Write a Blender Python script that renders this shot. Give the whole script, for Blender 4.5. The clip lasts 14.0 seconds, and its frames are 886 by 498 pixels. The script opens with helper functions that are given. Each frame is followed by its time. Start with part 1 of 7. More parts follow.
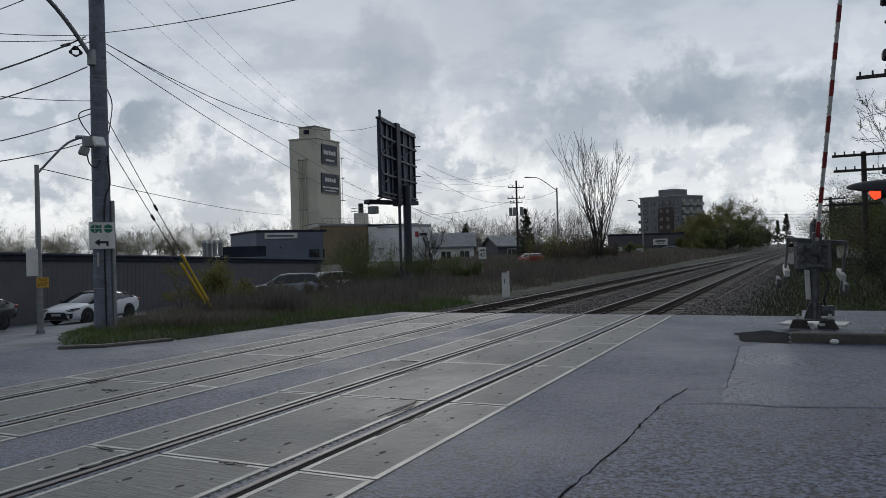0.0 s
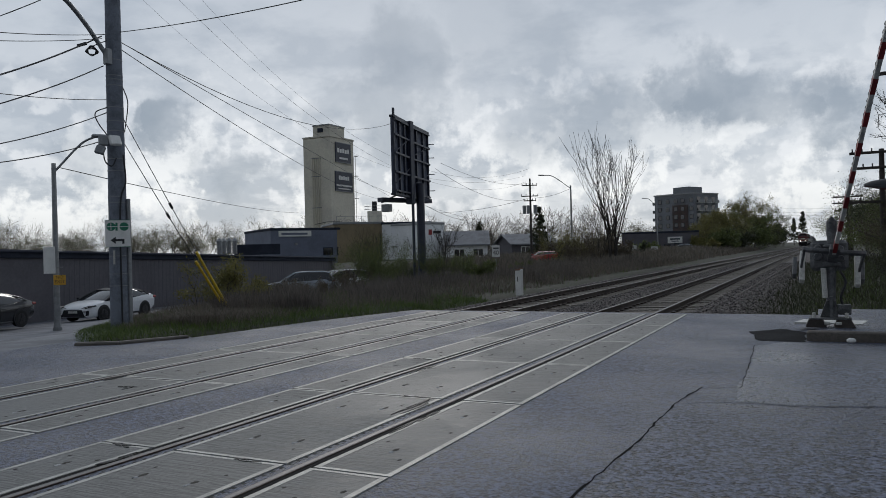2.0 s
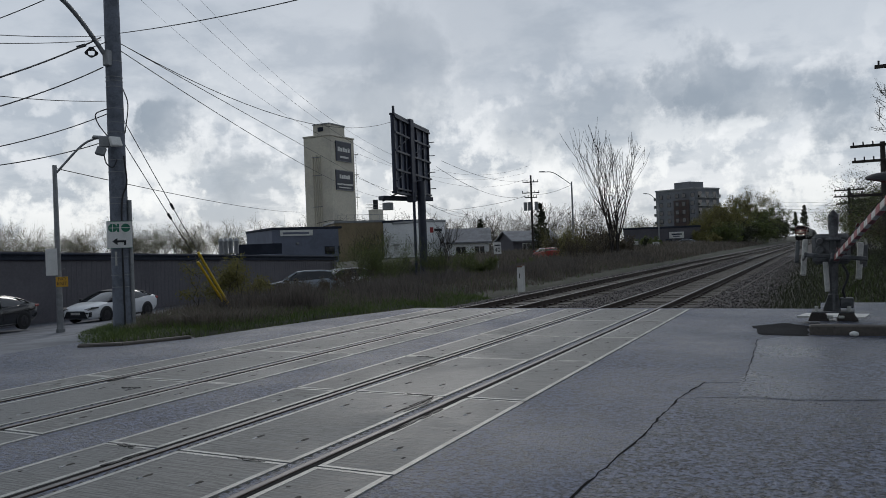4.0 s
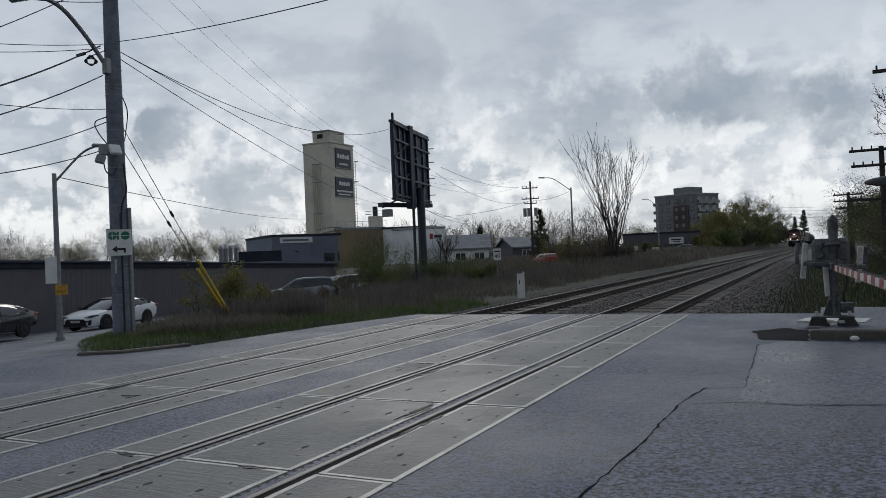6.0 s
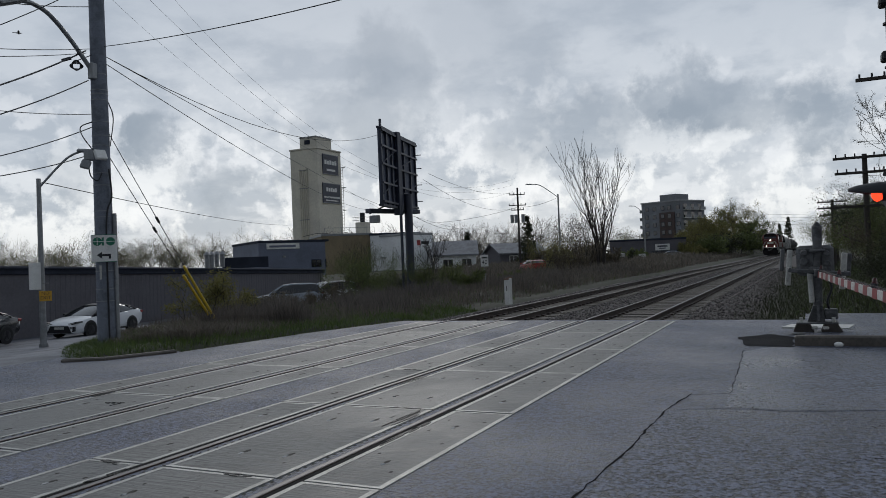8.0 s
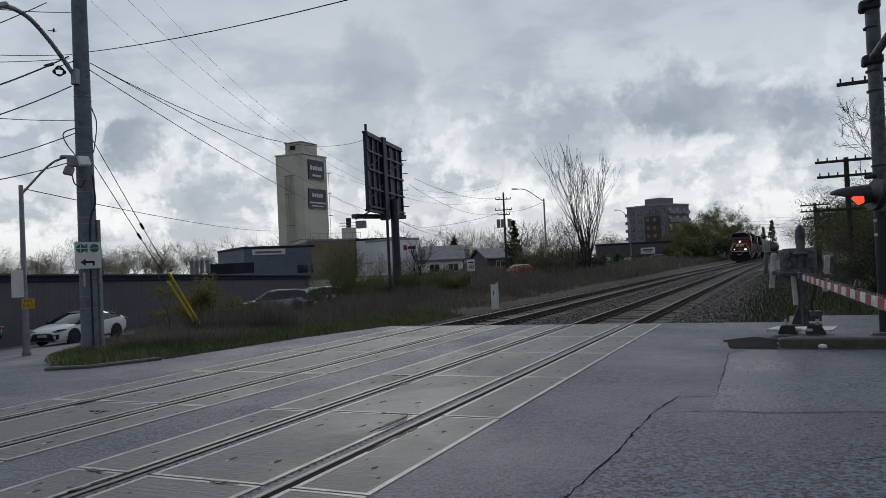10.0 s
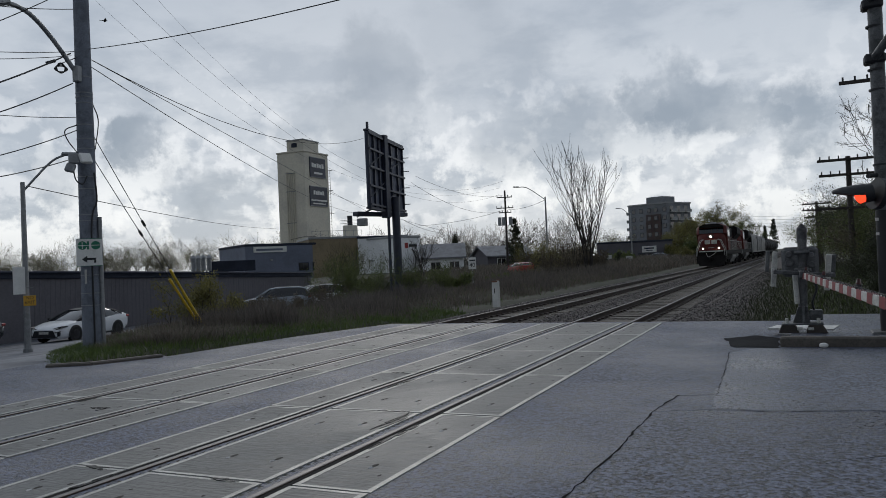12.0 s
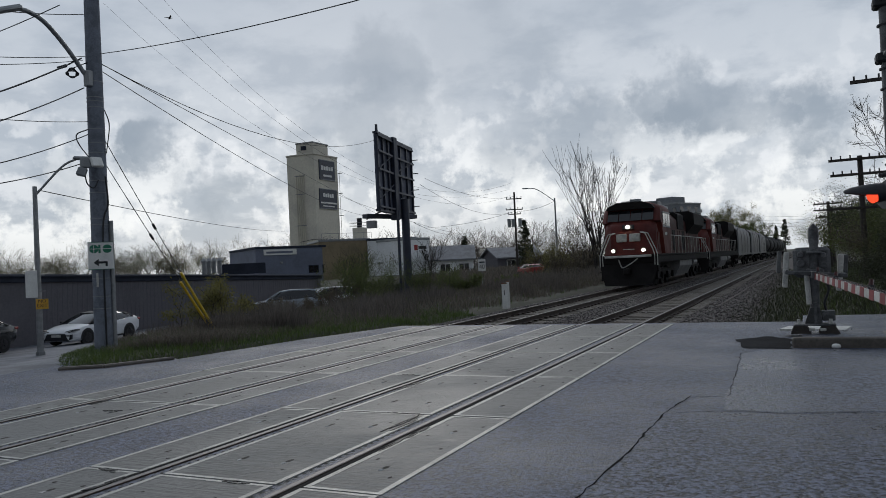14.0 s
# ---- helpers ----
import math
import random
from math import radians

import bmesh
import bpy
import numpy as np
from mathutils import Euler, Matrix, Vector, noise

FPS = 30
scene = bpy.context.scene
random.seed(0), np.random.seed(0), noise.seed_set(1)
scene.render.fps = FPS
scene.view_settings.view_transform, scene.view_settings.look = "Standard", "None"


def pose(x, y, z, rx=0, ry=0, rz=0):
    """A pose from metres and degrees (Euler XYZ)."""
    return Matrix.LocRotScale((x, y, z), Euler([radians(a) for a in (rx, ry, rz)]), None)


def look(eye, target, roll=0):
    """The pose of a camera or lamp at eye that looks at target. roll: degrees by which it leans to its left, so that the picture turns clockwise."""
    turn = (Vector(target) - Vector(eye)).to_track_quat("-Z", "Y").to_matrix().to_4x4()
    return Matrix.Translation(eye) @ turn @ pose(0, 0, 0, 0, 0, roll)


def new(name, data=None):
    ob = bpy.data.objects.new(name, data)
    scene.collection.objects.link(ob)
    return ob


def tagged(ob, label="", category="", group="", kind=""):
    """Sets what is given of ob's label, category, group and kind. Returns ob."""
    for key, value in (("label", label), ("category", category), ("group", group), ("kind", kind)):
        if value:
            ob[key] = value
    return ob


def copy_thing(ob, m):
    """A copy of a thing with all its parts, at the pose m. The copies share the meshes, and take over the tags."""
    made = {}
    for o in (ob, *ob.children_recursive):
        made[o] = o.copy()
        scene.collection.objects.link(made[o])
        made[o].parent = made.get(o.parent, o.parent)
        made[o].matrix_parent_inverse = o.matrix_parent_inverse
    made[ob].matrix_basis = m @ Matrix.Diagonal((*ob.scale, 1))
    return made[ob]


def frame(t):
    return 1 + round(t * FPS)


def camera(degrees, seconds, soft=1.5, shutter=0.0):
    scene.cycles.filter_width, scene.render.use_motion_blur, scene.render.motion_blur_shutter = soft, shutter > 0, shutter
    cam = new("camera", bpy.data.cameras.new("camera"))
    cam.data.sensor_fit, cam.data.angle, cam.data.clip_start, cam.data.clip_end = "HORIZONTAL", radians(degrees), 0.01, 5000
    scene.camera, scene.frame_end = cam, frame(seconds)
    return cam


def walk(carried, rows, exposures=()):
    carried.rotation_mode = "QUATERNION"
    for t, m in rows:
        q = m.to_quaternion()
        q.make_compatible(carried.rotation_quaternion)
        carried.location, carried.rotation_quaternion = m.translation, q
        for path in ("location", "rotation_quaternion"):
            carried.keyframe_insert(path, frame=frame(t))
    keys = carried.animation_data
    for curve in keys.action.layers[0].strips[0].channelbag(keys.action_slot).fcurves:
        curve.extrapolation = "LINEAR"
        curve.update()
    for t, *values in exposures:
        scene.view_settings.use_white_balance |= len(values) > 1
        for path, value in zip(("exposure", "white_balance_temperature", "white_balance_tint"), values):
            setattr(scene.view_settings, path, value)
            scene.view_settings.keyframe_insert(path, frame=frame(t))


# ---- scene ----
# ---- camera and its way ----
EYE = (0.0, 0.0, 1.67)


def aim(yaw, pitch, roll):
    """Camera pose at the eye: yaw to the left of the rails, pitch up, roll to the right."""
    return Matrix.Translation(EYE) @ pose(0, 0, 0, 90 + pitch, 0, yaw) @ pose(0, 0, 0, 0, 0, -roll)


cam = camera(60.3, 14.0, soft=0.65)
TURNS = [
    (0.0, 25.375, 0.273, 1.532),
    (0.5, 25.580, 0.134, 1.295),
    (1.0, 26.080, 0.192, 1.394),
    (1.5, 26.365, 0.196, 1.417),
    (2.0, 26.386, 0.147, 1.503),
    (2.5, 26.441, 0.028, 1.687),
    (3.0, 26.446, -0.111, 1.857),
    (5.5, 26.562, 0.273, 2.374),
    (6.0, 26.470, 0.453, 2.376),
    (6.5, 26.262, 0.638, 2.356),
    (7.0, 26.073, 0.745, 2.319),
    (7.5, 25.846, 0.823, 2.348),
    (8.0, 25.503, 0.887, 2.317),
    (10.5, 24.400, 1.247, 2.713),
    (11.0, 24.392, 1.251, 2.716),
    (11.5, 24.464, 1.164, 2.657),
    (12.0, 24.570, 1.058, 2.524),
    (12.5, 24.702, 0.996, 2.491),
    (13.0, 24.816, 1.070, 2.540),
    (13.5, 25.029, 1.147, 2.612),
    (14.0, 25.279, 1.234, 2.766),
]
walk(cam, [(t, aim(a, b, c)) for t, a, b, c in TURNS], exposures=[(0.0, 0.0), (14.0, 0.0)])

# ---- sky and sun ----
world = bpy.data.worlds.new("world")
scene.world = world
world.use_nodes = True
SUN_EL, SUN_AZ = 34.0, 30.0     # degrees; azimuth to the left of the rails


def sky():
    nt = world.node_tree
    nt.nodes.clear()
    N, Lk = nt.nodes.new, nt.links.new

    def math_(op, a, b=None, c=None, clamp=False):
        n = N("ShaderNodeMath")
        n.operation, n.use_clamp = op, clamp
        for i, v in enumerate((a, b, c)):
            if v is None:
                continue
            if isinstance(v, (int, float)):
                n.inputs[i].default_value = v
            else:
                Lk(v, n.inputs[i])
        return n.outputs[0]

    def noise_(vec, scale, detail=6, rough=.55, lac=2.0):
        n = N("ShaderNodeTexNoise")
        n.inputs["Scale"].default_value, n.inputs["Detail"].default_value = scale, detail
        n.inputs["Roughness"].default_value, n.inputs["Lacunarity"].default_value = rough, lac
        Lk(vec, n.inputs["Vector"])
        return n.outputs["Fac"], n.outputs["Color"]

    def ramp_(v, lo, hi):
        n = N("ShaderNodeMapRange")
        n.interpolation_type = "SMOOTHSTEP"
        n.inputs["From Min"].default_value, n.inputs["From Max"].default_value = lo, hi
        Lk(v, n.inputs["Value"])
        return n.outputs["Result"]

    def mix_(fac, a, b):
        n = N("ShaderNodeMix")
        n.data_type = "RGBA"
        if isinstance(fac, (int, float)):
            n.inputs[0].default_value = fac
        else:
            Lk(fac, n.inputs[0])
        for i, v in ((6, a), (7, b)):
            if isinstance(v, tuple):
                n.inputs[i].default_value = (*v, 1)
            else:
                Lk(v, n.inputs[i])
        return n.outputs[2]

    tc = N("ShaderNodeTexCoord").outputs["Generated"]
    sep = N("ShaderNodeSeparateXYZ")
    Lk(tc, sep.inputs[0])
    up = math_("MAXIMUM", sep.outputs["Z"], 0.0)
    den = math_("ADD", up, 0.22)
    flat = N("ShaderNodeCombineXYZ")
    Lk(math_("DIVIDE", sep.outputs["X"], den), flat.inputs[0])
    Lk(math_("DIVIDE", sep.outputs["Y"], den), flat.inputs[1])
    Lk(math_("MULTIPLY", up, 1.5), flat.inputs[2])
    big, _ = noise_(flat.outputs[0], 1.1, 5, .5)
    mid, midc = noise_(flat.outputs[0], 2.6, 8, .58)
    fine, finec = noise_(tc, 11.0, 9, .62)
    # cloud masses with ragged edges: centre, radius
    warp = N("ShaderNodeVectorMath")
    warp.operation = "MULTIPLY_ADD"
    Lk(finec, warp.inputs[0])
    warp.inputs[1].default_value = (.17, .17, .17)
    sub = N("ShaderNodeVectorMath")
    sub.operation = "SUBTRACT"
    Lk(tc, sub.inputs[0])
    sub.inputs[1].default_value = (.085, .085, .085)
    Lk(sub.outputs[0], warp.inputs[2])
    dark = None
    for c, r, s in CLOUDS:
        d = N("ShaderNodeVectorMath")
        d.operation = "DISTANCE"
        Lk(warp.outputs[0], d.inputs[0])
        d.inputs[1].default_value = Vector(c).normalized()
        m = math_("MULTIPLY", math_("SUBTRACT", 1.0, ramp_(d.outputs["Value"], r * .45, r * 1.05)), s)
        dark = m if dark is None else math_("MAXIMUM", dark, m)
    high = ramp_(up, .10, .42)
    # brightness: pale near the horizon, greyer overhead
    pale = mix_(high, (.68, .72, .77), (.45, .51, .59))
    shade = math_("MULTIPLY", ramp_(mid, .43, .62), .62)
    col = mix_(shade, pale, (.34, .40, .48))
    col = mix_(math_("MULTIPLY", ramp_(big, .45, .70), .35), col, (.40, .46, .54))
    # billows, lit on their upper edges
    lift = N("ShaderNodeVectorMath")
    lift.operation = "ADD"
    lift.inputs[1].default_value = (-.006, .004, .016)
    Lk(tc, lift.inputs[0])
    b1, _ = noise_(tc, 13.0, 7, .52)
    b2, _ = noise_(lift.outputs[0], 13.0, 7, .52)
    relief = math_("SUBTRACT", b1, b2)
    near = math_("SUBTRACT", 1.0, ramp_(up, .12, .30))
    col = mix_(math_("MULTIPLY", math_("MULTIPLY", ramp_(relief, .01, .10), near), .55), col, (.95, .97, 1.0))
    col = mix_(math_("MULTIPLY", math_("MULTIPLY", ramp_(relief, -.01, -.11), near), .40), col, (.42, .48, .56))
    puff = math_("MULTIPLY", ramp_(fine, .48, .57), math_("SUBTRACT", 1.0, ramp_(up, .05, .24)))
    col = mix_(math_("MULTIPLY", puff, .85), col, (.97, .99, 1.0))
    dark = math_("MULTIPLY", dark, math_("ADD", .62, math_("MULTIPLY", ramp_(b1, .35, .65), .38)))
    col = mix_(dark, col, (.29, .345, .415))
    # low grey-blue bank along the horizon
    low = math_("SUBTRACT", 1.0, ramp_(up, .0, .07))
    col = mix_(math_("MULTIPLY", low, .45), col, (.52, .59, .66))
    # the side away from the hidden sun is duller
    toward = math_("ADD", math_("MULTIPLY", sep.outputs["X"], -math.sin(radians(SUN_AZ))), math_("MULTIPLY", sep.outputs["Y"], math.cos(radians(SUN_AZ))))
    dull = math_("ADD", math_("MULTIPLY", ramp_(toward, -.6, .4), .48), .52)
    sc = N("ShaderNodeVectorMath")
    sc.operation = "SCALE"
    Lk(col, sc.inputs[0])
    Lk(dull, sc.inputs["Scale"])
    col = sc.outputs[0]
    tex = N("ShaderNodeTexSky")
    tex.sky_type, tex.sun_disc = "NISHITA", False
    tex.sun_elevation, tex.sun_rotation = radians(SUN_EL), radians(-SUN_AZ)
    dim = N("ShaderNodeVectorMath")
    dim.operation = "SCALE"
    dim.inputs["Scale"].default_value = .08
    Lk(tex.outputs[0], dim.inputs[0])
    col = mix_(.92, dim.outputs[0], col)
    bg = N("ShaderNodeBackground")
    bg.inputs["Strength"].default_value = 1.0
    Lk(col, bg.inputs["Color"])
    out = N("ShaderNodeOutputWorld")
    Lk(bg.outputs[0], out.inputs["Surface"])


CLOUDS = [((-0.117, 0.974, 0.190), 0.060, 1.00), ((-0.150, 0.968, 0.198), 0.045, .90), ((-0.075, 0.980, 0.178), 0.055, 0.95), ((-0.035, 0.987, 0.160), 0.050, 0.90), ((0.013, 0.989, 0.150), 0.055, 0.80), ((-0.486, 0.854, 0.187), 0.085, 0.80), ((-0.470, 0.850, 0.225), 0.080, 0.65), ((-0.549, 0.817, 0.174), 0.055, 0.55), ((-0.701, 0.697, 0.151), 0.042, 1.00), ((-0.720, 0.680, 0.143), 0.030, .90), ((-0.661, 0.742, 0.110), 0.045, 0.70), ((-0.315, 0.932, 0.155), 0.060, 0.55), ((-0.359, 0.893, 0.272), 0.100, 0.35), ((-0.250, 0.950, 0.160), 0.055, 0.60), ((-0.205, 0.965, 0.158), 0.050, 0.60), ((-0.780, 0.615, 0.114), 0.050, 0.45), ((-0.596, 0.795, 0.117), 0.040, 0.60), ((-0.300, 0.915, 0.275), 0.060, 0.35)]
sky()
sun = new("sun", bpy.data.lights.new("sun", "SUN"))
sun.data.energy, sun.data.angle, sun.data.color = 0.6, radians(18), (1, .96, .91)
sa, se = radians(SUN_AZ), radians(SUN_EL)
sun.matrix_world = look((-math.sin(sa) * math.cos(se) * 50, math.cos(sa) * math.cos(se) * 50, math.sin(se) * 50), (0, 0, 0))


# ---- materials ----
def mat(name, col, rough=.6, metal=0.0, var=.3, scale=1.5, bump=0.0, bscale=60, col2=None, rvar=0.0, emit=None, power=0, alpha=None, patch=(.42, .62), spec=.5, fscale=None, bdist=.01):
    """A surface with two scales of variation: large stains towards col2, fine grain, relief."""
    m = bpy.data.materials.new(name)
    m.use_nodes = True
    nt = m.node_tree
    N, Lk = nt.nodes.new, nt.links.new
    b = nt.nodes["Principled BSDF"]
    b.inputs["Metallic"].default_value, b.inputs["Roughness"].default_value = metal, rough
    b.inputs["Specular IOR Level"].default_value = spec
    tc = N("ShaderNodeTexCoord").outputs["Object"]
    info = N("ShaderNodeObjectInfo").outputs["Random"]

    def noise4(sc, det, ro=.6):
        n = N("ShaderNodeTexNoise")
        n.noise_dimensions = "4D"
        n.inputs["Scale"].default_value, n.inputs["Detail"].default_value, n.inputs["Roughness"].default_value = sc, det, ro
        Lk(tc, n.inputs["Vector"])
        w = N("ShaderNodeMath")
        w.operation = "MULTIPLY"
        w.inputs[1].default_value = 17.0
        Lk(info, w.inputs[0])
        Lk(w.outputs[0], n.inputs["W"])
        return n.outputs["Fac"]
    big, fine = noise4(scale, 5), noise4(fscale or scale * 14, 4, .7)
    col2 = col2 or tuple(c * (1 - var) for c in col)
    rng = N("ShaderNodeMapRange")
    rng.interpolation_type = "SMOOTHSTEP"
    rng.inputs["From Min"].default_value, rng.inputs["From Max"].default_value = patch
    Lk(big, rng.inputs["Value"])
    mx = N("ShaderNodeMix")
    mx.data_type = "RGBA"
    mx.inputs[6].default_value, mx.inputs[7].default_value = (*col, 1), (*col2, 1)
    Lk(rng.outputs["Result"], mx.inputs[0])
    hsv = N("ShaderNodeHueSaturation")
    Lk(mx.outputs[2], hsv.inputs["Color"])
    v = N("ShaderNodeMapRange")
    v.inputs["From Min"].default_value, v.inputs["From Max"].default_value = .36, .64
    v.clamp = True
    v.inputs["To Min"].default_value, v.inputs["To Max"].default_value = 1 - var * .7, 1 + var * .7
    Lk(fine, v.inputs["Value"])
    Lk(v.outputs["Result"], hsv.inputs["Value"])
    Lk(hsv.outputs["Color"], b.inputs["Base Color"])
    if rvar:
        r = N("ShaderNodeMapRange")
        r.inputs["From Min"].default_value, r.inputs["From Max"].default_value = .3, .7
        r.inputs["To Min"].default_value, r.inputs["To Max"].default_value = max(.03, rough - rvar), min(1, rough + rvar)
        Lk(big, r.inputs["Value"])
        Lk(r.outputs["Result"], b.inputs["Roughness"])
    if bump:
        bp = N("ShaderNodeBump")
        bp.inputs["Strength"].default_value, bp.inputs["Distance"].default_value = min(1, bump), bdist
        Lk(noise4(bscale, 3), bp.inputs["Height"])
        Lk(bp.outputs["Normal"], b.inputs["Normal"])
    if emit:
        b.inputs["Emission Color"].default_value, b.inputs["Emission Strength"].default_value = (*emit, 1), power
    if alpha is not None:
        b.inputs["Alpha"].default_value = alpha
    return m


def leaf_mat(name, col, col2, rough=.6, thin=True):
    """Leaves that differ from one another."""
    m = bpy.data.materials.new(name)
    m.use_nodes = True
    nt = m.node_tree
    b = nt.nodes["Principled BSDF"]
    g = nt.nodes.new("ShaderNodeNewGeometry")
    mx = nt.nodes.new("ShaderNodeMix")
    mx.data_type = "RGBA"
    mx.inputs[6].default_value, mx.inputs[7].default_value = (*col, 1), (*col2, 1)
    nt.links.new(g.outputs["Random Per Island"], mx.inputs[0])
    nt.links.new(mx.outputs[2], b.inputs["Base Color"])
    b.inputs["Roughness"].default_value = rough
    tr = nt.nodes.new("ShaderNodeBsdfTranslucent")
    nt.links.new(mx.outputs[2], tr.inputs["Color"])
    sh = nt.nodes.new("ShaderNodeMixShader")
    sh.inputs[0].default_value = .35 if thin else 0.0
    out = nt.nodes["Material Output"]
    nt.links.new(b.outputs[0], sh.inputs[1])
    nt.links.new(tr.outputs[0], sh.inputs[2])
    nt.links.new(sh.outputs[0], out.inputs["Surface"])
    return m


def road_mat(name, tone, deep, grain, lo, hi, contrast, stretch=(1, 1, 1), relief=.02):
    """Damp surface: aggregate of light and dark grains with relief, and drier and wetter sheets."""
    m = bpy.data.materials.new(name)
    m.use_nodes = True
    nt = m.node_tree
    N, Lk = nt.nodes.new, nt.links.new
    b = nt.nodes["Principled BSDF"]
    tc = N("ShaderNodeTexCoord").outputs["Object"]
    mp = N("ShaderNodeMapping")
    mp.inputs["Scale"].default_value = stretch
    Lk(tc, mp.inputs["Vector"])
    info = N("ShaderNodeObjectInfo").outputs["Random"]

    def noise4(vec, sc, det, ro):
        n = N("ShaderNodeTexNoise")
        n.noise_dimensions = "4D"
        n.inputs["Scale"].default_value, n.inputs["Detail"].default_value, n.inputs["Roughness"].default_value = sc, det, ro
        Lk(vec, n.inputs["Vector"])
        w = N("ShaderNodeMath")
        w.operation = "MULTIPLY"
        w.inputs[1].default_value = 23.0
        Lk(info, w.inputs[0])
        Lk(w.outputs[0], n.inputs["W"])
        return n.outputs["Fac"]

    def rng(v, a, z, p, q):
        n = N("ShaderNodeMapRange")
        n.inputs["From Min"].default_value, n.inputs["From Max"].default_value = a, z
        n.inputs["To Min"].default_value, n.inputs["To Max"].default_value = p, q
        Lk(v, n.inputs["Value"])
        return n.outputs["Result"]
    cell = N("ShaderNodeTexVoronoi")
    cell.inputs["Scale"].default_value = grain
    Lk(mp.outputs[0], cell.inputs["Vector"])
    tint = N("ShaderNodeSeparateColor")
    Lk(cell.outputs["Color"], tint.inputs[0])
    half = N("ShaderNodeMath")
    half.operation = "MULTIPLY_ADD"
    half.inputs[1].default_value = .50
    Lk(tint.outputs[0], half.inputs[0])
    Lk(rng(noise4(mp.outputs[0], grain * .8, 2, .7), .35, .65, .0, .50), half.inputs[2])
    speck = half.outputs[0]
    sheets = noise4(tc, .42, 6, .62)
    mx = N("ShaderNodeMix")
    mx.data_type = "RGBA"
    mx.inputs[6].default_value, mx.inputs[7].default_value = (*deep, 1), (*tone, 1)
    Lk(rng(sheets, .40, .60, 0, 1), mx.inputs[0])
    hsv = N("ShaderNodeHueSaturation")
    Lk(mx.outputs[2], hsv.inputs["Color"])
    Lk(rng(speck, .25, .75, 1 - contrast, 1 + contrast), hsv.inputs["Value"])
    Lk(hsv.outputs["Color"], b.inputs["Base Color"])
    ad = N("ShaderNodeMath")
    ad.operation = "MULTIPLY_ADD"
    ad.inputs[1].default_value = .5
    Lk(rng(speck, .15, .85, -.2, .2), ad.inputs[0])
    Lk(rng(sheets, .38, .62, lo, hi), ad.inputs[2])
    Lk(ad.outputs[0], b.inputs["Roughness"])
    bp = N("ShaderNodeBump")
    bp.inputs["Strength"].default_value, bp.inputs["Distance"].default_value = 1.0, relief
    b.inputs["Specular IOR Level"].default_value = .40
    Lk(speck, bp.inputs["Height"])
    Lk(bp.outputs["Normal"], b.inputs["Normal"])
    return m


ASPHALT = road_mat("wet_asphalt", (.088, .101, .142), (.064, .074, .107), 34, .40, .68, .72)
ASPHALT_OLD = road_mat("old_asphalt", (.090, .102, .138), (.054, .062, .086), 27, .32, .60, .88, relief=.035)
ASPHALT_WORN = road_mat("worn_asphalt", (.108, .121, .156), (.082, .092, .122), 30, .30, .52, .75, relief=.03)
TAR = mat("dark_crack", (.010, .010, .011), .9, bump=.3, spec=.05)
PUDDLE = mat("wet_dark_patch", (.022, .023, .026), .8, var=.3, scale=1.2, bump=.2, spec=.03)
CONCRETE = road_mat("damp_concrete", (.150, .152, .146), (.085, .088, .086), 16, .44, .70, .42, (.30, 3.0, 1), .006)
STAIN = mat("oily_smear", (.020, .020, .019), .5, var=.4, scale=8, spec=.3)
WATER_LENS = mat("standing_water", (.10, .11, .11), .06, var=.2, scale=6, spec=.6)
CONCRETE_PALE = mat("pale_concrete", (.55, .55, .53), .6, var=.25, scale=1.2, bump=.4, bscale=40)
KERB = mat("kerb_concrete", (.105, .092, .080), .7, var=.3, scale=2, bump=.5, bscale=50)
EDGE_STEEL = mat("edge_angle", (.40, .395, .37), .5, metal=.15, var=.3, scale=3, bump=.2)
RAIL_TOP = mat("polished_rail", (.125, .118, .12), .46, metal=.7, var=.1, scale=5)
RAIL_SIDE = mat("rusty_rail", (.060, .042, .034), .7, metal=.2, var=.35, scale=4, bump=.3)
POCKET = mat("dirty_pocket", (.055, .052, .046), .8, spec=.1)
RUBBER = mat("rubber_seal", (.009, .009, .010), .8, var=.3, scale=6, bump=.3, spec=.08)
TEETH = mat("rubber_teeth", (.085, .085, .08), .8, var=.4, scale=6, spec=.1)
GATE_GREY = mat("dull_galvanised", (.125, .13, .135), .6, metal=.3, var=.5, scale=5, bump=.3, bscale=30)
TIE = mat("creosoted_tie", (.135, .118, .10), .8, var=.4, scale=3, bump=.8, bscale=30, col2=(.10, .088, .075))
BALLAST = mat("ballast_bed", (.082, .070, .064), .9, var=.5, scale=2.2, bump=1, bscale=26, col2=(.040, .035, .033))
STONE = leaf_mat("ballast_stone", (.235, .210, .200), (.040, .036, .036), .85, False)
SOIL = mat("weedy_soil", (.048, .046, .032), .95, var=.4, scale=.35, bump=1, bscale=9, col2=(.030, .036, .019))
LOT = mat("lot_asphalt", (.105, .115, .140), .6, fscale=25, var=.3, scale=.6, bump=.4, bscale=50, rvar=.15)
GRASS = leaf_mat("grass_blades", (.105, .150, .036), (.042, .066, .021))
DRY = leaf_mat("dry_weeds", (.175, .150, .125), (.072, .066, .052))
BRUSH = leaf_mat("dead_brush", (.150, .132, .118), (.062, .056, .050))
LEAF = leaf_mat("spring_leaves", (.135, .165, .045), (.058, .076, .026))
LEAF_YEL = leaf_mat("yellow_green_leaves", (.22, .195, .065), (.105, .105, .030))
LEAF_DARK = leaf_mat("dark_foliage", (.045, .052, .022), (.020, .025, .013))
LEAF_BRN = leaf_mat("budding_twigs", (.120, .098, .065), (.060, .050, .036))
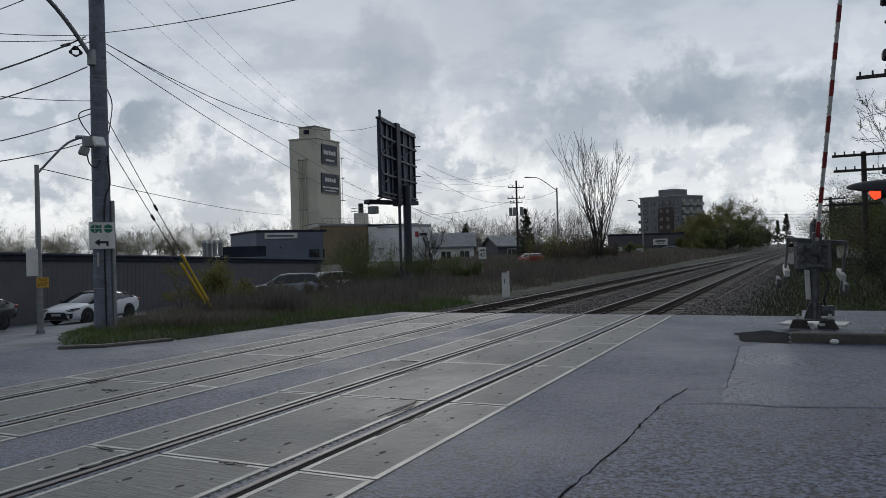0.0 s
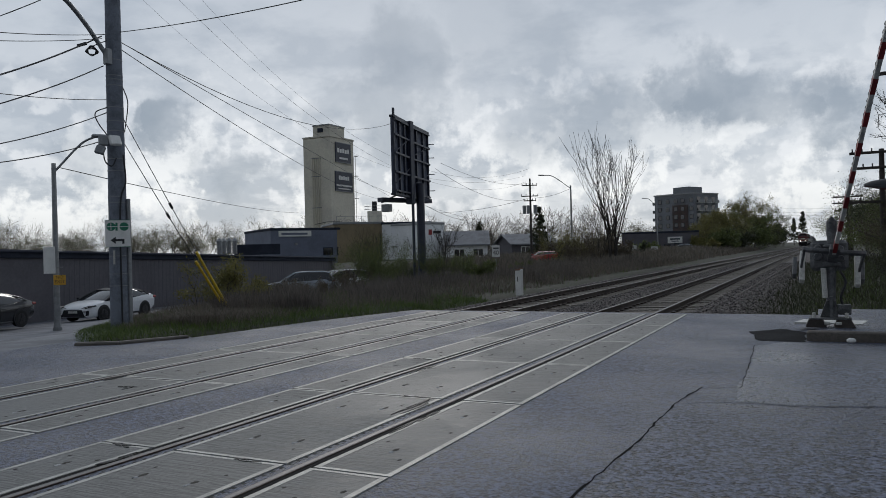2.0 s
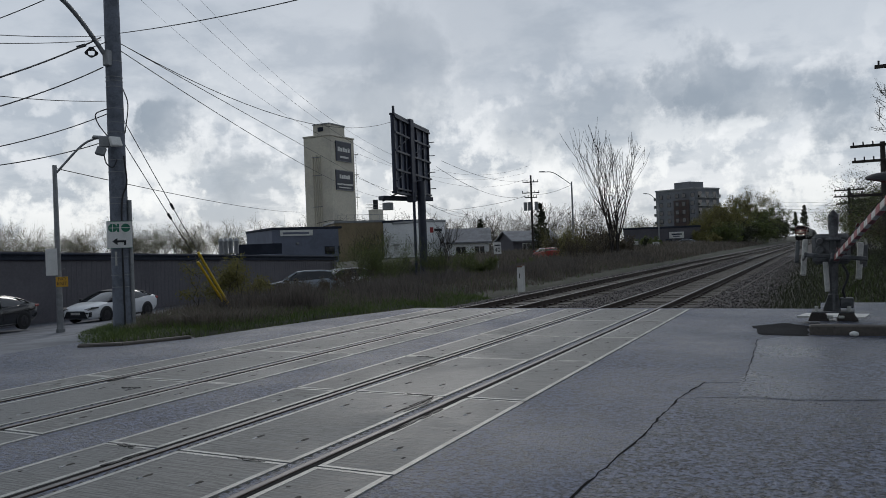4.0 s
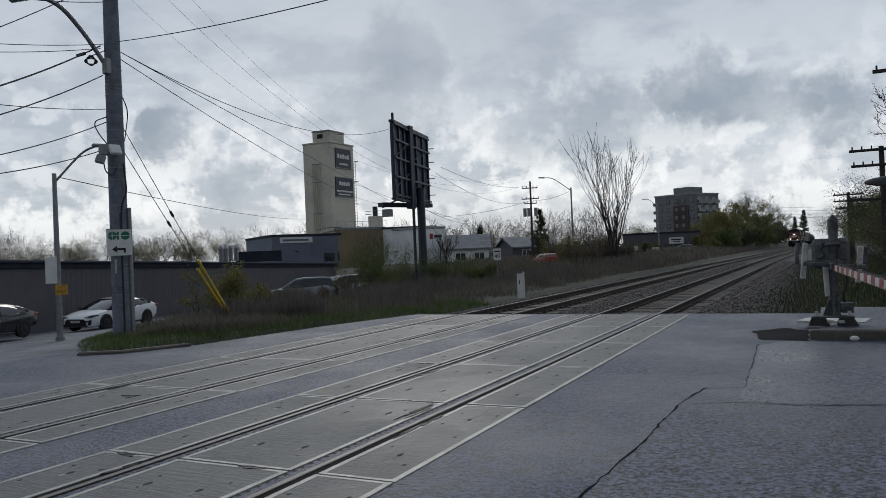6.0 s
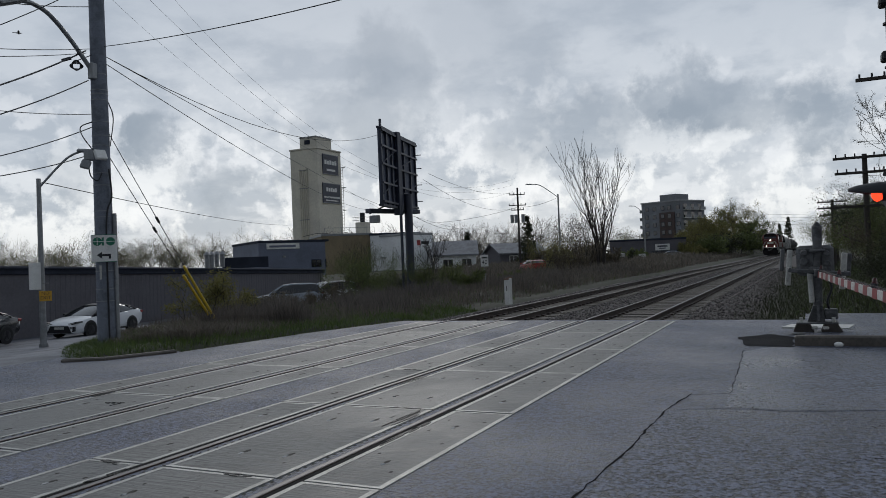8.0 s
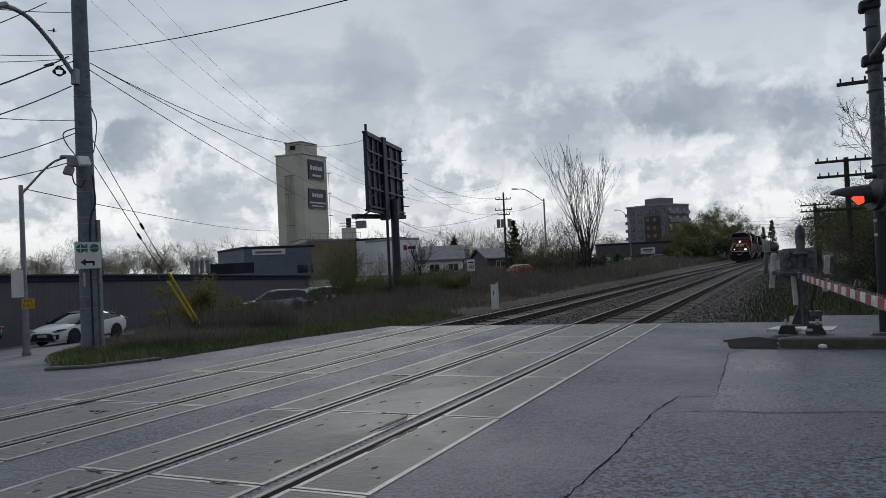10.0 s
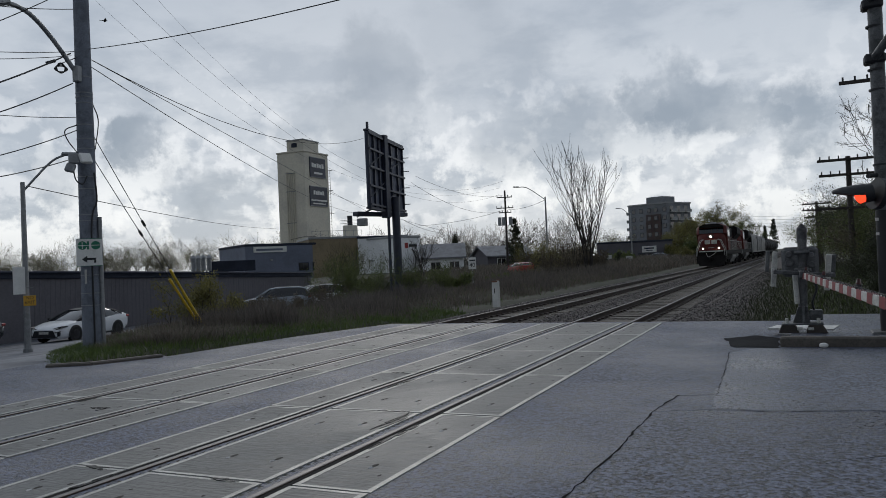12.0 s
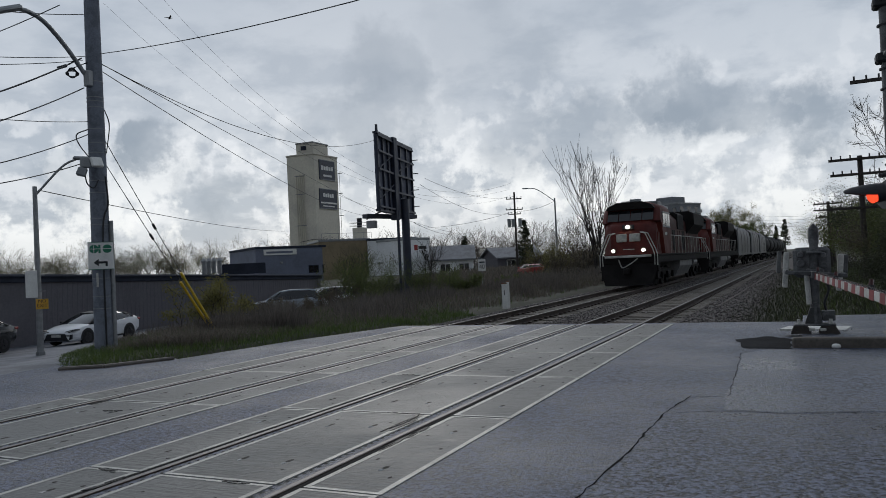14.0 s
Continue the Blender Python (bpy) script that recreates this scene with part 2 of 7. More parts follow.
LEAF_SOFT = leaf_mat("pale_spring_leaves", (.17, .165, .075), (.075, .075, .038))
BARK = mat("bark", (.042, .036, .033), .9, var=.4, scale=6, bump=.8, bscale=25)
BARK_PALE = mat("pale_bark", (.105, .093, .083), .9, var=.4, scale=6, bump=.6, bscale=25)
WOODPOLE = mat("weathered_pole", (.165, .185, .225), .8, var=.3, scale=4, bump=.5, bscale=30)
WOODDARK = mat("dark_wood", (.045, .038, .034), .8, var=.3, scale=4, bump=.4)
STEELGREY = mat("galvanised", (.27, .28, .29), .5, metal=.5, var=.2, scale=4, bump=.1)
BLACK = mat("black_paint", (.016, .017, .021), .55, var=.25, scale=2, bump=.15)
NAVY = mat("dark_blue_steel", (.024, .030, .054), .5, var=.25, scale=2, bump=.1)
WHITE = mat("white_paint", (.72, .72, .70), .5, var=.12, scale=3, bump=.1)
WHITE_DIRTY = mat("dirty_white", (.50, .50, .47), .6, var=.3, scale=4, bump=.3)
YELLOW = mat("yellow_plastic", (.62, .42, .03), .5, var=.15, scale=4)
AMBER = mat("amber_sign", (.60, .33, .03), .5, var=.1)
GREEN_SIGN = mat("green_sign", (.02, .17, .10), .5, var=.1)
STRIPE_RED = mat("faded_red_film", (.21, .016, .018), .5, var=.25, scale=5)
RUST = mat("rusty_cap", (.16, .075, .045), .8, var=.4, scale=8)
RED_SIGN = mat("red_paint", (.30, .018, .018), .5, var=.2, scale=5)
WALL_BROWN = mat("ribbed_cladding", (.108, .103, .118), .7, var=.15, scale=.5, bump=.2, bscale=20)
TRIM_DARK = mat("dark_flashing", (.036, .042, .060), .8, spec=.15, var=.2, scale=1)
WALL_SLATE = mat("slate_wall", (.155, .175, .235), .8, var=.15, scale=.4, bump=.2)
WALL_WHITE = mat("white_wall", (.78, .79, .80), .8, var=.12, scale=.3, bump=.2)
WALL_OCHRE = mat("ochre_wall", (.27, .215, .135), .8, var=.2, scale=.4, bump=.2)
TOWER = mat("cream_concrete", (.66, .62, .52), .8, var=.12, scale=.18, bump=.3, bscale=12, col2=(.57, .535, .46))
APT_GREY = mat("grey_render", (.20, .21, .23), .8, var=.15, scale=.2)
APT_BRICK = mat("brown_brick", (.085, .060, .055), .85, var=.25, scale=.6)
ROOF_GREY = mat("grey_shingle", (.19, .20, .22), .8, var=.25, scale=1)
GLASS_DARK = mat("dark_glass", (.012, .014, .018), .08, var=.2, scale=1, spec=.8)
LOCO_RED = mat("railway_red", (.100, .0135, .0085), .6, var=.3, scale=1.2, bump=.12, bscale=12, col2=(.07, .009, .007), rvar=.1, spec=.3)
LOCO_MAROON = mat("sooty_maroon", (.055, .011, .009), .6, var=.35, scale=1.5, bump=.2, spec=.2)
LOCO_DARK = mat("sooty_black", (.014, .0125, .0125), .75, spec=.15, var=.35, scale=1.5, bump=.2)
LOCO_GREY = mat("grey_tank", (.22, .22, .225), .55, var=.3, scale=1.4, bump=.1)
HOPPER = mat("hopper_grey", (.165, .16, .155), .65, var=.3, scale=.7, bump=.15, col2=(.11, .105, .10))
LAMP_WARM = mat("lit_headlamp", (1, .95, .85), .3, emit=(1, .90, .72), power=26)
LAMP_RED = mat("lit_red_lens", (.5, .02, .01), .3, emit=(1, .06, .02), power=1.6)
LENS_OFF = mat("unlit_red_lens", (.05, .006, .006), .15, var=.1)
CAR_WHITE = mat("white_car_paint", (.74, .75, .77), .22, var=.05, scale=2, spec=.7)
CAR_DARK = mat("dark_car_paint", (.018, .019, .023), .2, var=.1, scale=2, spec=.7)
CAR_BLUE = mat("grey_blue_paint", (.30, .34, .39), .25, var=.1, scale=2, spec=.7)
CAR_RED = mat("red_car_paint", (.33, .035, .03), .3, var=.1, scale=2)
TYRE = mat("tyre", (.014, .014, .015), .8, var=.2, scale=8)
RIM = mat("alloy_rim", (.07, .07, .075), .3, metal=.8, var=.1)
WIRE = mat("cable", (.020, .021, .024), .6, var=.2, scale=3)
TARP = mat("billboard_back", (.050, .062, .105), .6, var=.35, scale=1.2, bump=.3, bscale=8)


# ---- mesh helpers ----
def bm_():
    return bmesh.new()


def box(bm, lo, hi, bev=0.0, m=None):
    """A box between two corners, with bevelled edges, put through the matrix m."""
    lo, hi = Vector(lo), Vector(hi)
    g = bmesh.ops.create_cube(bm, size=1, matrix=(m or Matrix()) @ Matrix.Translation((lo + hi) / 2) @ Matrix.Diagonal((*(hi - lo), 1)))
    if bev:
        es = list({e for v in g["verts"] for e in v.link_edges})
        bmesh.ops.bevel(bm, geom=es, offset=bev, segments=1, affect="EDGES", clamp_overlap=True)
    return bm


def rod(bm, a, b, r1, r2=None, n=10, caps=True):
    """A round bar from a to b."""
    a, b = Vector(a), Vector(b)
    d = b - a
    m = Matrix.Translation((a + b) / 2) @ d.to_track_quat("Z", "Y").to_matrix().to_4x4()
    bmesh.ops.create_cone(bm, cap_ends=caps, segments=n, radius1=r1, radius2=r1 if r2 is None else r2, depth=d.length, matrix=m)
    return bm


def path(bm, pts, r, n=8):
    for a, b in zip(pts, pts[1:]):
        rod(bm, a, b, r, n=n)
    return bm


def prism(bm, prof, axis, lo, hi, m=None):
    """A closed outline in the two other axes, drawn out along axis from lo to hi."""
    def at(p, s):
        v = {"x": (s, p[0], p[1]), "y": (p[0], s, p[1]), "z": (p[0], p[1], s)}[axis]
        return (m @ Vector(v)) if m else Vector(v)
    a = [bm.verts.new(at(p, lo)) for p in prof]
    b = [bm.verts.new(at(p, hi)) for p in prof]
    k = len(prof)
    for i in range(k):
        bm.faces.new((a[i], a[(i + 1) % k], b[(i + 1) % k], b[i]))
    bm.faces.new(a[::-1])
    bm.faces.new(b)
    bmesh.ops.recalc_face_normals(bm, faces=bm.faces)
    return bm


def loft(bm, rings, close=True):
    """Skin through rings of the same number of points."""
    R = [[bm.verts.new(p) for p in r] for r in rings]
    k = len(R[0])
    for a, b in zip(R, R[1:]):
        for i in range(k):
            bm.faces.new((a[i], a[(i + 1) % k], b[(i + 1) % k], b[i]))
    if close:
        bm.faces.new(R[0][::-1])
        bm.faces.new(R[-1])
    bmesh.ops.recalc_face_normals(bm, faces=bm.faces)
    return bm


def mesh_of(name, bm, material, smooth=False):
    me = bpy.data.meshes.new(name)
    bm.to_mesh(me)
    bm.free()
    me.materials.append(material)
    if smooth:
        me.polygons.foreach_set("use_smooth", [True] * len(me.polygons))
        me.set_sharp_from_angle(angle=radians(40))
    return me


def part(name, bm, material, parent, label="", smooth=False):
    ob = new(name, mesh_of(name, bm, material, smooth))
    ob.parent = parent
    return tagged(ob, label)


def thing(name, m, label, category, group="", kind=""):
    ob = new(name)
    ob.empty_display_size = .2
    ob.matrix_world = m
    return tagged(ob, label, category, group, kind)


def single(name, bm, material, label, category, m=None, group="", kind="", smooth=False):
    ob = new(name, mesh_of(name, bm, material, smooth))
    if m:
        ob.matrix_world = m
    return tagged(ob, label, category, group, kind)


def raw(name, V, F, material):
    """Mesh object from arrays: V (n, 3), F (m, k) with k the corners of each face."""
    V, F = np.asarray(V, dtype=np.float32), np.asarray(F, dtype=np.int32)
    me = bpy.data.meshes.new(name)
    me.vertices.add(len(V))
    me.vertices.foreach_set("co", V.ravel())
    k = F.shape[1]
    me.loops.add(F.size)
    me.loops.foreach_set("vertex_index", F.ravel())
    me.polygons.add(len(F))
    me.polygons.foreach_set("loop_start", np.arange(0, F.size, k, dtype=np.int32))
    me.update(calc_edges=True)
    me.materials.append(material)
    return new(name, me)


# ---- ground, road, crossing, tracks ----
NEAR_X, FAR_X, GAUGE = -4.49, -8.36, .753
CROSS_END = 19.25


def bend(y, cx=NEAR_X):
    """Sideways drift of the line, far off; the farther track draws in towards the nearer one."""
    b = .0036 * (math.sqrt((y - 65) ** 2 + 225) + y - 65)
    if cx < -6:
        b += .6 * float(sm(45, 110, y))
    return b


def sm(a, b, v):
    t = np.clip((np.asarray(v, dtype=float) - a) / (b - a), 0, 1)
    return t * t * (3 - 2 * t)


def road_z(x):
    return -.98 * sm(-14.5, -26, x) - .40 * sm(-26, -37, x)


MOUND = [(-10.5, 19.35), (-11.35, 15.9), (-11.8, 12.0), (-12.5, 10.6), (-13.2, 10.3), (-15.2, 11.8), (-19, 15.0), (-22.6, 18.6), (-25.5, 25), (-29, 36), (-33, 50), (-60, 75), (-60, 400), (-11.2, 400), (-11.2, 40)]


def inside(x, y, poly):
    """Signed distance to the outline, positive inside."""
    x, y = np.asarray(x, dtype=float), np.asarray(y, dtype=float)
    d, odd = np.full(x.shape, 1e9), np.zeros(x.shape, dtype=bool)
    for (ax, ay), (bx, by) in zip(poly, poly[1:] + poly[:1]):
        ex, ey = bx - ax, by - ay
        t = np.clip(((x - ax) * ex + (y - ay) * ey) / (ex * ex + ey * ey), 0, 1)
        d = np.minimum(d, np.hypot(x - ax - t * ex, y - ay - t * ey))
        cross = ((ay > y) != (by > y)) & (x < ex * (y - ay) / (ey if ey else 1e-9) + ax)
        odd ^= cross
    return np.where(odd, d, -d)


def mound_z(x, y):
    x, y = np.asarray(x, dtype=float), np.asarray(y, dtype=float)
    z = .04 - .90 * sm(-16.5, -25, x) * (1 - sm(45, 90, y))
    z = z + .008 * np.clip(y - 40, 0, 120) * sm(-13, -20, x)
    z = z - .22 * sm(-14.5, -11.5, x) * sm(19.5, 22, y) + .06 * np.sin(x * 1.3 + y * .7) * np.sin(y * .9 - x * .4)
    return z


def ground_z(x, y):
    x, y = np.asarray(x, dtype=float), np.asarray(y, dtype=float)
    base = np.where((y < 19.3) | ((x < -12.5) & (y < 69)), road_z(x) - .35, -.42)
    wide = .5 + 3.0 * sm(-13.2, -15.0, x) * (1 - sm(30, 40, y))
    ins = inside(x, y, MOUND)
    k = sm(0, 1, ins / wide)
    base = np.where((x < -13.0) & (ins > -.6) & (y < 40), np.maximum(base, road_z(x) - .04), base)
    z = base * (1 - k) + mound_z(x, y) * k
    bank = sm(-1.6, 3.5, x) * sm(19.3, 20.3, y)
    z = z + bank * (.50 + .35 * sm(2, 12, x))
    return z


def ground():
    xs = np.concatenate([-np.geomspace(2600, 62, 14), np.arange(-60, -24, 1.0), np.arange(-24, 6, .3), np.arange(6, 30, 2.0), np.geomspace(32, 2600, 14)])
    ys = np.concatenate([-np.geomspace(900, 12, 8), np.arange(-10, 8, 4.0), np.arange(9, 34, .35), np.arange(34, 120, 2.0), np.geomspace(124, 3200, 18)])
    X, Y = np.meshgrid(xs, ys)
    Z = ground_z(X, Y)
    n, k = len(xs), len(ys)
    i = np.arange(n * k).reshape(k, n)
    F = np.stack([i[:-1, :-1], i[:-1, 1:], i[1:, 1:], i[1:, :-1]], -1).reshape(-1, 4)
    ob = raw("ground", np.stack([X, Y, Z], -1).reshape(-1, 3), F, SOIL)
    return tagged(ob, "weedy soil and rough ground beside the line", "ground", kind="structure")


def road():
    bm = bm_()
    out = [(60, -40), (60, 19.4), (-10.6, 19.35), (-11.45, 15.9), (-11.9, 12.0), (-12.6, 12.5), (-14.0, 12.5), (-14.0, -40)]
    bm.faces.new([bm.verts.new((x, y, -.012)) for x, y in out])
    bmesh.ops.triangulate(bm, faces=bm.faces)
    single("road", bm, ASPHALT, "wet grey asphalt road across the railway", "road", kind="structure")
    xs = [-14.0, -15.5, -17, -19, -21, -23, -25, -27, -29, -31, -33, -35, -37, -60]
    bm = bm_()
    a = [bm.verts.new((x, -40, float(road_z(x)) - .012)) for x in xs]
    b = [bm.verts.new((x, 70, float(road_z(x)) - .012)) for x in xs]
    for p in range(len(xs) - 1):
        bm.faces.new((a[p], b[p], b[p + 1], a[p + 1]))
    bmesh.ops.recalc_face_normals(bm, faces=bm.faces)
    single("parking_lot", bm, LOT, "damp asphalt drive and parking lot falling away", "pavement", kind="structure")


def strip(pts, w, z, mater, name, label, seed, jag=.25):
    """A ragged narrow band along a line on the road."""
    rnd = random.Random(seed)
    fine = []
    for (ax, ay), (bx, by) in zip(pts, pts[1:]):
        k = max(2, int(math.hypot(bx - ax, by - ay) / .12))
        fine += [(ax + (bx - ax) * s / k, ay + (by - ay) * s / k) for s in range(k)]
    fine.append(pts[-1])
    bm, row = bm_(), []
    for q, (x, y) in enumerate(fine):
        ax, ay = fine[max(0, q - 1)]
        bx, by = fine[min(len(fine) - 1, q + 1)]
        d = Vector((by - ay, ax - bx)).normalized()
        o, h = rnd.uniform(-jag, jag) * .12, w * rnd.uniform(.35, 1.3) / 2
        row.append((bm.verts.new((x + d.x * (o + h), y + d.y * (o + h), z)), bm.verts.new((x + d.x * (o - h), y + d.y * (o - h), z))))
    for p, q in zip(row, row[1:]):
        bm.faces.new((p[0], q[0], q[1], p[1]))
    bmesh.ops.recalc_face_normals(bm, faces=bm.faces)
    if bm.faces[:][0].normal.z < 0:
        bmesh.ops.reverse_faces(bm, faces=bm.faces)
    return single(name, bm, mater, label, "road", kind="structure")


def sheet(pts, z, mater, name, label, rag=0.0):
    bm = bm_()
    if rag:      # ragged outline
        rnd, out = random.Random(8), []
        for (ax, ay), (bx, by) in zip(pts, pts[1:] + pts[:1]):
            out += [(ax + (bx - ax) * i / 9 + rnd.uniform(-rag, rag), ay + (by - ay) * i / 9 + rnd.uniform(-rag, rag)) for i in range(9)]
        pts = out
    bm.faces.new([bm.verts.new((x, y, z)) for x, y in pts])
    bmesh.ops.recalc_face_normals(bm, faces=bm.faces)
    if bm.faces[:][0].normal.z < 0:
        bmesh.ops.reverse_faces(bm, faces=bm.faces)
    return single(name, bm, mater, label, "road", kind="structure")


def kerb(name, pts, h, w, label):
    bm = bm_()
    for (ax, ay), (bx, by) in zip(pts, pts[1:]):
        d = Vector((bx - ax, by - ay))
        m = Matrix.Translation((ax, ay, 0)) @ Matrix.Rotation(math.atan2(d.y, d.x), 4, "Z")
        box(bm, (0, 0, -.2), (d.length - .01, w, h), .025, m)
    return single(name, bm, KERB, label, "kerb", kind="structure")


def rails_profile(x, top=0.0):
    """Outline of a rail in x and z."""
    p = [(-.037, 0), (.037, 0), (.037, -.032), (.010, -.045), (.010, -.135), (.070, -.155), (.070, -.168), (-.070, -.168), (-.070, -.155), (-.010, -.135), (-.010, -.045), (-.037, -.032)]
    return [(x + a, top + b) for a, b in p]


YS = [-30, -10, 0, 10, 19.25, 30, 45, 55, 65, 77, 90, 104, 120, 160, 200, 250, 300, 360, 430, 520, 700]


def track(name, cx, label):
    t = thing(name, Matrix(), label, "railway track", "parallel tracks", "structure")
    for s in (-1, 1):
        bm = bm_()
        loft(bm, [[(px + bend(y, cx), y, pz) for px, pz in rails_profile(cx + s * GAUGE)] for y in YS])
        rail = part("rail", bm, RAIL_SIDE, t, "rust-brown steel rail", True)
        bm = bm_()
        loft(bm, [[(cx + s * GAUGE + dx + bend(y, cx), y, dz) for dx, dz in ((-.03, .001), (.03, .001), (.024, .004), (-.024, .004))] for y in YS])
        part("running_surface", bm, RAIL_TOP, rail, "polished top of the rail")
    # sleepers
    bm = box(bm_(), (-1.3, -.115, -.33), (1.3, .115, -.165), .012)
    me = mesh_of("tie", bm, TIE)
    y = CROSS_END + .35
    rnd = random.Random(int(-cx * 10))
    far = bm_()
    while y < 330:
        m = Matrix.Translation((cx + bend(y, cx) + rnd.uniform(-.05, .05), y, rnd.uniform(-.012, .004))) @ Matrix.Rotation(rnd.uniform(-.02, .02), 4, "Z")
        if y < 95:
            ob = new("tie", me)
            ob.parent, ob.matrix_basis = t, m
        else:
            box(far, (-1.3, -.115, -.33), (1.3, .115, -.165), 0, m)
        y += .53
    tagged(part("distant_ties", far, TIE, t, "row of dark wooden ties"), kind="stuff")
    # spikes and plates seen as small lumps beside the rails
    bm = bm_()
    y = CROSS_END + .35
    while y < 60:
        for s in (-1, 1):
            for o in (-.12, .12):
                box(bm, (cx + s * GAUGE + o - .05, y - .09, -.166), (cx + s * GAUGE + o + .05, y + .09, -.125))
        y += .53
    tagged(part("tie_plates", bm, RAIL_SIDE, t, "rusty tie plates and spikes"), kind="stuff")
    return t


def ballast():
    bm = bm_()
    prof = [(-12.2, -.45), (-10.4, -.21), (-6.6, -.20), (-6.4, -.24), (-6.1, -.20), (-2.5, -.20), (-1.2, -.42), (-1.2, -.8), (-12.2, -.8)]
    loft(bm, [[(x + bend(y), y, z) for x, z in prof] for y in YS[4:]])
    bed = single("ballast_bed", bm, BALLAST, "grey-brown crushed stone ballast under both tracks", "ballast", kind="structure")
    rnd = np.random.default_rng(5)
    n = 26000
    y = CROSS_END + .1 + 55 * rnd.random(n) ** 1.8
    x = rnd.uniform(-12.4, -1.4, n)
    z = np.interp(x, [-12.2, -10.4, -2.5, -1.2], [-.45, -.205, -.20, -.42])
    hide = np.zeros(n, dtype=bool)
    for c in (NEAR_X, FAR_X):
        k = np.abs(x - c)
        hide |= (np.abs(k - GAUGE) < .1)
        z = np.where(k < 1.32, z - .012, z + .015)
    keep = ~hide
    x, y, z = x[keep], y[keep], z[keep]
    n = len(x)
    octa = np.array([(1, 0, 0), (0, 1, 0), (-1, 0, 0), (0, -1, 0), (0, 0, .8), (0, 0, -.8)])
    f = np.array([(0, 1, 4), (1, 2, 4), (2, 3, 4), (3, 0, 4), (1, 0, 5), (2, 1, 5), (3, 2, 5), (0, 3, 5)])
    s = rnd.uniform(.022, .05, (n, 1, 1))
    V = octa[None] * s * rnd.uniform(.6, 1.3, (n, 6, 3))
    a = rnd.uniform(0, 6.3, n)
    c, q = np.cos(a)[:, None], np.sin(a)[:, None]
    V = np.stack([V[..., 0] * c - V[..., 1] * q, V[..., 0] * q + V[..., 1] * c, V[..., 2]], -1) + np.stack([x, y, z], -1)[:, None]
    F = f[None] + 6 * np.arange(n)[:, None, None]
    ob = raw("ballast_stones", V.reshape(-1, 3), F.reshape(-1, 3), STONE)
    ob.parent = bed
    tagged(ob, "loose crushed ballast stones", kind="stuff")


def disc(bm, u, v, w, l, rnd):
    """A shallow uneven oval lying on a panel."""
    k = 9
    ring = [(u + w * math.cos(a) * rnd.uniform(.7, 1.15), v + l * math.sin(a) * rnd.uniform(.75, 1.1)) for a in [2 * math.pi * i / k for i in range(k)]]
    prism(bm, ring, "z", -.02, -.0025)


def smear(x0, x1, y0, y1, n, seed):
    """Dark oily streaks rubbed along a joint or a rail."""
    rnd, bm = random.Random(seed), bm_()
    for _ in range(n):
        x, y = rnd.uniform(x0, x1), rnd.uniform(y0, y1)
        l, w = rnd.uniform(.06, .3) * (y1 - y0), rnd.uniform(.003, .011)
        if x1 - x0 > y1 - y0:
            l, w = rnd.uniform(.004, .012), rnd.uniform(.05, .22) * (x1 - x0)
        ring = [(x + w * math.cos(a), y + l * math.sin(a) * rnd.uniform(.7, 1.2)) for a in [math.pi * i / 4 for i in range(8)]]
        prism(bm, ring, "z", -.004, .0015 + .0008 * rnd.random())
    return tagged(single("oil_smear", bm, STAIN, "dark oily smear on the crossing panels", "stain"), kind="structure")


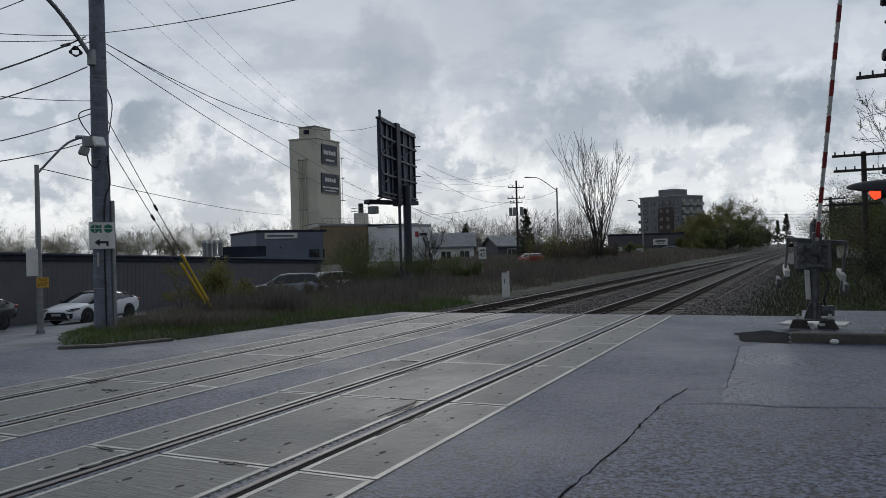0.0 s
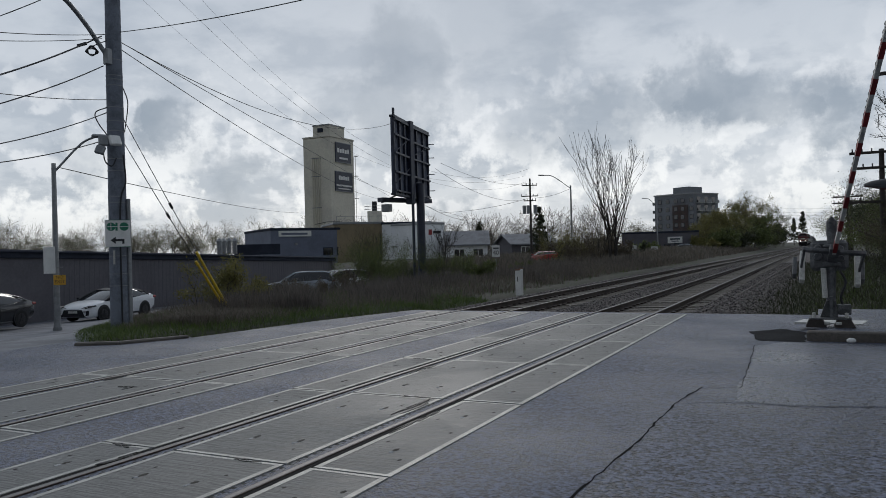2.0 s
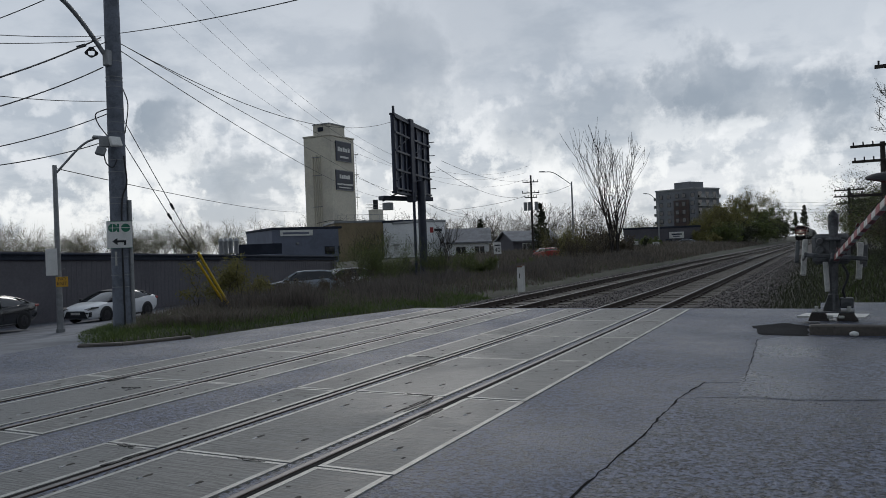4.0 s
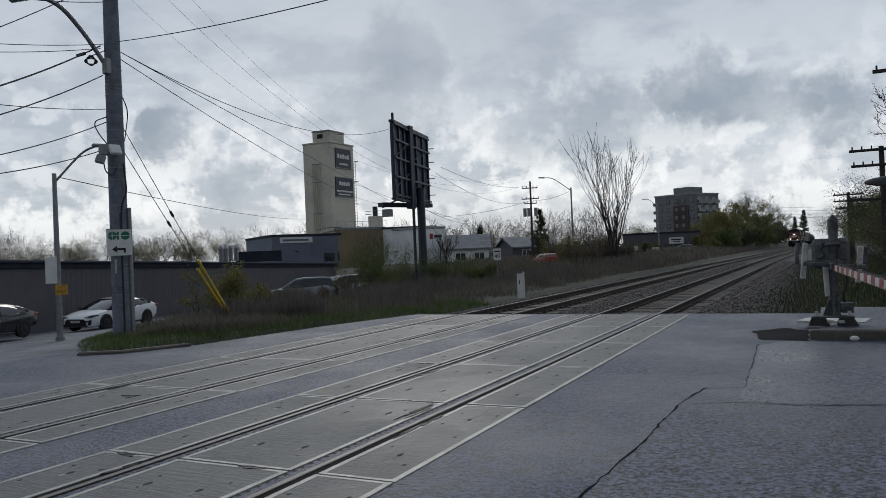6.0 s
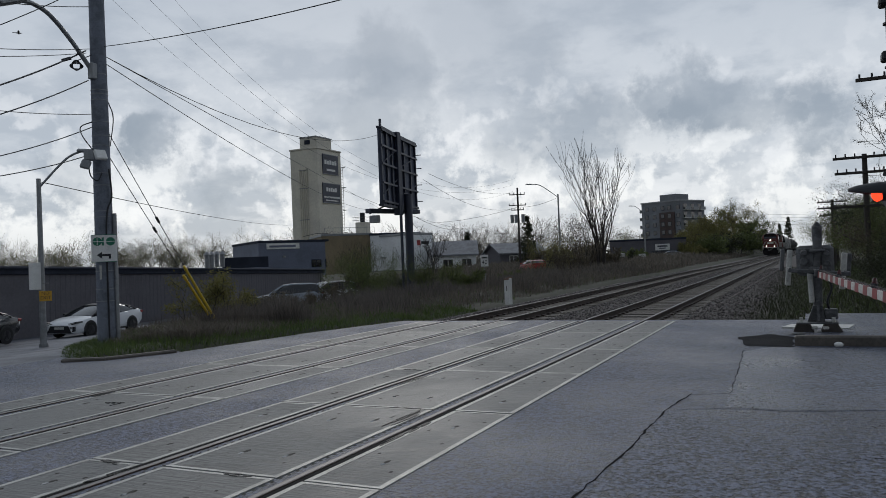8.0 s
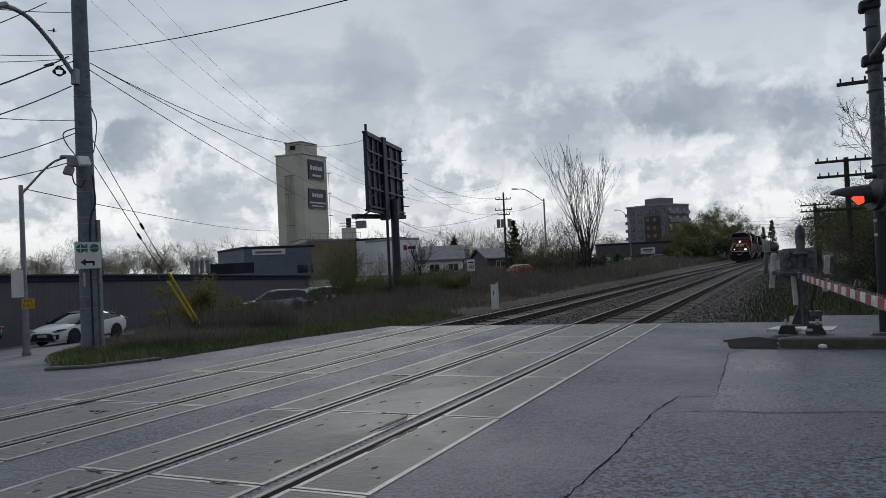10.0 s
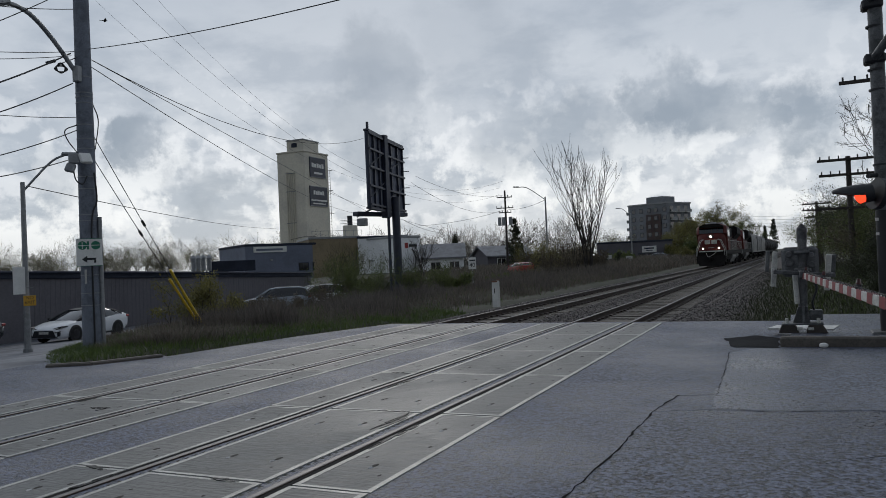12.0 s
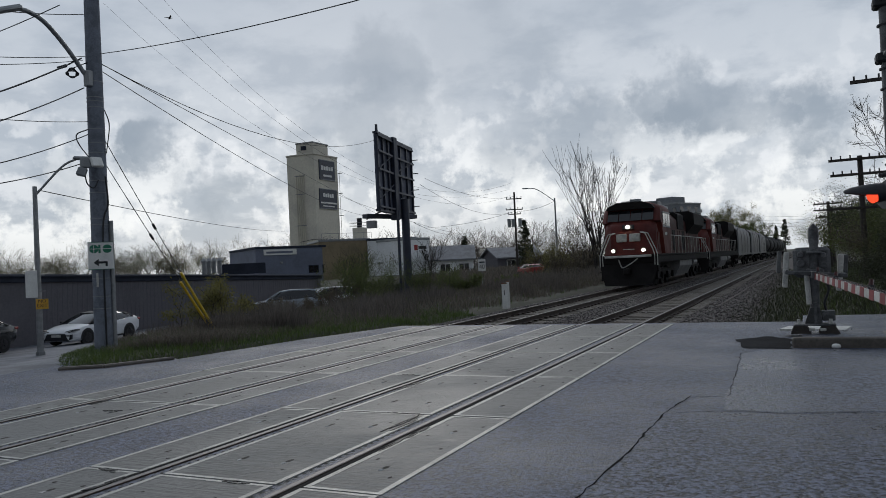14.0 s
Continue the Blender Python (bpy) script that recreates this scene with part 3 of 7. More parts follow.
def crossing(name, cx, lo, hi, label):
    """Concrete panels in and beside a track, with rubber seals and steel edges."""
    t = thing(name, Matrix(), label, "level crossing", "crossing surfaces", "structure")
    L0, PL = 4.895, 2.8135
    spans = {"gauge": (-.60, .60), "outer": (GAUGE + .108, hi), "inner": (lo, -GAUGE - .108)}
    for kind, (a, b) in spans.items():
        bm = box(bm_(), (a, .014, -.22), (b, PL - .014, -.004), .010)
        slab = mesh_of("panel", bm, CONCRETE)
        bm = bm_()
        w = .055
        for u, v in ((a + .002, a + w), (b - w, b - .002)):
            box(bm, (u, .016, -.02), (v, PL - .016, -.0015))
        for u, v in ((.016, .058), (PL - .058, PL - .016)):
            box(bm, (a + w, u, -.02), (b - w, v, -.0015))
        edge = mesh_of("steel_edge", bm, EDGE_STEEL)
        # lifting slots (large) and bolt holes (small): place across, place along
        mid, half = (a + b) / 2, (b - a) / 2
        big = [(mid + k * .42 * half, v) for k in ((-1, 1) if kind == "gauge" else (0, )) for v in (.69, 2.14)]
        small = [(mid + k * .58 * half, v) for k in (-1, 1) for v in ((.46, 2.36) if kind == "gauge" else (.42 if k > 0 else .96, 1.44 if k > 0 else 1.9, 2.36))]
        variants = []
        for q in range(3):
            rnd = random.Random(int((a + 3) * 100) + q)
            # flat dark ovals paint the slots' inner shade; glossy water ovals make their lit half
            dark, wet = bm_(), bm_()
            for u, v in big:
                u, v = u + rnd.uniform(-.02, .02), v + rnd.uniform(-.04, .04)
                disc(dark, u, v, .024, .058 * rnd.uniform(.7, 1.1), rnd)
                if rnd.random() < .8:
                    disc(wet, u - .006, v - .075, .022, .050 * rnd.uniform(.6, 1.1), rnd)
            for u, v in small:
                if rnd.random() < .85:
                    disc(dark, u + rnd.uniform(-.03, .03), v + rnd.uniform(-.05, .05), .016, .034 * rnd.uniform(.5, 1.2), rnd)
            variants.append((mesh_of("slot", dark, POCKET), mesh_of("wet_hollow", wet, WATER_LENS)))
        for i in range(-5, 6):
            y = L0 + i * PL
            if y > 18.9:
                continue
            ob = new("panel", slab)
            ob.parent, ob.matrix_basis = t, Matrix.Translation((cx, y, random.uniform(-.004, .002)))
            for me in (edge, *variants[i % 3]):
                sub = new(me.name.split(".")[0], me)
                sub.parent = ob
                if y < 0:
                    break
    for s in (-1, 1):
        # seal with its row of teeth, on the gauge side
        u = cx + s * (GAUGE - .095)
        bm = box(bm_(), (u - .058, -9, -.16), (u + .056, 18.95, -.014), .004)
        seal = part("rubber_seal", bm, RUBBER, t, "black rubber flangeway seal")
        bm = box(bm_(), (cx + s * (GAUGE + .072) - .033, -9, -.12), (cx + s * (GAUGE + .072) + .033, 18.95, -.006), .003)
        part("rubber_seal", bm, RUBBER, t, "black rubber seal beside the rail")
        V, F, y, k = [], [], -4.0, 0
        while y < 18.8:
            w = cx + s * (GAUGE - .128)
            for dx, dy, dz in ((-.020, 0, -.013), (.016, 0, -.013), (.016, .042, -.013), (-.020, .042, -.013), (-.006, .021, -.001)):
                V.append((w + dx, y + dy, dz))
            F += [(k, k + 1, k + 4), (k + 1, k + 2, k + 4), (k + 2, k + 3, k + 4), (k + 3, k, k + 4)]
            k += 5
            y += .11
        ob = raw("seal_teeth", V, F, TEETH)
        ob.parent = seal
        tagged(ob, "row of grey rubber teeth", kind="stuff")
    return t


def island():
    """Raised corner beside the gate, with its kerb."""
    bm = prism(bm_(), [(-.10, 14.50), (40, 20.5), (40, 19.6), (1.0, 19.3), (-.10, 19.0)][:1] + [(40, 14.50), (40, 19.7), (-.10, 19.3)], "z", -.1, .13)
    single("traffic_island", bm, ASPHALT_OLD, "raised old asphalt corner beside the crossing gate", "pavement", kind="structure")
    kerb("kerb_gate_side", [(-.26, 14.22), (2.74, 14.26), (5.74, 14.30), (8.74, 14.34)], .155, .22, "weathered concrete kerb with a dark wet face")
    kerb("kerb_drive", [(-13.2, 10.18), (-12.45, 10.62), (-11.86, 11.9)], .05, .16, "low worn concrete kerb round the grass")
    bm = prism(bm_(), [(-.5, 16.0), (.62, 15.75), (.75, 16.5), (-.35, 16.6)], "z", .1, .142)
    single("concrete_pad", bm, CONCRETE_PALE, "pale broken concrete pad behind the gate mast", "concrete pad")
    sheet([(-1.25, 15.5), (-1.0, 14.1), (-.28, 14.05), (-.28, 15.6), (-.7, 16.1)], -.006, PUDDLE, "wet_patch", "dark wet dip in the asphalt beside the kerb", .035)
    bm = bm_()
    bmesh.ops.create_icosphere(bm, subdivisions=2, radius=.06, matrix=Matrix.Translation((.40, 14.12, .03)) @ Matrix.Diagonal((1.25, .8, .75, 1)))
    single("paper_litter", bm, WHITE, "crumpled white paper litter at the kerb", "litter", smooth=True)


def surface_marks():
    strip([(-1.62, 3.2), (-1.55, 5.0), (-1.46, 6.6), (-1.43, 8.3), (-1.30, 9.35)], .020, -.008, TAR, "road_crack", "long dark crack in the asphalt", 3, .12)
    strip([(-1.43, 8.3), (-.9, 8.55), (-.2, 8.55), (.6, 8.8), (3.5, 9.0)], .016, -.008, TAR, "road_crack", "thin dark crack in the asphalt", 4, .15)
    strip([(-1.33, 9.3), (-.88, 9.45), (-.93, 11.2), (-1.02, 13.5)], .012, -.008, TAR, "road_crack", "edge of an asphalt patch", 5, .1)
    strip([(.15, 6.6), (.8, 7.1), (1.4, 7.3)], .008, -.008, TAR, "road_crack", "hairline crack in the asphalt", 6, .2)
    sheet([(-1.60, 3.0), (-1.47, 6.6), (-1.44, 8.25), (-.9, 8.5), (-.2, 8.5), (.6, 8.75), (12, 9.3), (12, -20), (-1.5, -20)], -.0095, ASPHALT_OLD, "asphalt_patch", "coarser darker asphalt patch")
    sheet([(-.92, 9.5), (-.9, 11.2), (-1.0, 13.4), (-.6, 14.0), (8, 14.1), (8, 9.15), (3.5, 9.05), (.6, 8.86), (-.2, 8.62), (-.86, 8.62)], -.0095, ASPHALT_WORN, "asphalt_patch", "paler worn asphalt strip beside a crack", .02)


ground()
road()
surface_marks()
island()
ballast()
track("track_near", NEAR_X, "main line track with polished rails")
track("track_far", FAR_X, "second main line track with polished rails")
bm = loft(bm_(), [[(x + bend(y), y, z - .16) for x, z in rails_profile(-2.75 + .012 * (y - 28))] for y in (27.5, 45, 65, 84)])
single("spare_rail", bm, RAIL_SIDE, "spare rusty rail lying on the ballast beside the track", "rail")
crossing("crossing_near", NEAR_X, -1.504, 1.567, "damp concrete crossing panels in the nearer track")
crossing("crossing_far", FAR_X, -1.512, 1.447, "damp concrete crossing panels in the farther track")

for k, (x0, x1, y0, y1, n) in enumerate(((-4.03, -3.91, 6.85, 7.55, 26), (-3.65, -3.60, 6.3, 7.1, 9), (-5.16, -5.05, 9.3, 9.95, 18), (-4.38, -4.0, 7.69, 7.74, 16), (-5.76, -5.48, 10.45, 10.53, 12), (-9.07, -8.92, 7.45, 7.95, 16), (-7.72, -7.58, 6.2, 7.05, 20), (-8.36, -8.1, 7.06, 7.14, 14), (-5.80, -5.54, 4.80, 4.90, 16), (-5.36, -5.27, 4.35, 4.75, 12), (-4.4, -4.05, 4.84, 4.9, 8))):
    smear(x0, x1, y0, y1, n, 300 + k)


# ---- buildings ----
def frame_of(a, b):
    """Matrix with its origin at a, x towards b, z up, y behind the wall seen from the crossing."""
    a, b = Vector(a), Vector(b)
    x = (b - a).normalized()
    y = Vector((-x.y, x.x, 0)).normalized()
    if y.dot(Vector((a.x, a.y, 0))) < 0:
        y = -y
    z = x.cross(y)
    m = Matrix((x, y, z)).transposed().to_4x4()
    if z.z < 0:
        m = Matrix((x, y, -z)).transposed().to_4x4()
    return Matrix.Translation(a) @ m, (b - a).length


def window(parent, lo, hi, fmat=TRIM_DARK, depth=.12, bars=1):
    """A window in a wall's front: frame round a set-back pane; lo, hi are (x, z)."""
    bm = bm_()
    t = .09
    for p, q in (((lo[0], lo[1]), (hi[0], lo[1] + t)), ((lo[0], hi[1] - t), (hi[0], hi[1])), ((lo[0], lo[1] + t), (lo[0] + t, hi[1] - t)), ((hi[0] - t, lo[1] + t), (hi[0], hi[1] - t))):
        box(bm, (p[0], -.05, p[1]), (q[0], depth, q[1]))
    for i in range(bars):
        x = lo[0] + (hi[0] - lo[0]) * (i + 1) / (bars + 1)
        box(bm, (x - .03, -.04, lo[1] + t), (x + .03, depth, hi[1] - t))
    w = part("window", bm, fmat, parent)
    part("pane", box(bm_(), (lo[0] + t, -.02, lo[1] + t), (hi[0] - t, .0, hi[1] - t)), GLASS_DARK, w, "dark window glass")


def warehouse():
    m, L = frame_of((-29.6, -5.0, 3.0), (-42.4, 61.9, 1.36))
    t = thing("warehouse", m, "long low warehouse with brown ribbed metal cladding", "building")
    part("wall", box(bm_(), (0, .12, -4.6), (L, 24, -.42)), WALL_BROWN, t, "brown ribbed metal wall")
    part("flashing", box(bm_(), (-.1, -.02, -.42), (L + .1, 24.1, 0), .03), TRIM_DARK, t, "dark blue-black roof flashing")
    part("gutter", box(bm_(), (0, -.14, -.16), (L, -.02, -.04), .03), TRIM_DARK, t)
    me = mesh_of("cladding_rib", prism(bm_(), [(-.06, .12), (-.045, .108), (.045, .108), (.06, .12)], "z", -4.5, -.44), WALL_BROWN)
    for i in range(int((L - 32.5) / .38)):
        ob = new("cladding_rib", me)
        ob.parent, ob.matrix_basis = t, Matrix.Translation((32.5 + i * .38, 0, 0))
    part("downpipe", rod(bm_(), (L - 1, -.06, -4.4), (L - 1, -.06, -.4), .07), WALL_BROWN, t)
    return t


def vent(x, y, z, r, h):
    t = thing("roof_vent", Matrix.Translation((x, y, z)), "galvanised roof vent with a conical cap", "roof vent", "vents on the warehouse roof")
    part("stack", rod(bm_(), (0, 0, -.6), (0, 0, h), r, n=14), STEELGREY, t, smooth=True)
    bm = rod(bm_(), (0, 0, h + .06), (0, 0, h + .3), r * 1.5, r * .3, 14)
    part("cap", rod(bm, (0, 0, h), (0, 0, h + .06), r * 1.5, n=14), STEELGREY, t, smooth=True)


def block(name, a, b, ztop, zbot, depth, mater, label, cap=TRIM_DARK, lip=.35):
    m, L = frame_of((a[0], a[1], zbot), (b[0], b[1], zbot))
    t = thing(name, m, label, "building")
    h = ztop - zbot
    part("wall", box(bm_(), (0, 0, 0), (L, depth, h - lip)), mater, t)
    part("roof_edge", box(bm_(), (-.12, -.1, h - lip), (L + .12, depth + .1, h), .03), cap, t)
    return t, L, h


def tower():
    t = thing("storage_tower", Matrix.Translation((-89.5, 120.5, 0)), "tall cream concrete tower with two dark signs", "tower")
    part("shaft", box(bm_(), (0, 0, 0), (6.3, 8.2, 24.0), .12), TOWER, t, "smooth cream concrete shaft")
    part("roof_edge", box(bm_(), (-.1, -.1, 24.0), (6.4, 8.3, 24.3), .05), TOWER, t)
    ph = part("penthouse", box(bm_(), (2.2, .25, 24.3), (6.0, 5.5, 26.3), .08), TOWER, t, "small cream plant room on the roof")
    part("cap", box(bm_(), (2.1, .15, 26.3), (6.1, 5.6, 26.5)), STEELGREY, ph)
    part("louvre", box(bm_(), (3.4, .12, 25.0), (4.6, .24, 25.8)), TRIM_DARK, ph, "dark louvre")
    for i in range(5):
        x = 2.2 + i * .42
        bm = rod(bm_(), (x, -.17, .5), (x, -.17, 20.5 - (i % 2) * .8), .10, n=8)
        part("pipe", bm, TOWER, t, "cream vertical pipe", True)
    for z in (4.5, 10.5, 16.5, 20.0):
        part("pipe_clamp", box(bm_(), (2.0, -.28, z), (4.1, -.02, z + .12)), STEELGREY, t)
    for z0, z1, y0, y1, rows in ((19.3, 23.2, 1.6, 6.9, ((.60, .22, .8), (.22, .10, .55))), (13.7, 17.6, 1.3, 7.3, ((.68, .20, .62), (.30, .08, .9), (.14, .06, .7)))):
        s = part("sign", box(bm_(), (6.3, y0, z0), (6.5, y1, z1), .04), NAVY, t, "dark blue sign board")
        bm = bm_()
        w, h = y1 - y0, z1 - z0
        for c, hh, ww in rows:
            if hh > .15:      # large mark: a row of upright blocks
                k = 5
                for q in range(k):
                    u = y0 + w * (.5 - ww / 2) + w * ww * q / k
                    box(bm, (6.5, u, z0 + h * (c - hh / 2)), (6.54, u + w * ww / k * .78, z0 + h * (c + hh / 2 * (1 if q % 2 == 0 else .7))))
            else:
                box(bm, (6.5, y0 + w * (.5 - ww / 2), z0 + h * (c - hh / 2)), (6.54, y0 + w * (.5 + ww / 2), z0 + h * (c + hh / 2)))
        part("mark", bm, WHITE, s, "pale plain marks")
        for p, q in (((y0, z0), (y1, z0 + .12)), ((y0, z1 - .12), (y1, z1))):
            part("border", box(bm_(), (6.5, p[0], p[1]), (6.53, q[0], q[1])), STEELGREY, s)
    bm = bm_()
    for s in (6.1, 6.55):
        rod(bm, (s, 8.35, 4), (s, 8.35, 21), .04, n=6)
    for i in range(28):
        rod(bm, (6.1, 8.35, 4.3 + i * .6), (6.55, 8.35, 4.3 + i * .6), .025, n=5)
    part("ladder", bm, STEELGREY, t, "steel caged ladder")
    for z in (8.0, 12.5, 17.0, 21.0):
        part("bracket", box(bm_(), (6.3, 8.2, z), (6.9, 8.8, z + .12)), STEELGREY, t)


def works():
    """Slate, ochre and white workshop buildings below the tower."""
    t, L, h = block("slate_workshop", (-72.53, 89.24, 5.42), (-61.82, 104.02, 6.16), 5.7, -2, 16, WALL_SLATE, "slate-blue painted workshop with a flat roof")
    s = part("sign", box(bm_(), (1.2, -.12, h - 1.3), (6.2, -.01, h - .45), .02), WHITE, t, "white name board with plain bars")
    part("mark", box(bm_(), (1.6, -.14, h - 1.05), (5.6, -.12, h - .75)), WALL_SLATE, s)
    for x in (8, 10.2, 12.4):
        window(t, (x, h - 4.2), (x + 1.6, h - 3.0))
    part("wall_lamp", box(bm_(), (3.6, -.25, h - 2.6), (4.0, 0, h - 2.3), .03), STEELGREY, t)
    part("roof_rail", path(bm_(), [(7, .3, h + .5), (9, .3, h + .9), (11, .3, h + .9)], .04), BLACK, t)
    t, L, h = block("ochre_workshop", (-66.83, 97.25, 6.03), (-61.20, 102.64, 6.46), 6.5, -2, 12, WALL_OCHRE, "ochre painted upper wall behind young trees", STEELGREY)
    bm = bm_()
    for i in range(7):
        rod(bm, (.5 + i * 1.3, .2, h), (.5 + i * 1.3, .2, h + .9), .03, n=5)
    part("roof_rail", rod(bm, (.5, .2, h + .9), (8.3, .2, h + .9), .03, n=5), STEELGREY, t)
    t, L, h = block("white_workshop", (-60.07, 100.40, 6.10), (-53.80, 104.46, 6.04), 6.3, -2, 10, WALL_WHITE, "white rendered workshop with a dark loading door")
    part("loading_door", box(bm_(), (1.6, -.06, 1.2), (6.2, .05, 4.3), .03), GLASS_DARK, t, "dark loading door")
    part("canopy", box(bm_(), (1.3, -.9, 4.4), (6.6, 0, 4.6), .03), STEELGREY, t)
    part("wall_lamp", box(bm_(), (4.4, -.3, h - 2.0), (4.8, 0, h - 1.7), .03), BLACK, t)
    t, L, h = block("white_shop", (-52.10, 99.15, 5.60), (-50.91, 103.12, 5.64), 6.0, -2, 9, WALL_WHITE, "white shop end wall with a small red and black mark", STEELGREY)
    part("mark", box(bm_(), (.8, -.05, h - 1.9), (1.5, 0, h - 1.1)), RED_SIGN, t, "small red mark")
    part("mark", box(bm_(), (1.7, -.05, h - 1.7), (3.4, 0, h - 1.3)), BLACK, t, "plain dark bar")
    # chimney of the works
    t = thing("chimney", Matrix.Translation((-66.76, 109.21, 6.73)), "cream square chimney with a dark flue", "chimney")
    part("stack", box(bm_(), (-.9, -.9, -6), (.9, .9, 1.9), .06), TOWER, t)
    part("flue", rod(bm_(), (0, 0, 1.9), (0, 0, 3.5), .42, n=12), BLACK, t, "dark metal flue")
    bm = bm_()
    for a, b in (((-1.2, -1.2), (1.2, -1.2)), ((1.2, -1.2), (1.2, 1.2)), ((-1.2, -1.2), (-1.2, 1.2))):
        for z in (2.2, 2.7):
            rod(bm, (*a, z), (*b, z), .035, n=5)
    part("guard_rail", bm, STEELGREY, t)


def house(a, b, eave, ridge, zb, wall, roofm, label, depth=8):
    m, L = frame_of((a[0], a[1], zb), (b[0], b[1], zb))
    t = thing("house", m, label, "house")
    e, r = eave - zb, ridge - zb
    part("wall", box(bm_(), (0, 0, 0), (L, depth, e)), wall, t)
    bm = prism(bm_(), [(-.5, e - .1), (depth / 2, r), (depth + .5, e - .1), (depth + .5, e + .1), (depth / 2, r + .22), (-.5, e + .1)], "x", -.4, L + .4)
    part("roof", bm, roofm, t, "grey shingle roof")
    part("gable", prism(bm_(), [(0, e), (depth / 2, r), (depth, e)], "x", .05, L - .05), wall, t)
    for i in range(2):
        window(t, (L * (.2 + .45 * i), 1.1), (L * (.2 + .45 * i) + 1.5, 2.3), WHITE)
    return t


def apartment():
    a, b, c = Vector((-56.2, 294.7, 0)), Vector((-40.9, 287.0, 0)), Vector((-33.0, 308.0, 0))
    for i, (p, q, mater, z, dep) in enumerate(((a, b, APT_GREY, 20.0, 20), )):
        m, L = frame_of((*p.xy, 0), (*q.xy, 0))
        t = thing("apartment_building", m, "grey and brown apartment block with balconies", "apartment building")
        part("wall", box(bm_(), (0, 0, 0), (L, 15, 20)), APT_GREY, t, "grey rendered wall")
        part("brick_bay", box(bm_(), (L * .48, -.5, 0), (L * .86, .2, 16.2)), APT_BRICK, t, "brown brick bay")
        part("roof", box(bm_(), (-.2, -.3, 20), (L + .2, 15.2, 20.5)), STEELGREY, t)
        part("penthouse", box(bm_(), (L * .45, 1, 20.5), (L * .85, 9, 22.8)), APT_GREY, t)
        for f in range(6):
            z = 2.0 + f * 3.0
            for x in (.10, .30, .53, .70, .90):
                o = -.5 if .48 < x < .86 else 0
                w = part("window", box(bm_(), (L * x, o - .1, z), (L * x + 1.5, o - .02, z + 1.6)), TRIM_DARK, t)
                part("pane", box(bm_(), (L * x + .1, o - .13, z + .1), (L * x + 1.4, o - .1, z + 1.5)), GLASS_DARK, w, "dark window glass")
            for y in (1.5, 6, 10.5):
                bal = part("balcony", box(bm_(), (L, y, z - .3), (L + 1.5, y + 3.2, z - .1)), CONCRETE_PALE, t)
                part("railing", box(bm_(), (L + 1.4, y, z - .1), (L + 1.5, y + 3.2, z + .9)), STEELGREY, bal)
                part("balcony_door", box(bm_(), (L - .05, y + .4, z - .1), (L + .04, y + 2.6, z + 2.0)), GLASS_DARK, bal, "dark balcony glazing")
            bal = part("balcony", box(bm_(), (-1.3, .5, z - .3), (0, 3.2, z - .1)), CONCRETE_PALE, t)
            part("railing", box(bm_(), (-1.3, .4, z - .1), (-1.2, 3.2, z + .9)), STEELGREY, bal)


def low_shop():
    t, L, h = block("low_shop", (-34.16, 146.06, 4.46), (-20.43, 148.60, 4.14), 4.3, -.5, 14, WALL_BROWN, "low brown-grey commercial building with a white sign")
    s = part("sign", box(bm_(), (L * .60, -.15, h - 2.3), (L * .79, -.02, h - 1.1), .03), WHITE, t, "white sign board with plain dark bars")
    bm = box(bm_(), (L * .63, -.17, h - 1.65), (L * .76, -.15, h - 1.4))
    part("mark", box(bm, (L * .65, -.17, h - 2.0), (L * .74, -.15, h - 1.85)), TRIM_DARK, s)
    for x in (.55, .68, .86):
        window(t, (L * x, .7), (L * x + 1.2, 2.4))
    part("door", box(bm_(), (L * .40, -.08, .2), (L * .40 + 1.1, .02, 2.5), .02), WHITE_DIRTY, t, "pale door")


warehouse()
for p in ((-39.34, 42.62, 2.43), (-39.44, 43.21, 2.43), (-39.51, 43.82, 2.47), (-39.87, 44.84, 2.47)):
    vent(p[0], p[1], p[2], .17, .32)
bm = box(bm_(), (-2.0, -.1, -.6), (2.0, .1, .35), .03)
single("roof_sign", bm, TRIM_DARK, "dark name board with plain pale bars on a roof", "sign", look((-45.05, 53.58, 2.36), (0, 0, 2)) @ pose(0, 0, 0, -90))
tower()
works()
house((-47.65, 96.92, 2.91), (-42.30, 99.37, 1.97), 2.4, 4.3, -.4, WALL_WHITE, ROOF_GREY, "white house with a grey shingle roof among bare trees")
house((-45.27, 116.51, 2.84), (-39.31, 121.81, 2.67), 2.4, 4.0, -.2, WALL_BROWN, ROOF_GREY, "low brown house with a grey roof behind bare trees")
apartment()
low_shop()


# ---- poles, signs and the billboard ----
def curve_points(pts, k=6):
    """A smooth line through the points."""
    P = [Vector(p) for p in pts]
    P = [P[0] * 2 - P[1]] + P + [P[-1] * 2 - P[-2]]
    out = []
    for a, b, c, d in zip(P, P[1:], P[2:], P[3:]):
        for i in range(k):
            t = i / k
            out.append(.5 * ((2 * b) + (c - a) * t + (2 * a - 5 * b + 4 * c - d) * t * t + (3 * b - a - 3 * c + d) * t ** 3))
    return out + [P[-2]]


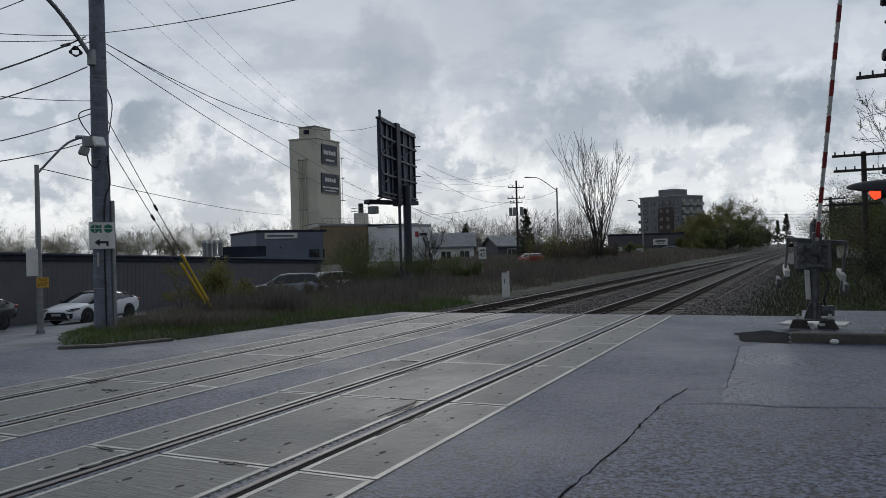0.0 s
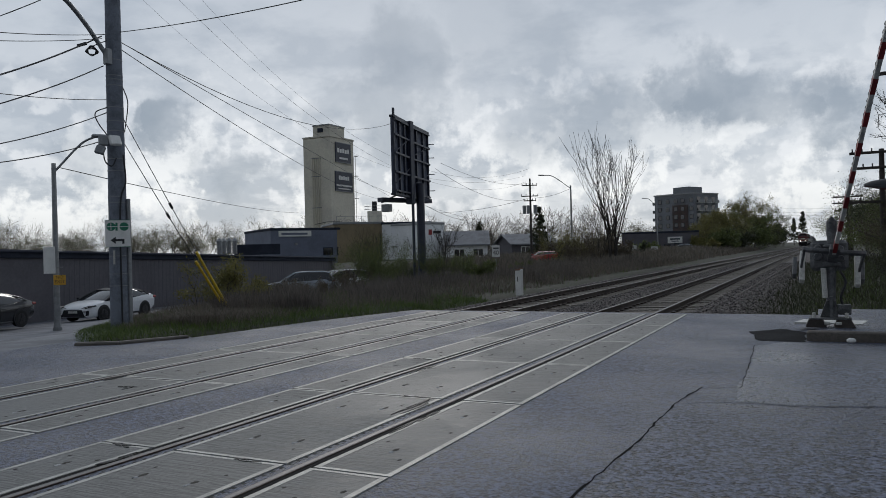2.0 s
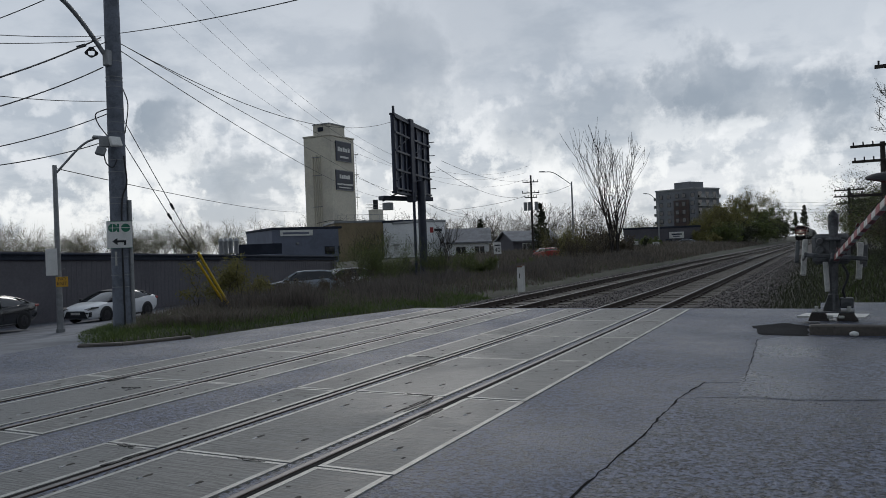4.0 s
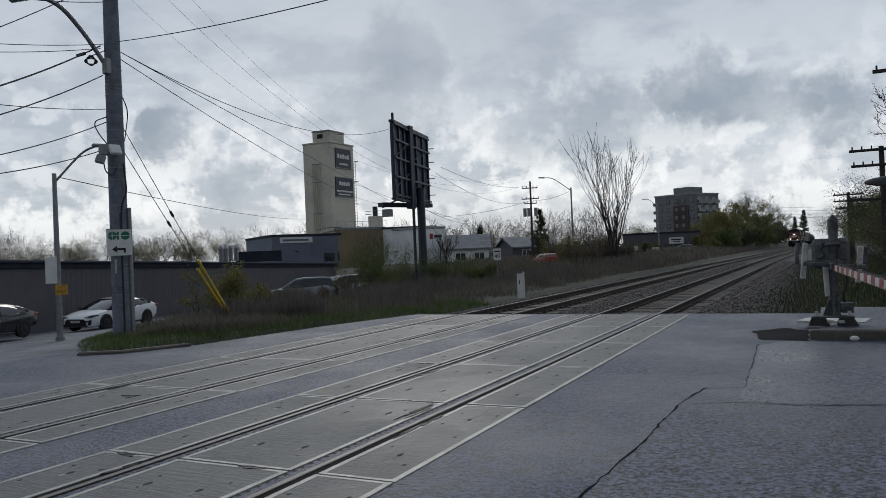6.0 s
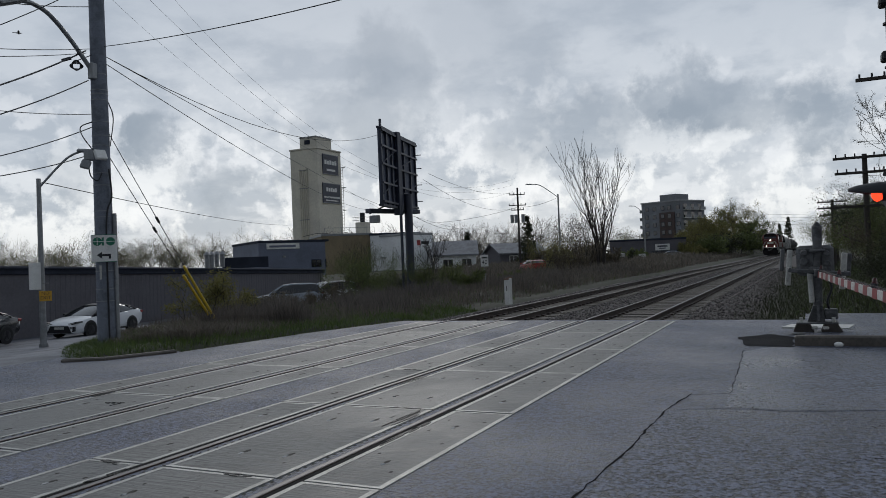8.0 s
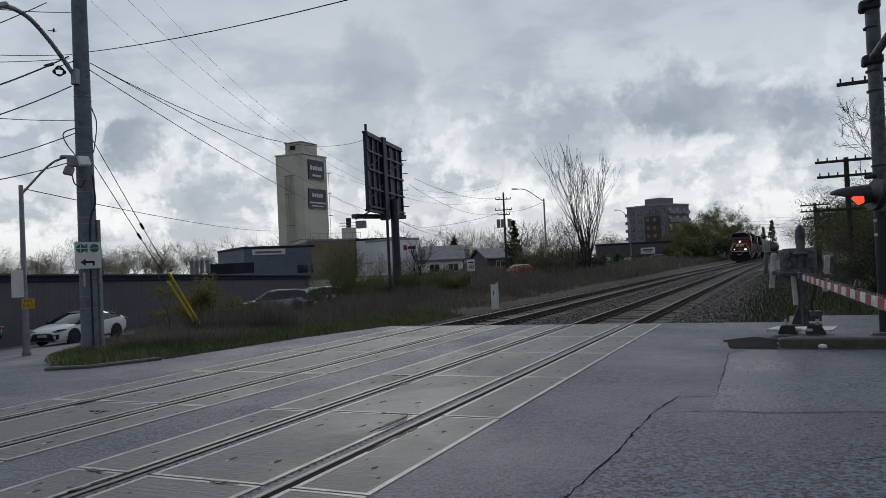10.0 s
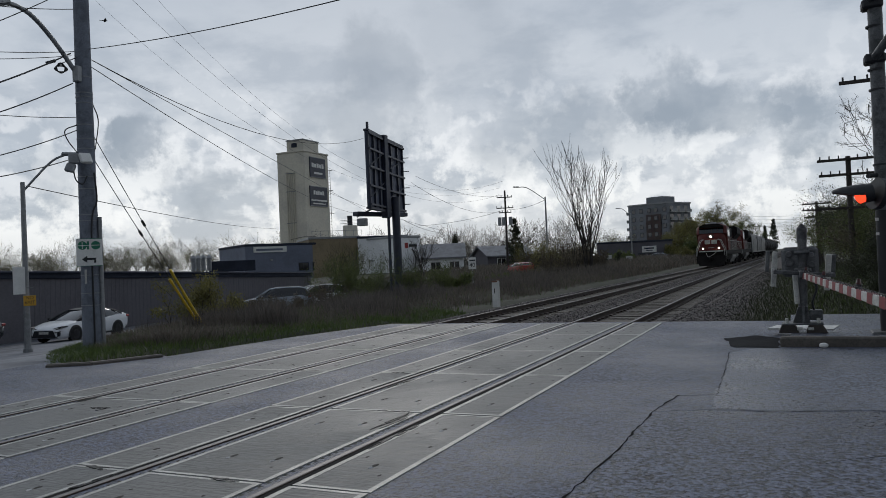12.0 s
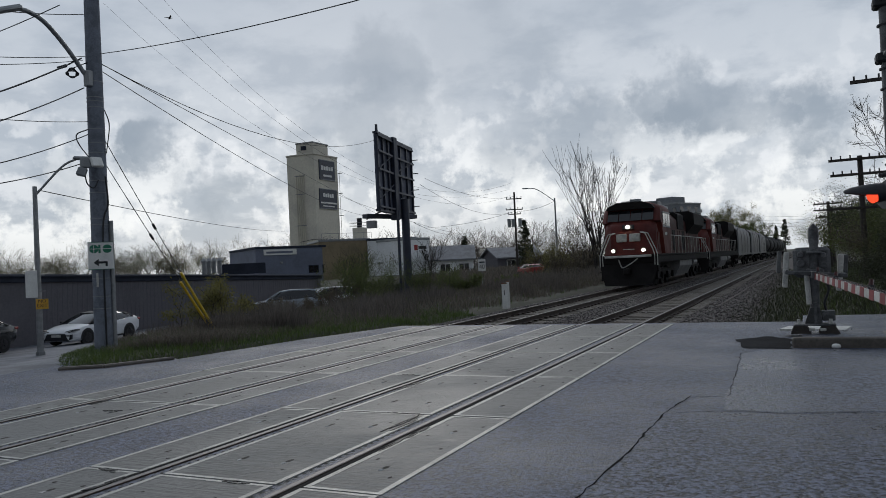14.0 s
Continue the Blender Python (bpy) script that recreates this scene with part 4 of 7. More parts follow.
def cable(name, a, b, sag, r, label, pts=18):
    """A hanging wire between two points, with its sag in the middle."""
    cu = bpy.data.curves.new(name, "CURVE")
    cu.dimensions, cu.bevel_depth, cu.bevel_resolution = "3D", r, 1
    sp = cu.splines.new("POLY")
    sp.points.add(pts)
    a, b = Vector(a), Vector(b)
    for i in range(pts + 1):
        t = i / pts
        p = a.lerp(b, t)
        sp.points[i].co = (p.x, p.y, p.z - 4 * sag * t * (1 - t), 1)
    cu.materials.append(WIRE)
    return tagged(new(name, cu), label, "cable", "overhead cables")


def facing(p, to=(0, 0)):
    """Matrix at p whose -y looks towards the plan point to."""
    return Matrix.Translation(p) @ Matrix.Rotation(math.atan2(to[1] - p[1], to[0] - p[0]) + math.pi / 2, 4, "Z")


def text_part(name, words, size, m, material, parent):
    cu = bpy.data.curves.new(name, "FONT")
    cu.body, cu.size, cu.extrude, cu.align_x, cu.align_y = words, size, .002, "CENTER", "CENTER"
    tmp = bpy.data.objects.new(name, cu)
    scene.collection.objects.link(tmp)
    me = bpy.data.meshes.new_from_object(tmp.evaluated_get(bpy.context.evaluated_depsgraph_get()))
    bpy.data.objects.remove(tmp)
    me.materials.clear()
    me.materials.append(material)
    ob = new(name, me)
    ob.parent, ob.matrix_basis = parent, m @ pose(0, 0, 0, 90)
    return ob


def main_pole():
    t = thing("utility_pole", facing((-15.95, 13.66, 0)), "thick grey utility pole with bands and conduits in the grass", "utility pole")
    pole = part("shaft", rod(bm_(), (0, 0, -.4), (0, 0, 11.5), .235, .165, 20), WOODPOLE, t, "weathered grey pole", True)
    rnd = random.Random(2)
    for z in (1.0, 1.3, 1.75, 2.05, 3.1, 3.25, 3.9, 4.2, 4.9, 5.15, 5.5, 6.05, 6.2, 6.3, 6.7):
        r = .237 - .0058 * z
        part("band", rod(bm_(), (0, 0, z), (0, 0, z + .018), r + .006, n=18), STEELGREY, pole)
    part("conduit", path(bm_(), [(.25, -.08, -.2), (.25, -.08, 3.2)], .055, 10), STEELGREY, t, "grey plastic conduit", True)
    part("conduit", path(bm_(), curve_points([(.05, -.24, -.2), (.06, -.235, 2.9), (.20, -.20, 3.6), (.16, -.22, 4.3)]), .022, 6), BLACK, t, "black cable", True)
    part("conduit", path(bm_(), curve_points([(.21, -.10, 4.9), (.30, -.15, 5.6), (.20, -.12, 6.0)]), .014, 6), BLACK, t, "loop of black cable")
    part("conduit", path(bm_(), curve_points([(-.16, -.1, 4.75), (-.40, -.15, 5.1), (-.45, -.15, 5.35), (-.18, -.1, 5.5)]), .014, 6), BLACK, t, "loop of black cable")
    part("tag", box(bm_(), (-.13, -.25, 1.55), (-.08, -.225, 1.9)), WHITE_DIRTY, t)
    # direction sign
    s = part("sign", box(bm_(), (-.30, -.30, 1.98), (.28, -.275, 2.66), .01), WHITE, t, "white transit direction sign with green marks and an arrow")
    bm = bm_()
    for cx in (-.16, .14):
        m = Matrix.Translation((cx, -.303, 2.49)) @ pose(0, 0, 0, 90)
        bmesh.ops.create_cone(bm, cap_ends=True, segments=20, radius1=.105, radius2=.105, depth=.006, matrix=m)
    box(bm, (-.06, -.306, 2.39), (-.01, -.300, 2.59))
    part("mark", bm, GREEN_SIGN, s, "two round green marks")
    bm = box(bm_(), (-.26, -.310, 2.484), (.25, -.3065, 2.498))
    part("mark", box(bm, (-.17, -.310, 2.40), (-.155, -.3065, 2.58)), WHITE, s)
    bm = prism(bm_(), [(-.18, 2.15), (-.06, 2.24), (-.06, 2.18), (.14, 2.18), (.14, 2.06), (.09, 2.06), (.09, 2.125), (-.06, 2.125), (-.06, 2.06)], "y", -.306, -.301)
    part("arrow", bm, BLACK, s, "black arrow")
    part("rim", box(box(bm_(), (-.30, -.304, 1.98), (.28, -.3005, 1.992)), (-.30, -.304, 2.648), (.28, -.3005, 2.66)), GREEN_SIGN, s)
    # equipment box and small antennas
    eq = part("equipment_box", box(bm_(), (-.40, -.40, 4.50), (-.16, -.20, 4.76), .02), STEELGREY, t, "grey equipment box")
    part("antenna", box(bm_(), (-.14, -.14, -.05), (.14, .14, .05), .02, Matrix.Translation((-.02, -.46, 4.62)) @ pose(0, 0, 0, 60, 0, 25)), WHITE, eq, "white tilted antenna panel")
    part("antenna", box(bm_(), (-.11, -.11, -.05), (.11, .11, .05), .02, Matrix.Translation((-.36, -.48, 4.38)) @ pose(0, 0, 0, 70, 15, -20)), STEELGREY, eq, "grey antenna panel")
    part("cable", path(bm_(), curve_points([(-.3, -.4, 4.4), (-.25, -.4, 4.1), (-.1, -.35, 4.0), (0, -.26, 4.2)]), .016, 6), BLACK, eq)
    # cable coil
    bm = bm_()
    for k in range(4):
        pts = [(-.50 + (.09 + .02 * k) * math.cos(a), -.1 + .03 * k, 6.90 + (.13 - .02 * k) * math.sin(a)) for a in [i * math.pi / 6 for i in range(13)]]
        path(bm, pts, .013, 5)
    path(bm, [(-.50, -.06, 7.02), (-.1, -.12, 7.2)], .012, 5)
    part("cable_coil", bm, WIRE, t, "coil of black cable")
    part("splice_case", rod(bm_(), (-.82, -.16, 6.98), (-.62, -.12, 7.07), .04, n=8), BLACK, t)
    return t


def arm_lamp():
    """Street lamp arm on the big pole."""
    base = Vector((-15.95, 13.66, 0))
    t = thing("street_lamp", Matrix(), "grey curved street lamp arm fixed to the utility pole", "street lamp")
    pts = curve_points([(-15.97, 13.49, 6.77), (-16.04, 12.93, 7.46), (-16.00, 12.34, 7.90), (-15.96, 11.88, 8.02), (-15.96, 11.55, 8.00)])
    part("arm", path(bm_(), pts, .055, 10), STEELGREY, t, "curved tubular arm", True)
    h = Vector((-15.96, 11.55, 8.00))
    d = (Vector((-15.96, 11.04, 7.78)) - h).normalized()
    m = Matrix.Translation(h) @ d.to_track_quat("X", "Z").to_matrix().to_4x4()
    part("head", box(bm_(), (-.15, -.14, -.07), (.6, .14, .07), .05, m), STEELGREY, t, "flat lamp head")
    part("bracket", box(bm_(), (-.09, -.09, -.2), (.09, .09, .2), .02, Matrix.Translation((-15.92, 13.46, 6.76))), STEELGREY, t)


def lamp_post(foot, top, head, label, r=.10, mat_=STEELGREY):
    foot, top, head = Vector(foot), Vector(top), Vector(head)
    t = thing("street_lamp", Matrix.Translation(foot), label, "street lamp")
    a, h = top - foot, head - foot
    part("post", rod(bm_(), (0, 0, -.3), a, r * 1.25, r * .8, 12), mat_, t, smooth=True)
    part("base", rod(bm_(), (0, 0, -.3), (0, 0, .25), r * 1.9, r * 1.6, 12), mat_, t)
    lo = a - Vector((0, 0, .35))
    mid = lo.lerp(h, .62) + Vector((0, 0, .22 * (h - a).length * .5))
    part("arm", path(bm_(), curve_points([lo, mid, h]), r * .42, 8), mat_, t, smooth=True)
    d = Vector((h.x - a.x, h.y - a.y, 0)).normalized()
    m = Matrix.Translation(h) @ d.to_track_quat("X", "Z").to_matrix().to_4x4()
    part("head", box(bm_(), (-.2, -.13, -.06), (.55, .13, .07), .045, m), mat_, t, "flat lamp head")
    return t


def sign_post_plates():
    m = facing((-26.1, 19.5, 0))
    t = thing("road_sign", m, "white blank sign plate strapped to the lamp post", "road sign")
    part("plate", box(bm_(), (-.46, -.2, 1.20), (-.06, -.17, 2.22), .01), WHITE, t)
    part("strap", box(bm_(), (-.3, -.17, 1.42), (.2, -.14, 1.45)), STEELGREY, t)
    part("strap", box(bm_(), (-.3, -.17, 2.02), (.2, -.14, 2.05)), STEELGREY, t)
    t = thing("no_exit_sign", m, "amber no exit sign on the lamp post", "road sign")
    s = part("plate", box(bm_(), (-.14, -.21, .76), (.28, -.18, 1.14), .01), AMBER, t)
    text_part("lettering", "NO\nEXIT", .17, Matrix.Translation((.07, -.213, .97)), BLACK, s)


def guards():
    for a, b in (((-15.78, 16.17, 1.82), (-15.84, 17.50, 0.09)), ((-16.01, 16.37, 1.56), (-16.11, 17.66, 0.07))):
        d = (Vector(b) - Vector(a)).normalized()
        t = thing("guy_guard", Matrix.Translation(b), "yellow plastic guard tube round a guy wire", "guy guard", "guy wire guards")
        v = Vector(a) - Vector(b)
        part("tube", rod(bm_(), -v.normalized() * .3, v, .042, .036, 10), YELLOW, t, smooth=True)
        part("collar", rod(bm_(), v * .93, v * .96, .046, n=10), YELLOW, t)


def wires():
    L = "thin black overhead cable"
    cable("overhead_cable", (-15.88, 13.74, 7.44), (-4.62, 9.98, 5.83), .12, .0095, "thick black overhead cable")
    cable("overhead_cable", (-15.85, 13.78, 7.20), (-22.32, 38.50, 9.15), 1.05, .011, "black cable sagging to the billboard")
    cable("overhead_cable", (-54.07, 47.55, 25.98), (-33.84, 91.97, 10.95), 6.50, .0095, L, 40)
    cable("overhead_cable", (-39.84, 36.46, 21.39), (-33.60, 92.06, 10.21), 6.00, .0095, L, 40)
    cable("overhead_cable", (-51.62, 50.19, 28.35), (-33.25, 92.19, 11.86), 7.50, .0095, L, 40)
    cable("overhead_cable", (-15.88, 13.74, 7.05), (-52.08, 91.17, 8.92), 1.25, .011, L, 40)
    cable("overhead_cable", (-15.88, 13.74, 7.23), (-52.09, 91.17, 8.77), 0.00, .011, L, 40)
    cable("overhead_cable", (-71.40, 108.63, 14.87), (-56.87, 127.93, 7.25), .6, .022, L)
    cable("overhead_cable", (-16.13, 13.45, 7.31), (-14.58, 9.68, 5.39), .05, .018, L)
    cable("overhead_cable", (-16.11, 13.47, 6.56), (-14.59, 9.66, 4.81), .05, .014, L)
    cable("overhead_cable", (-16.07, 13.52, 5.39), (-14.60, 9.65, 4.02), .06, .012, L)
    cable("overhead_cable", (-16.18, 13.38, 4.65), (-14.61, 9.64, 3.65), .05, .012, L)
    cable("overhead_cable", (-16.08, 13.51, 7.36), (-14.98, 9.97, 6.38), .03, .009, L)
    cable("overhead_cable", (-16.12, 13.46, 7.25), (-14.99, 9.97, 6.21), .03, .009, L)
    cable("overhead_cable", (-16.08, 13.51, 5.71), (-15.00, 9.94, 5.13), .04, .009, L)
    cable("overhead_cable", (-16.06, 13.53, 8.43), (-15.80, 10.55, 7.69), .05, .010, L)
    cable("overhead_cable", (-14.06, 11.23, 7.62), (-14.98, 9.98, 6.70), .02, .010, L)
    cable("guy_wire", (-15.86, 13.76, 5.35), (-15.82, 16.28, 1.74), .02, .010, "steel guy wire to a yellow guard")
    cable("guy_wire", (-15.85, 13.77, 4.70), (-16.05, 16.48, 1.51), .02, .010, "steel guy wire to a yellow guard")
    cable("overhead_cable", (-26.40, 19.81, 5.31), (-66.13, 87.90, 7.59), .4, .018, L)
    cable("overhead_cable", (-33.82, 94.11, 8.28), (-49.03, 98.47, 7.19), .4, .020, L)
    cable("overhead_cable", (-33.54, 94.21, 8.27), (-25.94, 86.18, 8.57), .3, .018, L)
    cable("overhead_cable", (-33.77, 94.13, 10.27), (-26.66, 53.75, 8.59), .8, .014, L)
    cable("overhead_cable", (-33.82, 94.11, 8.28), (-27.06, 53.55, 8.16), 1.2, .014, L)
    cable("overhead_cable", (-23.46, 45.28, 4.63), (-41.25, 91.10, 5.70), .3, .016, L)
    cable("overhead_cable", (-17.78, 259.39, 12.50), (7.67, 269.89, 11.72), .2, .030, L)
    cable("overhead_cable", (-17.80, 259.39, 11.44), (7.65, 269.89, 10.66), .2, .030, L)
    cable("overhead_cable", (-17.83, 259.39, 10.37), (7.62, 269.89, 9.60), .2, .030, L)
    cable("overhead_cable", (-17.85, 259.39, 9.30), (7.60, 269.89, 8.54), .2, .030, L)
    # insulators on the guy wires
    for a, b, f in (((-15.86, 13.76, 5.35), (-15.82, 16.28, 1.74), .62), ((-15.85, 13.77, 4.70), (-16.05, 16.48, 1.51), .58)):
        a, b = Vector(a), Vector(b)
        d = (b - a).normalized()
        c = a.lerp(b, f) - Vector((0, 0, .08 * f * (1 - f)))
        single("insulator", rod(bm_(), c - d * .09, c + d * .09, .035, n=8), BLACK, "small dark insulator on a guy wire", "insulator", None, "wire insulators")


def billboard():
    a, b, c = Vector((-21.91, 38.16, 6.48)), Vector((-22.58, 41.22, 6.79)), Vector((-23.37, 45.33, 7.19))
    foot = Vector((-22.29, 41.95, 0.14))
    t = thing("billboard", Matrix.Translation((foot.x, foot.y, 0)), "tall dark billboard seen from behind on steel posts", "billboard")
    o = Vector((foot.x, foot.y, 0))
    part("post", rod(bm_(), (0, 0, -.3), (0, 0, 5.9), .26, .25, 16), NAVY, t, "thick dark steel post", True)
    for p, q in ((a, b), (b, c)):
        m, L = frame_of((p.x - o.x, p.y - o.y, 5.1), (q.x - o.x, q.y - o.y, 5.1))
        H = 4.4
        pan = part("panel", box(bm_(), (.03, .1, 0), (L - .03, .2, H), .01, m), TARP, t, "dark back of the sign face")
        bm = bm_()
        for x in (.05, L * .35, L * .68, L - .17):
            box(bm, (x, -.02, 0), (x + .12, .10, H), 0, m)
        part("stud", bm, NAVY, pan)
        bm = bm_()
        for z in (.1, H * .27, H * .52, H * .76, H - .15):
            box(bm, (0, -.10, z), (L, -.02, z + .11), 0, m)
        part("stringer", bm, NAVY, pan)
        bm = bm_()
        for z, s in ((.6, 0), (2.4, 1)):
            rod(bm, m @ Vector((.1, -.05, z)), m @ Vector((L - .1, -.05, z + 1.1)), .035, n=5)
        part("brace", bm, NAVY, pan)
        part("frame", box(bm_(), (0, -.05, H), (L, .25, H + .12), 0, m), NAVY, pan)
        part("frame", box(bm_(), (0, -.05, -.12), (L, .25, 0), 0, m), NAVY, pan)
    part("column", box(bm_(), (-.22, -.22, 0), (.22, .22, 5.1), .03, Matrix.Translation((b.x - o.x, b.y - o.y, 4.6))), NAVY, t, "dark upright column between the faces")
    part("post", rod(bm_(), (b.x - o.x + .15, b.y - o.y, -.3), (b.x - o.x + .15, b.y - o.y, 5.2), .09, n=10), NAVY, t, "thin dark post")
    e, f = Vector((-23.70, 39.42, 4.88)) - o, Vector((-22.47, 43.54, 4.91)) - o
    part("catwalk", box(bm_(), (0, -.25, -.16), ((f - e).length, .25, .10), .03, frame_of(e, f)[0]), NAVY, t, "dark catwalk beam")
    part("lighting_box", box(bm_(), (-.28, -.2, -.35), (.28, .2, .1), .03, Matrix.Translation(Vector((-23.36, 39.63, 4.46)) - o)), STEELGREY, t, "grey floodlight box")
    part("strut", rod(bm_(), Vector((-23.62, 39.47, 4.67)) - o, (b.x - o.x, b.y - o.y, 5.6), .05, n=6), NAVY, t)
    for z in (.6, 1.7, 2.8, 3.7):
        q = c - o
        part("hook", rod(bm_(), (q.x, q.y, 5.1 + z), (q.x + .35, q.y + .1, 5.1 + z), .03, n=5), NAVY, t)
    part("finial", box(bm_(), (-.06, -.06, 0), (.06, .06, .5), .01, Matrix.Translation((a.x - o.x, a.y - o.y, 9.5))), NAVY, t)


def far_pole(foot, h, label, transformers=True):
    t = thing("utility_pole", Matrix.Translation(foot), label, "utility pole")
    part("shaft", rod(bm_(), (0, 0, -.3), (0, 0, h), .17, .11, 10), WOODDARK, t, smooth=True)
    for z, w in ((h - .9, 1.0), (h - 2.3, 1.1), (h - 2.9, .8)):
        arm = part("crossarm", box(bm_(), (-w, -.06, -.06), (w, .06, .06), .01, Matrix.Translation((0, -.2, z)) @ pose(0, 0, 0, 0, 0, 20)), WOODDARK, t)
        for s in (-.9, -.4, .4, .9):
            part("insulator", rod(bm_(), (w * s, -.2 + .34 * w * s, z + .06), (w * s, -.2 + .34 * w * s, z + .28), .05, n=6), STEELGREY, arm)
    if transformers:
        for s in (-.75, -.2, .75):
            part("transformer", rod(bm_(), (s, -.3, h - 4.6), (s, -.3, h - 3.5), .24, n=12), STEELGREY, t, "grey drum transformer", True)
    return t


def telegraph_pole(x, y, z, h, arms, label):
    t = thing("telegraph_pole", Matrix.Translation((x, y, z)), label, "telegraph pole", "old line-side poles")
    part("shaft", rod(bm_(), (0, 0, -.3), (0, 0, h), .15, .11, 10), WOODDARK, t, smooth=True)
    for dz, w in arms:
        arm = part("crossarm", box(bm_(), (-w, -.16, h - dz - .06), (w, -.06, h - dz + .06), .01), WOODDARK, t)
        for s in (-.9, -.6, -.3, .3, .6, .9):
            part("insulator", rod(bm_(), (w * s, -.11, h - dz + .06), (w * s, -.11, h - dz + .2), .035, n=6), BLACK, arm)
    return t


def marker_post():
    t = thing("marker_post", facing((-10.65, 28.0, -.15)), "white line-side marker post with a rusty cap", "marker post")
    part("post", box(bm_(), (-.11, -.06, 0), (.09, .06, .98), .015), WHITE, t, "dirty white plate")
    part("post", box(bm_(), (.06, .08, .0), (.19, .16, 1.04), .015), WHITE, t, "second white plate")
    part("cap", box(bm_(), (-.125, -.075, .98), (.105, .07, 1.03), .02), RUST, t, "rusty cap")
    part("cap", box(bm_(), (.05, .074, 1.04), (.20, .17, 1.08), .015), RUST, t, "rusty cap")
    part("mark", box(bm_(), (-.03, -.065, .55), (.0, -.058, .74)), BLACK, t, "small dark mark")


def speed_sign():
    t = thing("speed_sign", facing((-22.89, 55.46, 1.51)), "white forty speed limit sign on a post", "road sign")
    part("post", rod(bm_(), (0, .05, -2), (0, .05, .6), .035, n=8), STEELGREY, t)
    s = part("plate", box(bm_(), (-.30, -.03, -.42), (.30, .0, .50), .01), WHITE, t, "white plate")
    text_part("lettering", "40", .46, Matrix.Translation((0, -.033, -.10)), BLACK, s)
    part("mark", box(bm_(), (-.22, -.036, .22), (.22, -.031, .32)), BLACK, s, "plain dark bar")


main_pole()
arm_lamp()
lamp_post((-26.3, 19.6, -1.1), (-26.3, 19.6, 5.42), (-25.45, 20.9, 6.55), "grey street lamp with a curved arm beside the drive")
sign_post_plates()
guards()
wires()
billboard()
lamp_post((-25.95, 86.1, .2), (-25.95, 86.1, 8.9), (-28.36, 83.30, 10.02), "grey street lamp with a long curved arm", .11)
lamp_post((-25.87, 137.59, 1.29), (-25.96, 137.57, 9.09), (-27.53, 135.23, 9.95), "grey street lamp far along the line", .11)
far_pole((-33.8, 94.1, .2), 10.6, "dark wooden utility pole with drum transformers")
telegraph_pole(3.0, 30.0, .3, 7.3, ((.30, 1.25), ), "old dark telegraph pole with one crossarm")
telegraph_pole(2.55, 40.0, .3, 5.5, ((.15, 1.3), (.85, 1.25), (2.4, 1.5)), "old dark telegraph pole with crossarms among leaves")
telegraph_pole(2.0, 70.0, .3, 5.1, ((.2, 1.1), (.7, 1.1), (1.3, 1.0)), "old dark telegraph pole with crossarms")
telegraph_pole(2.6, 82.0, .3, 5.2, ((.3, 1.1), (.9, 1.1)), "old dark telegraph pole with crossarms")
marker_post()
speed_sign()
for p, w, h in (((-23.86, 107.38, 0.04), .75, 1.9), ((-22.31, 115.87, 0.02), .5, 1.7)):
    t = thing("utility_cabinet", facing((p[0], p[1], p[2] - .2)), "pale scuffed utility cabinet in the weeds", "utility cabinet", "line-side cabinets")
    part("case", box(bm_(), (-w, -.3, 0), (w, .3, h), .03), WHITE_DIRTY, t)
    part("door", box(bm_(), (-w * .85, -.33, .15), (-.02, -.3, h - .12), .01), WHITE_DIRTY, t)
    part("door", box(bm_(), (.02, -.33, .15), (w * .85, -.3, h - .12), .01), WHITE_DIRTY, t)
    part("scrawl", box(bm_(), (-w * .5, -.336, h * .35), (w * .4, -.331, h * .5), .0), BLACK, t, "dark plain smear")


# ---- crossing gate and signal ----
GATE = (.11, 15.4, .13)


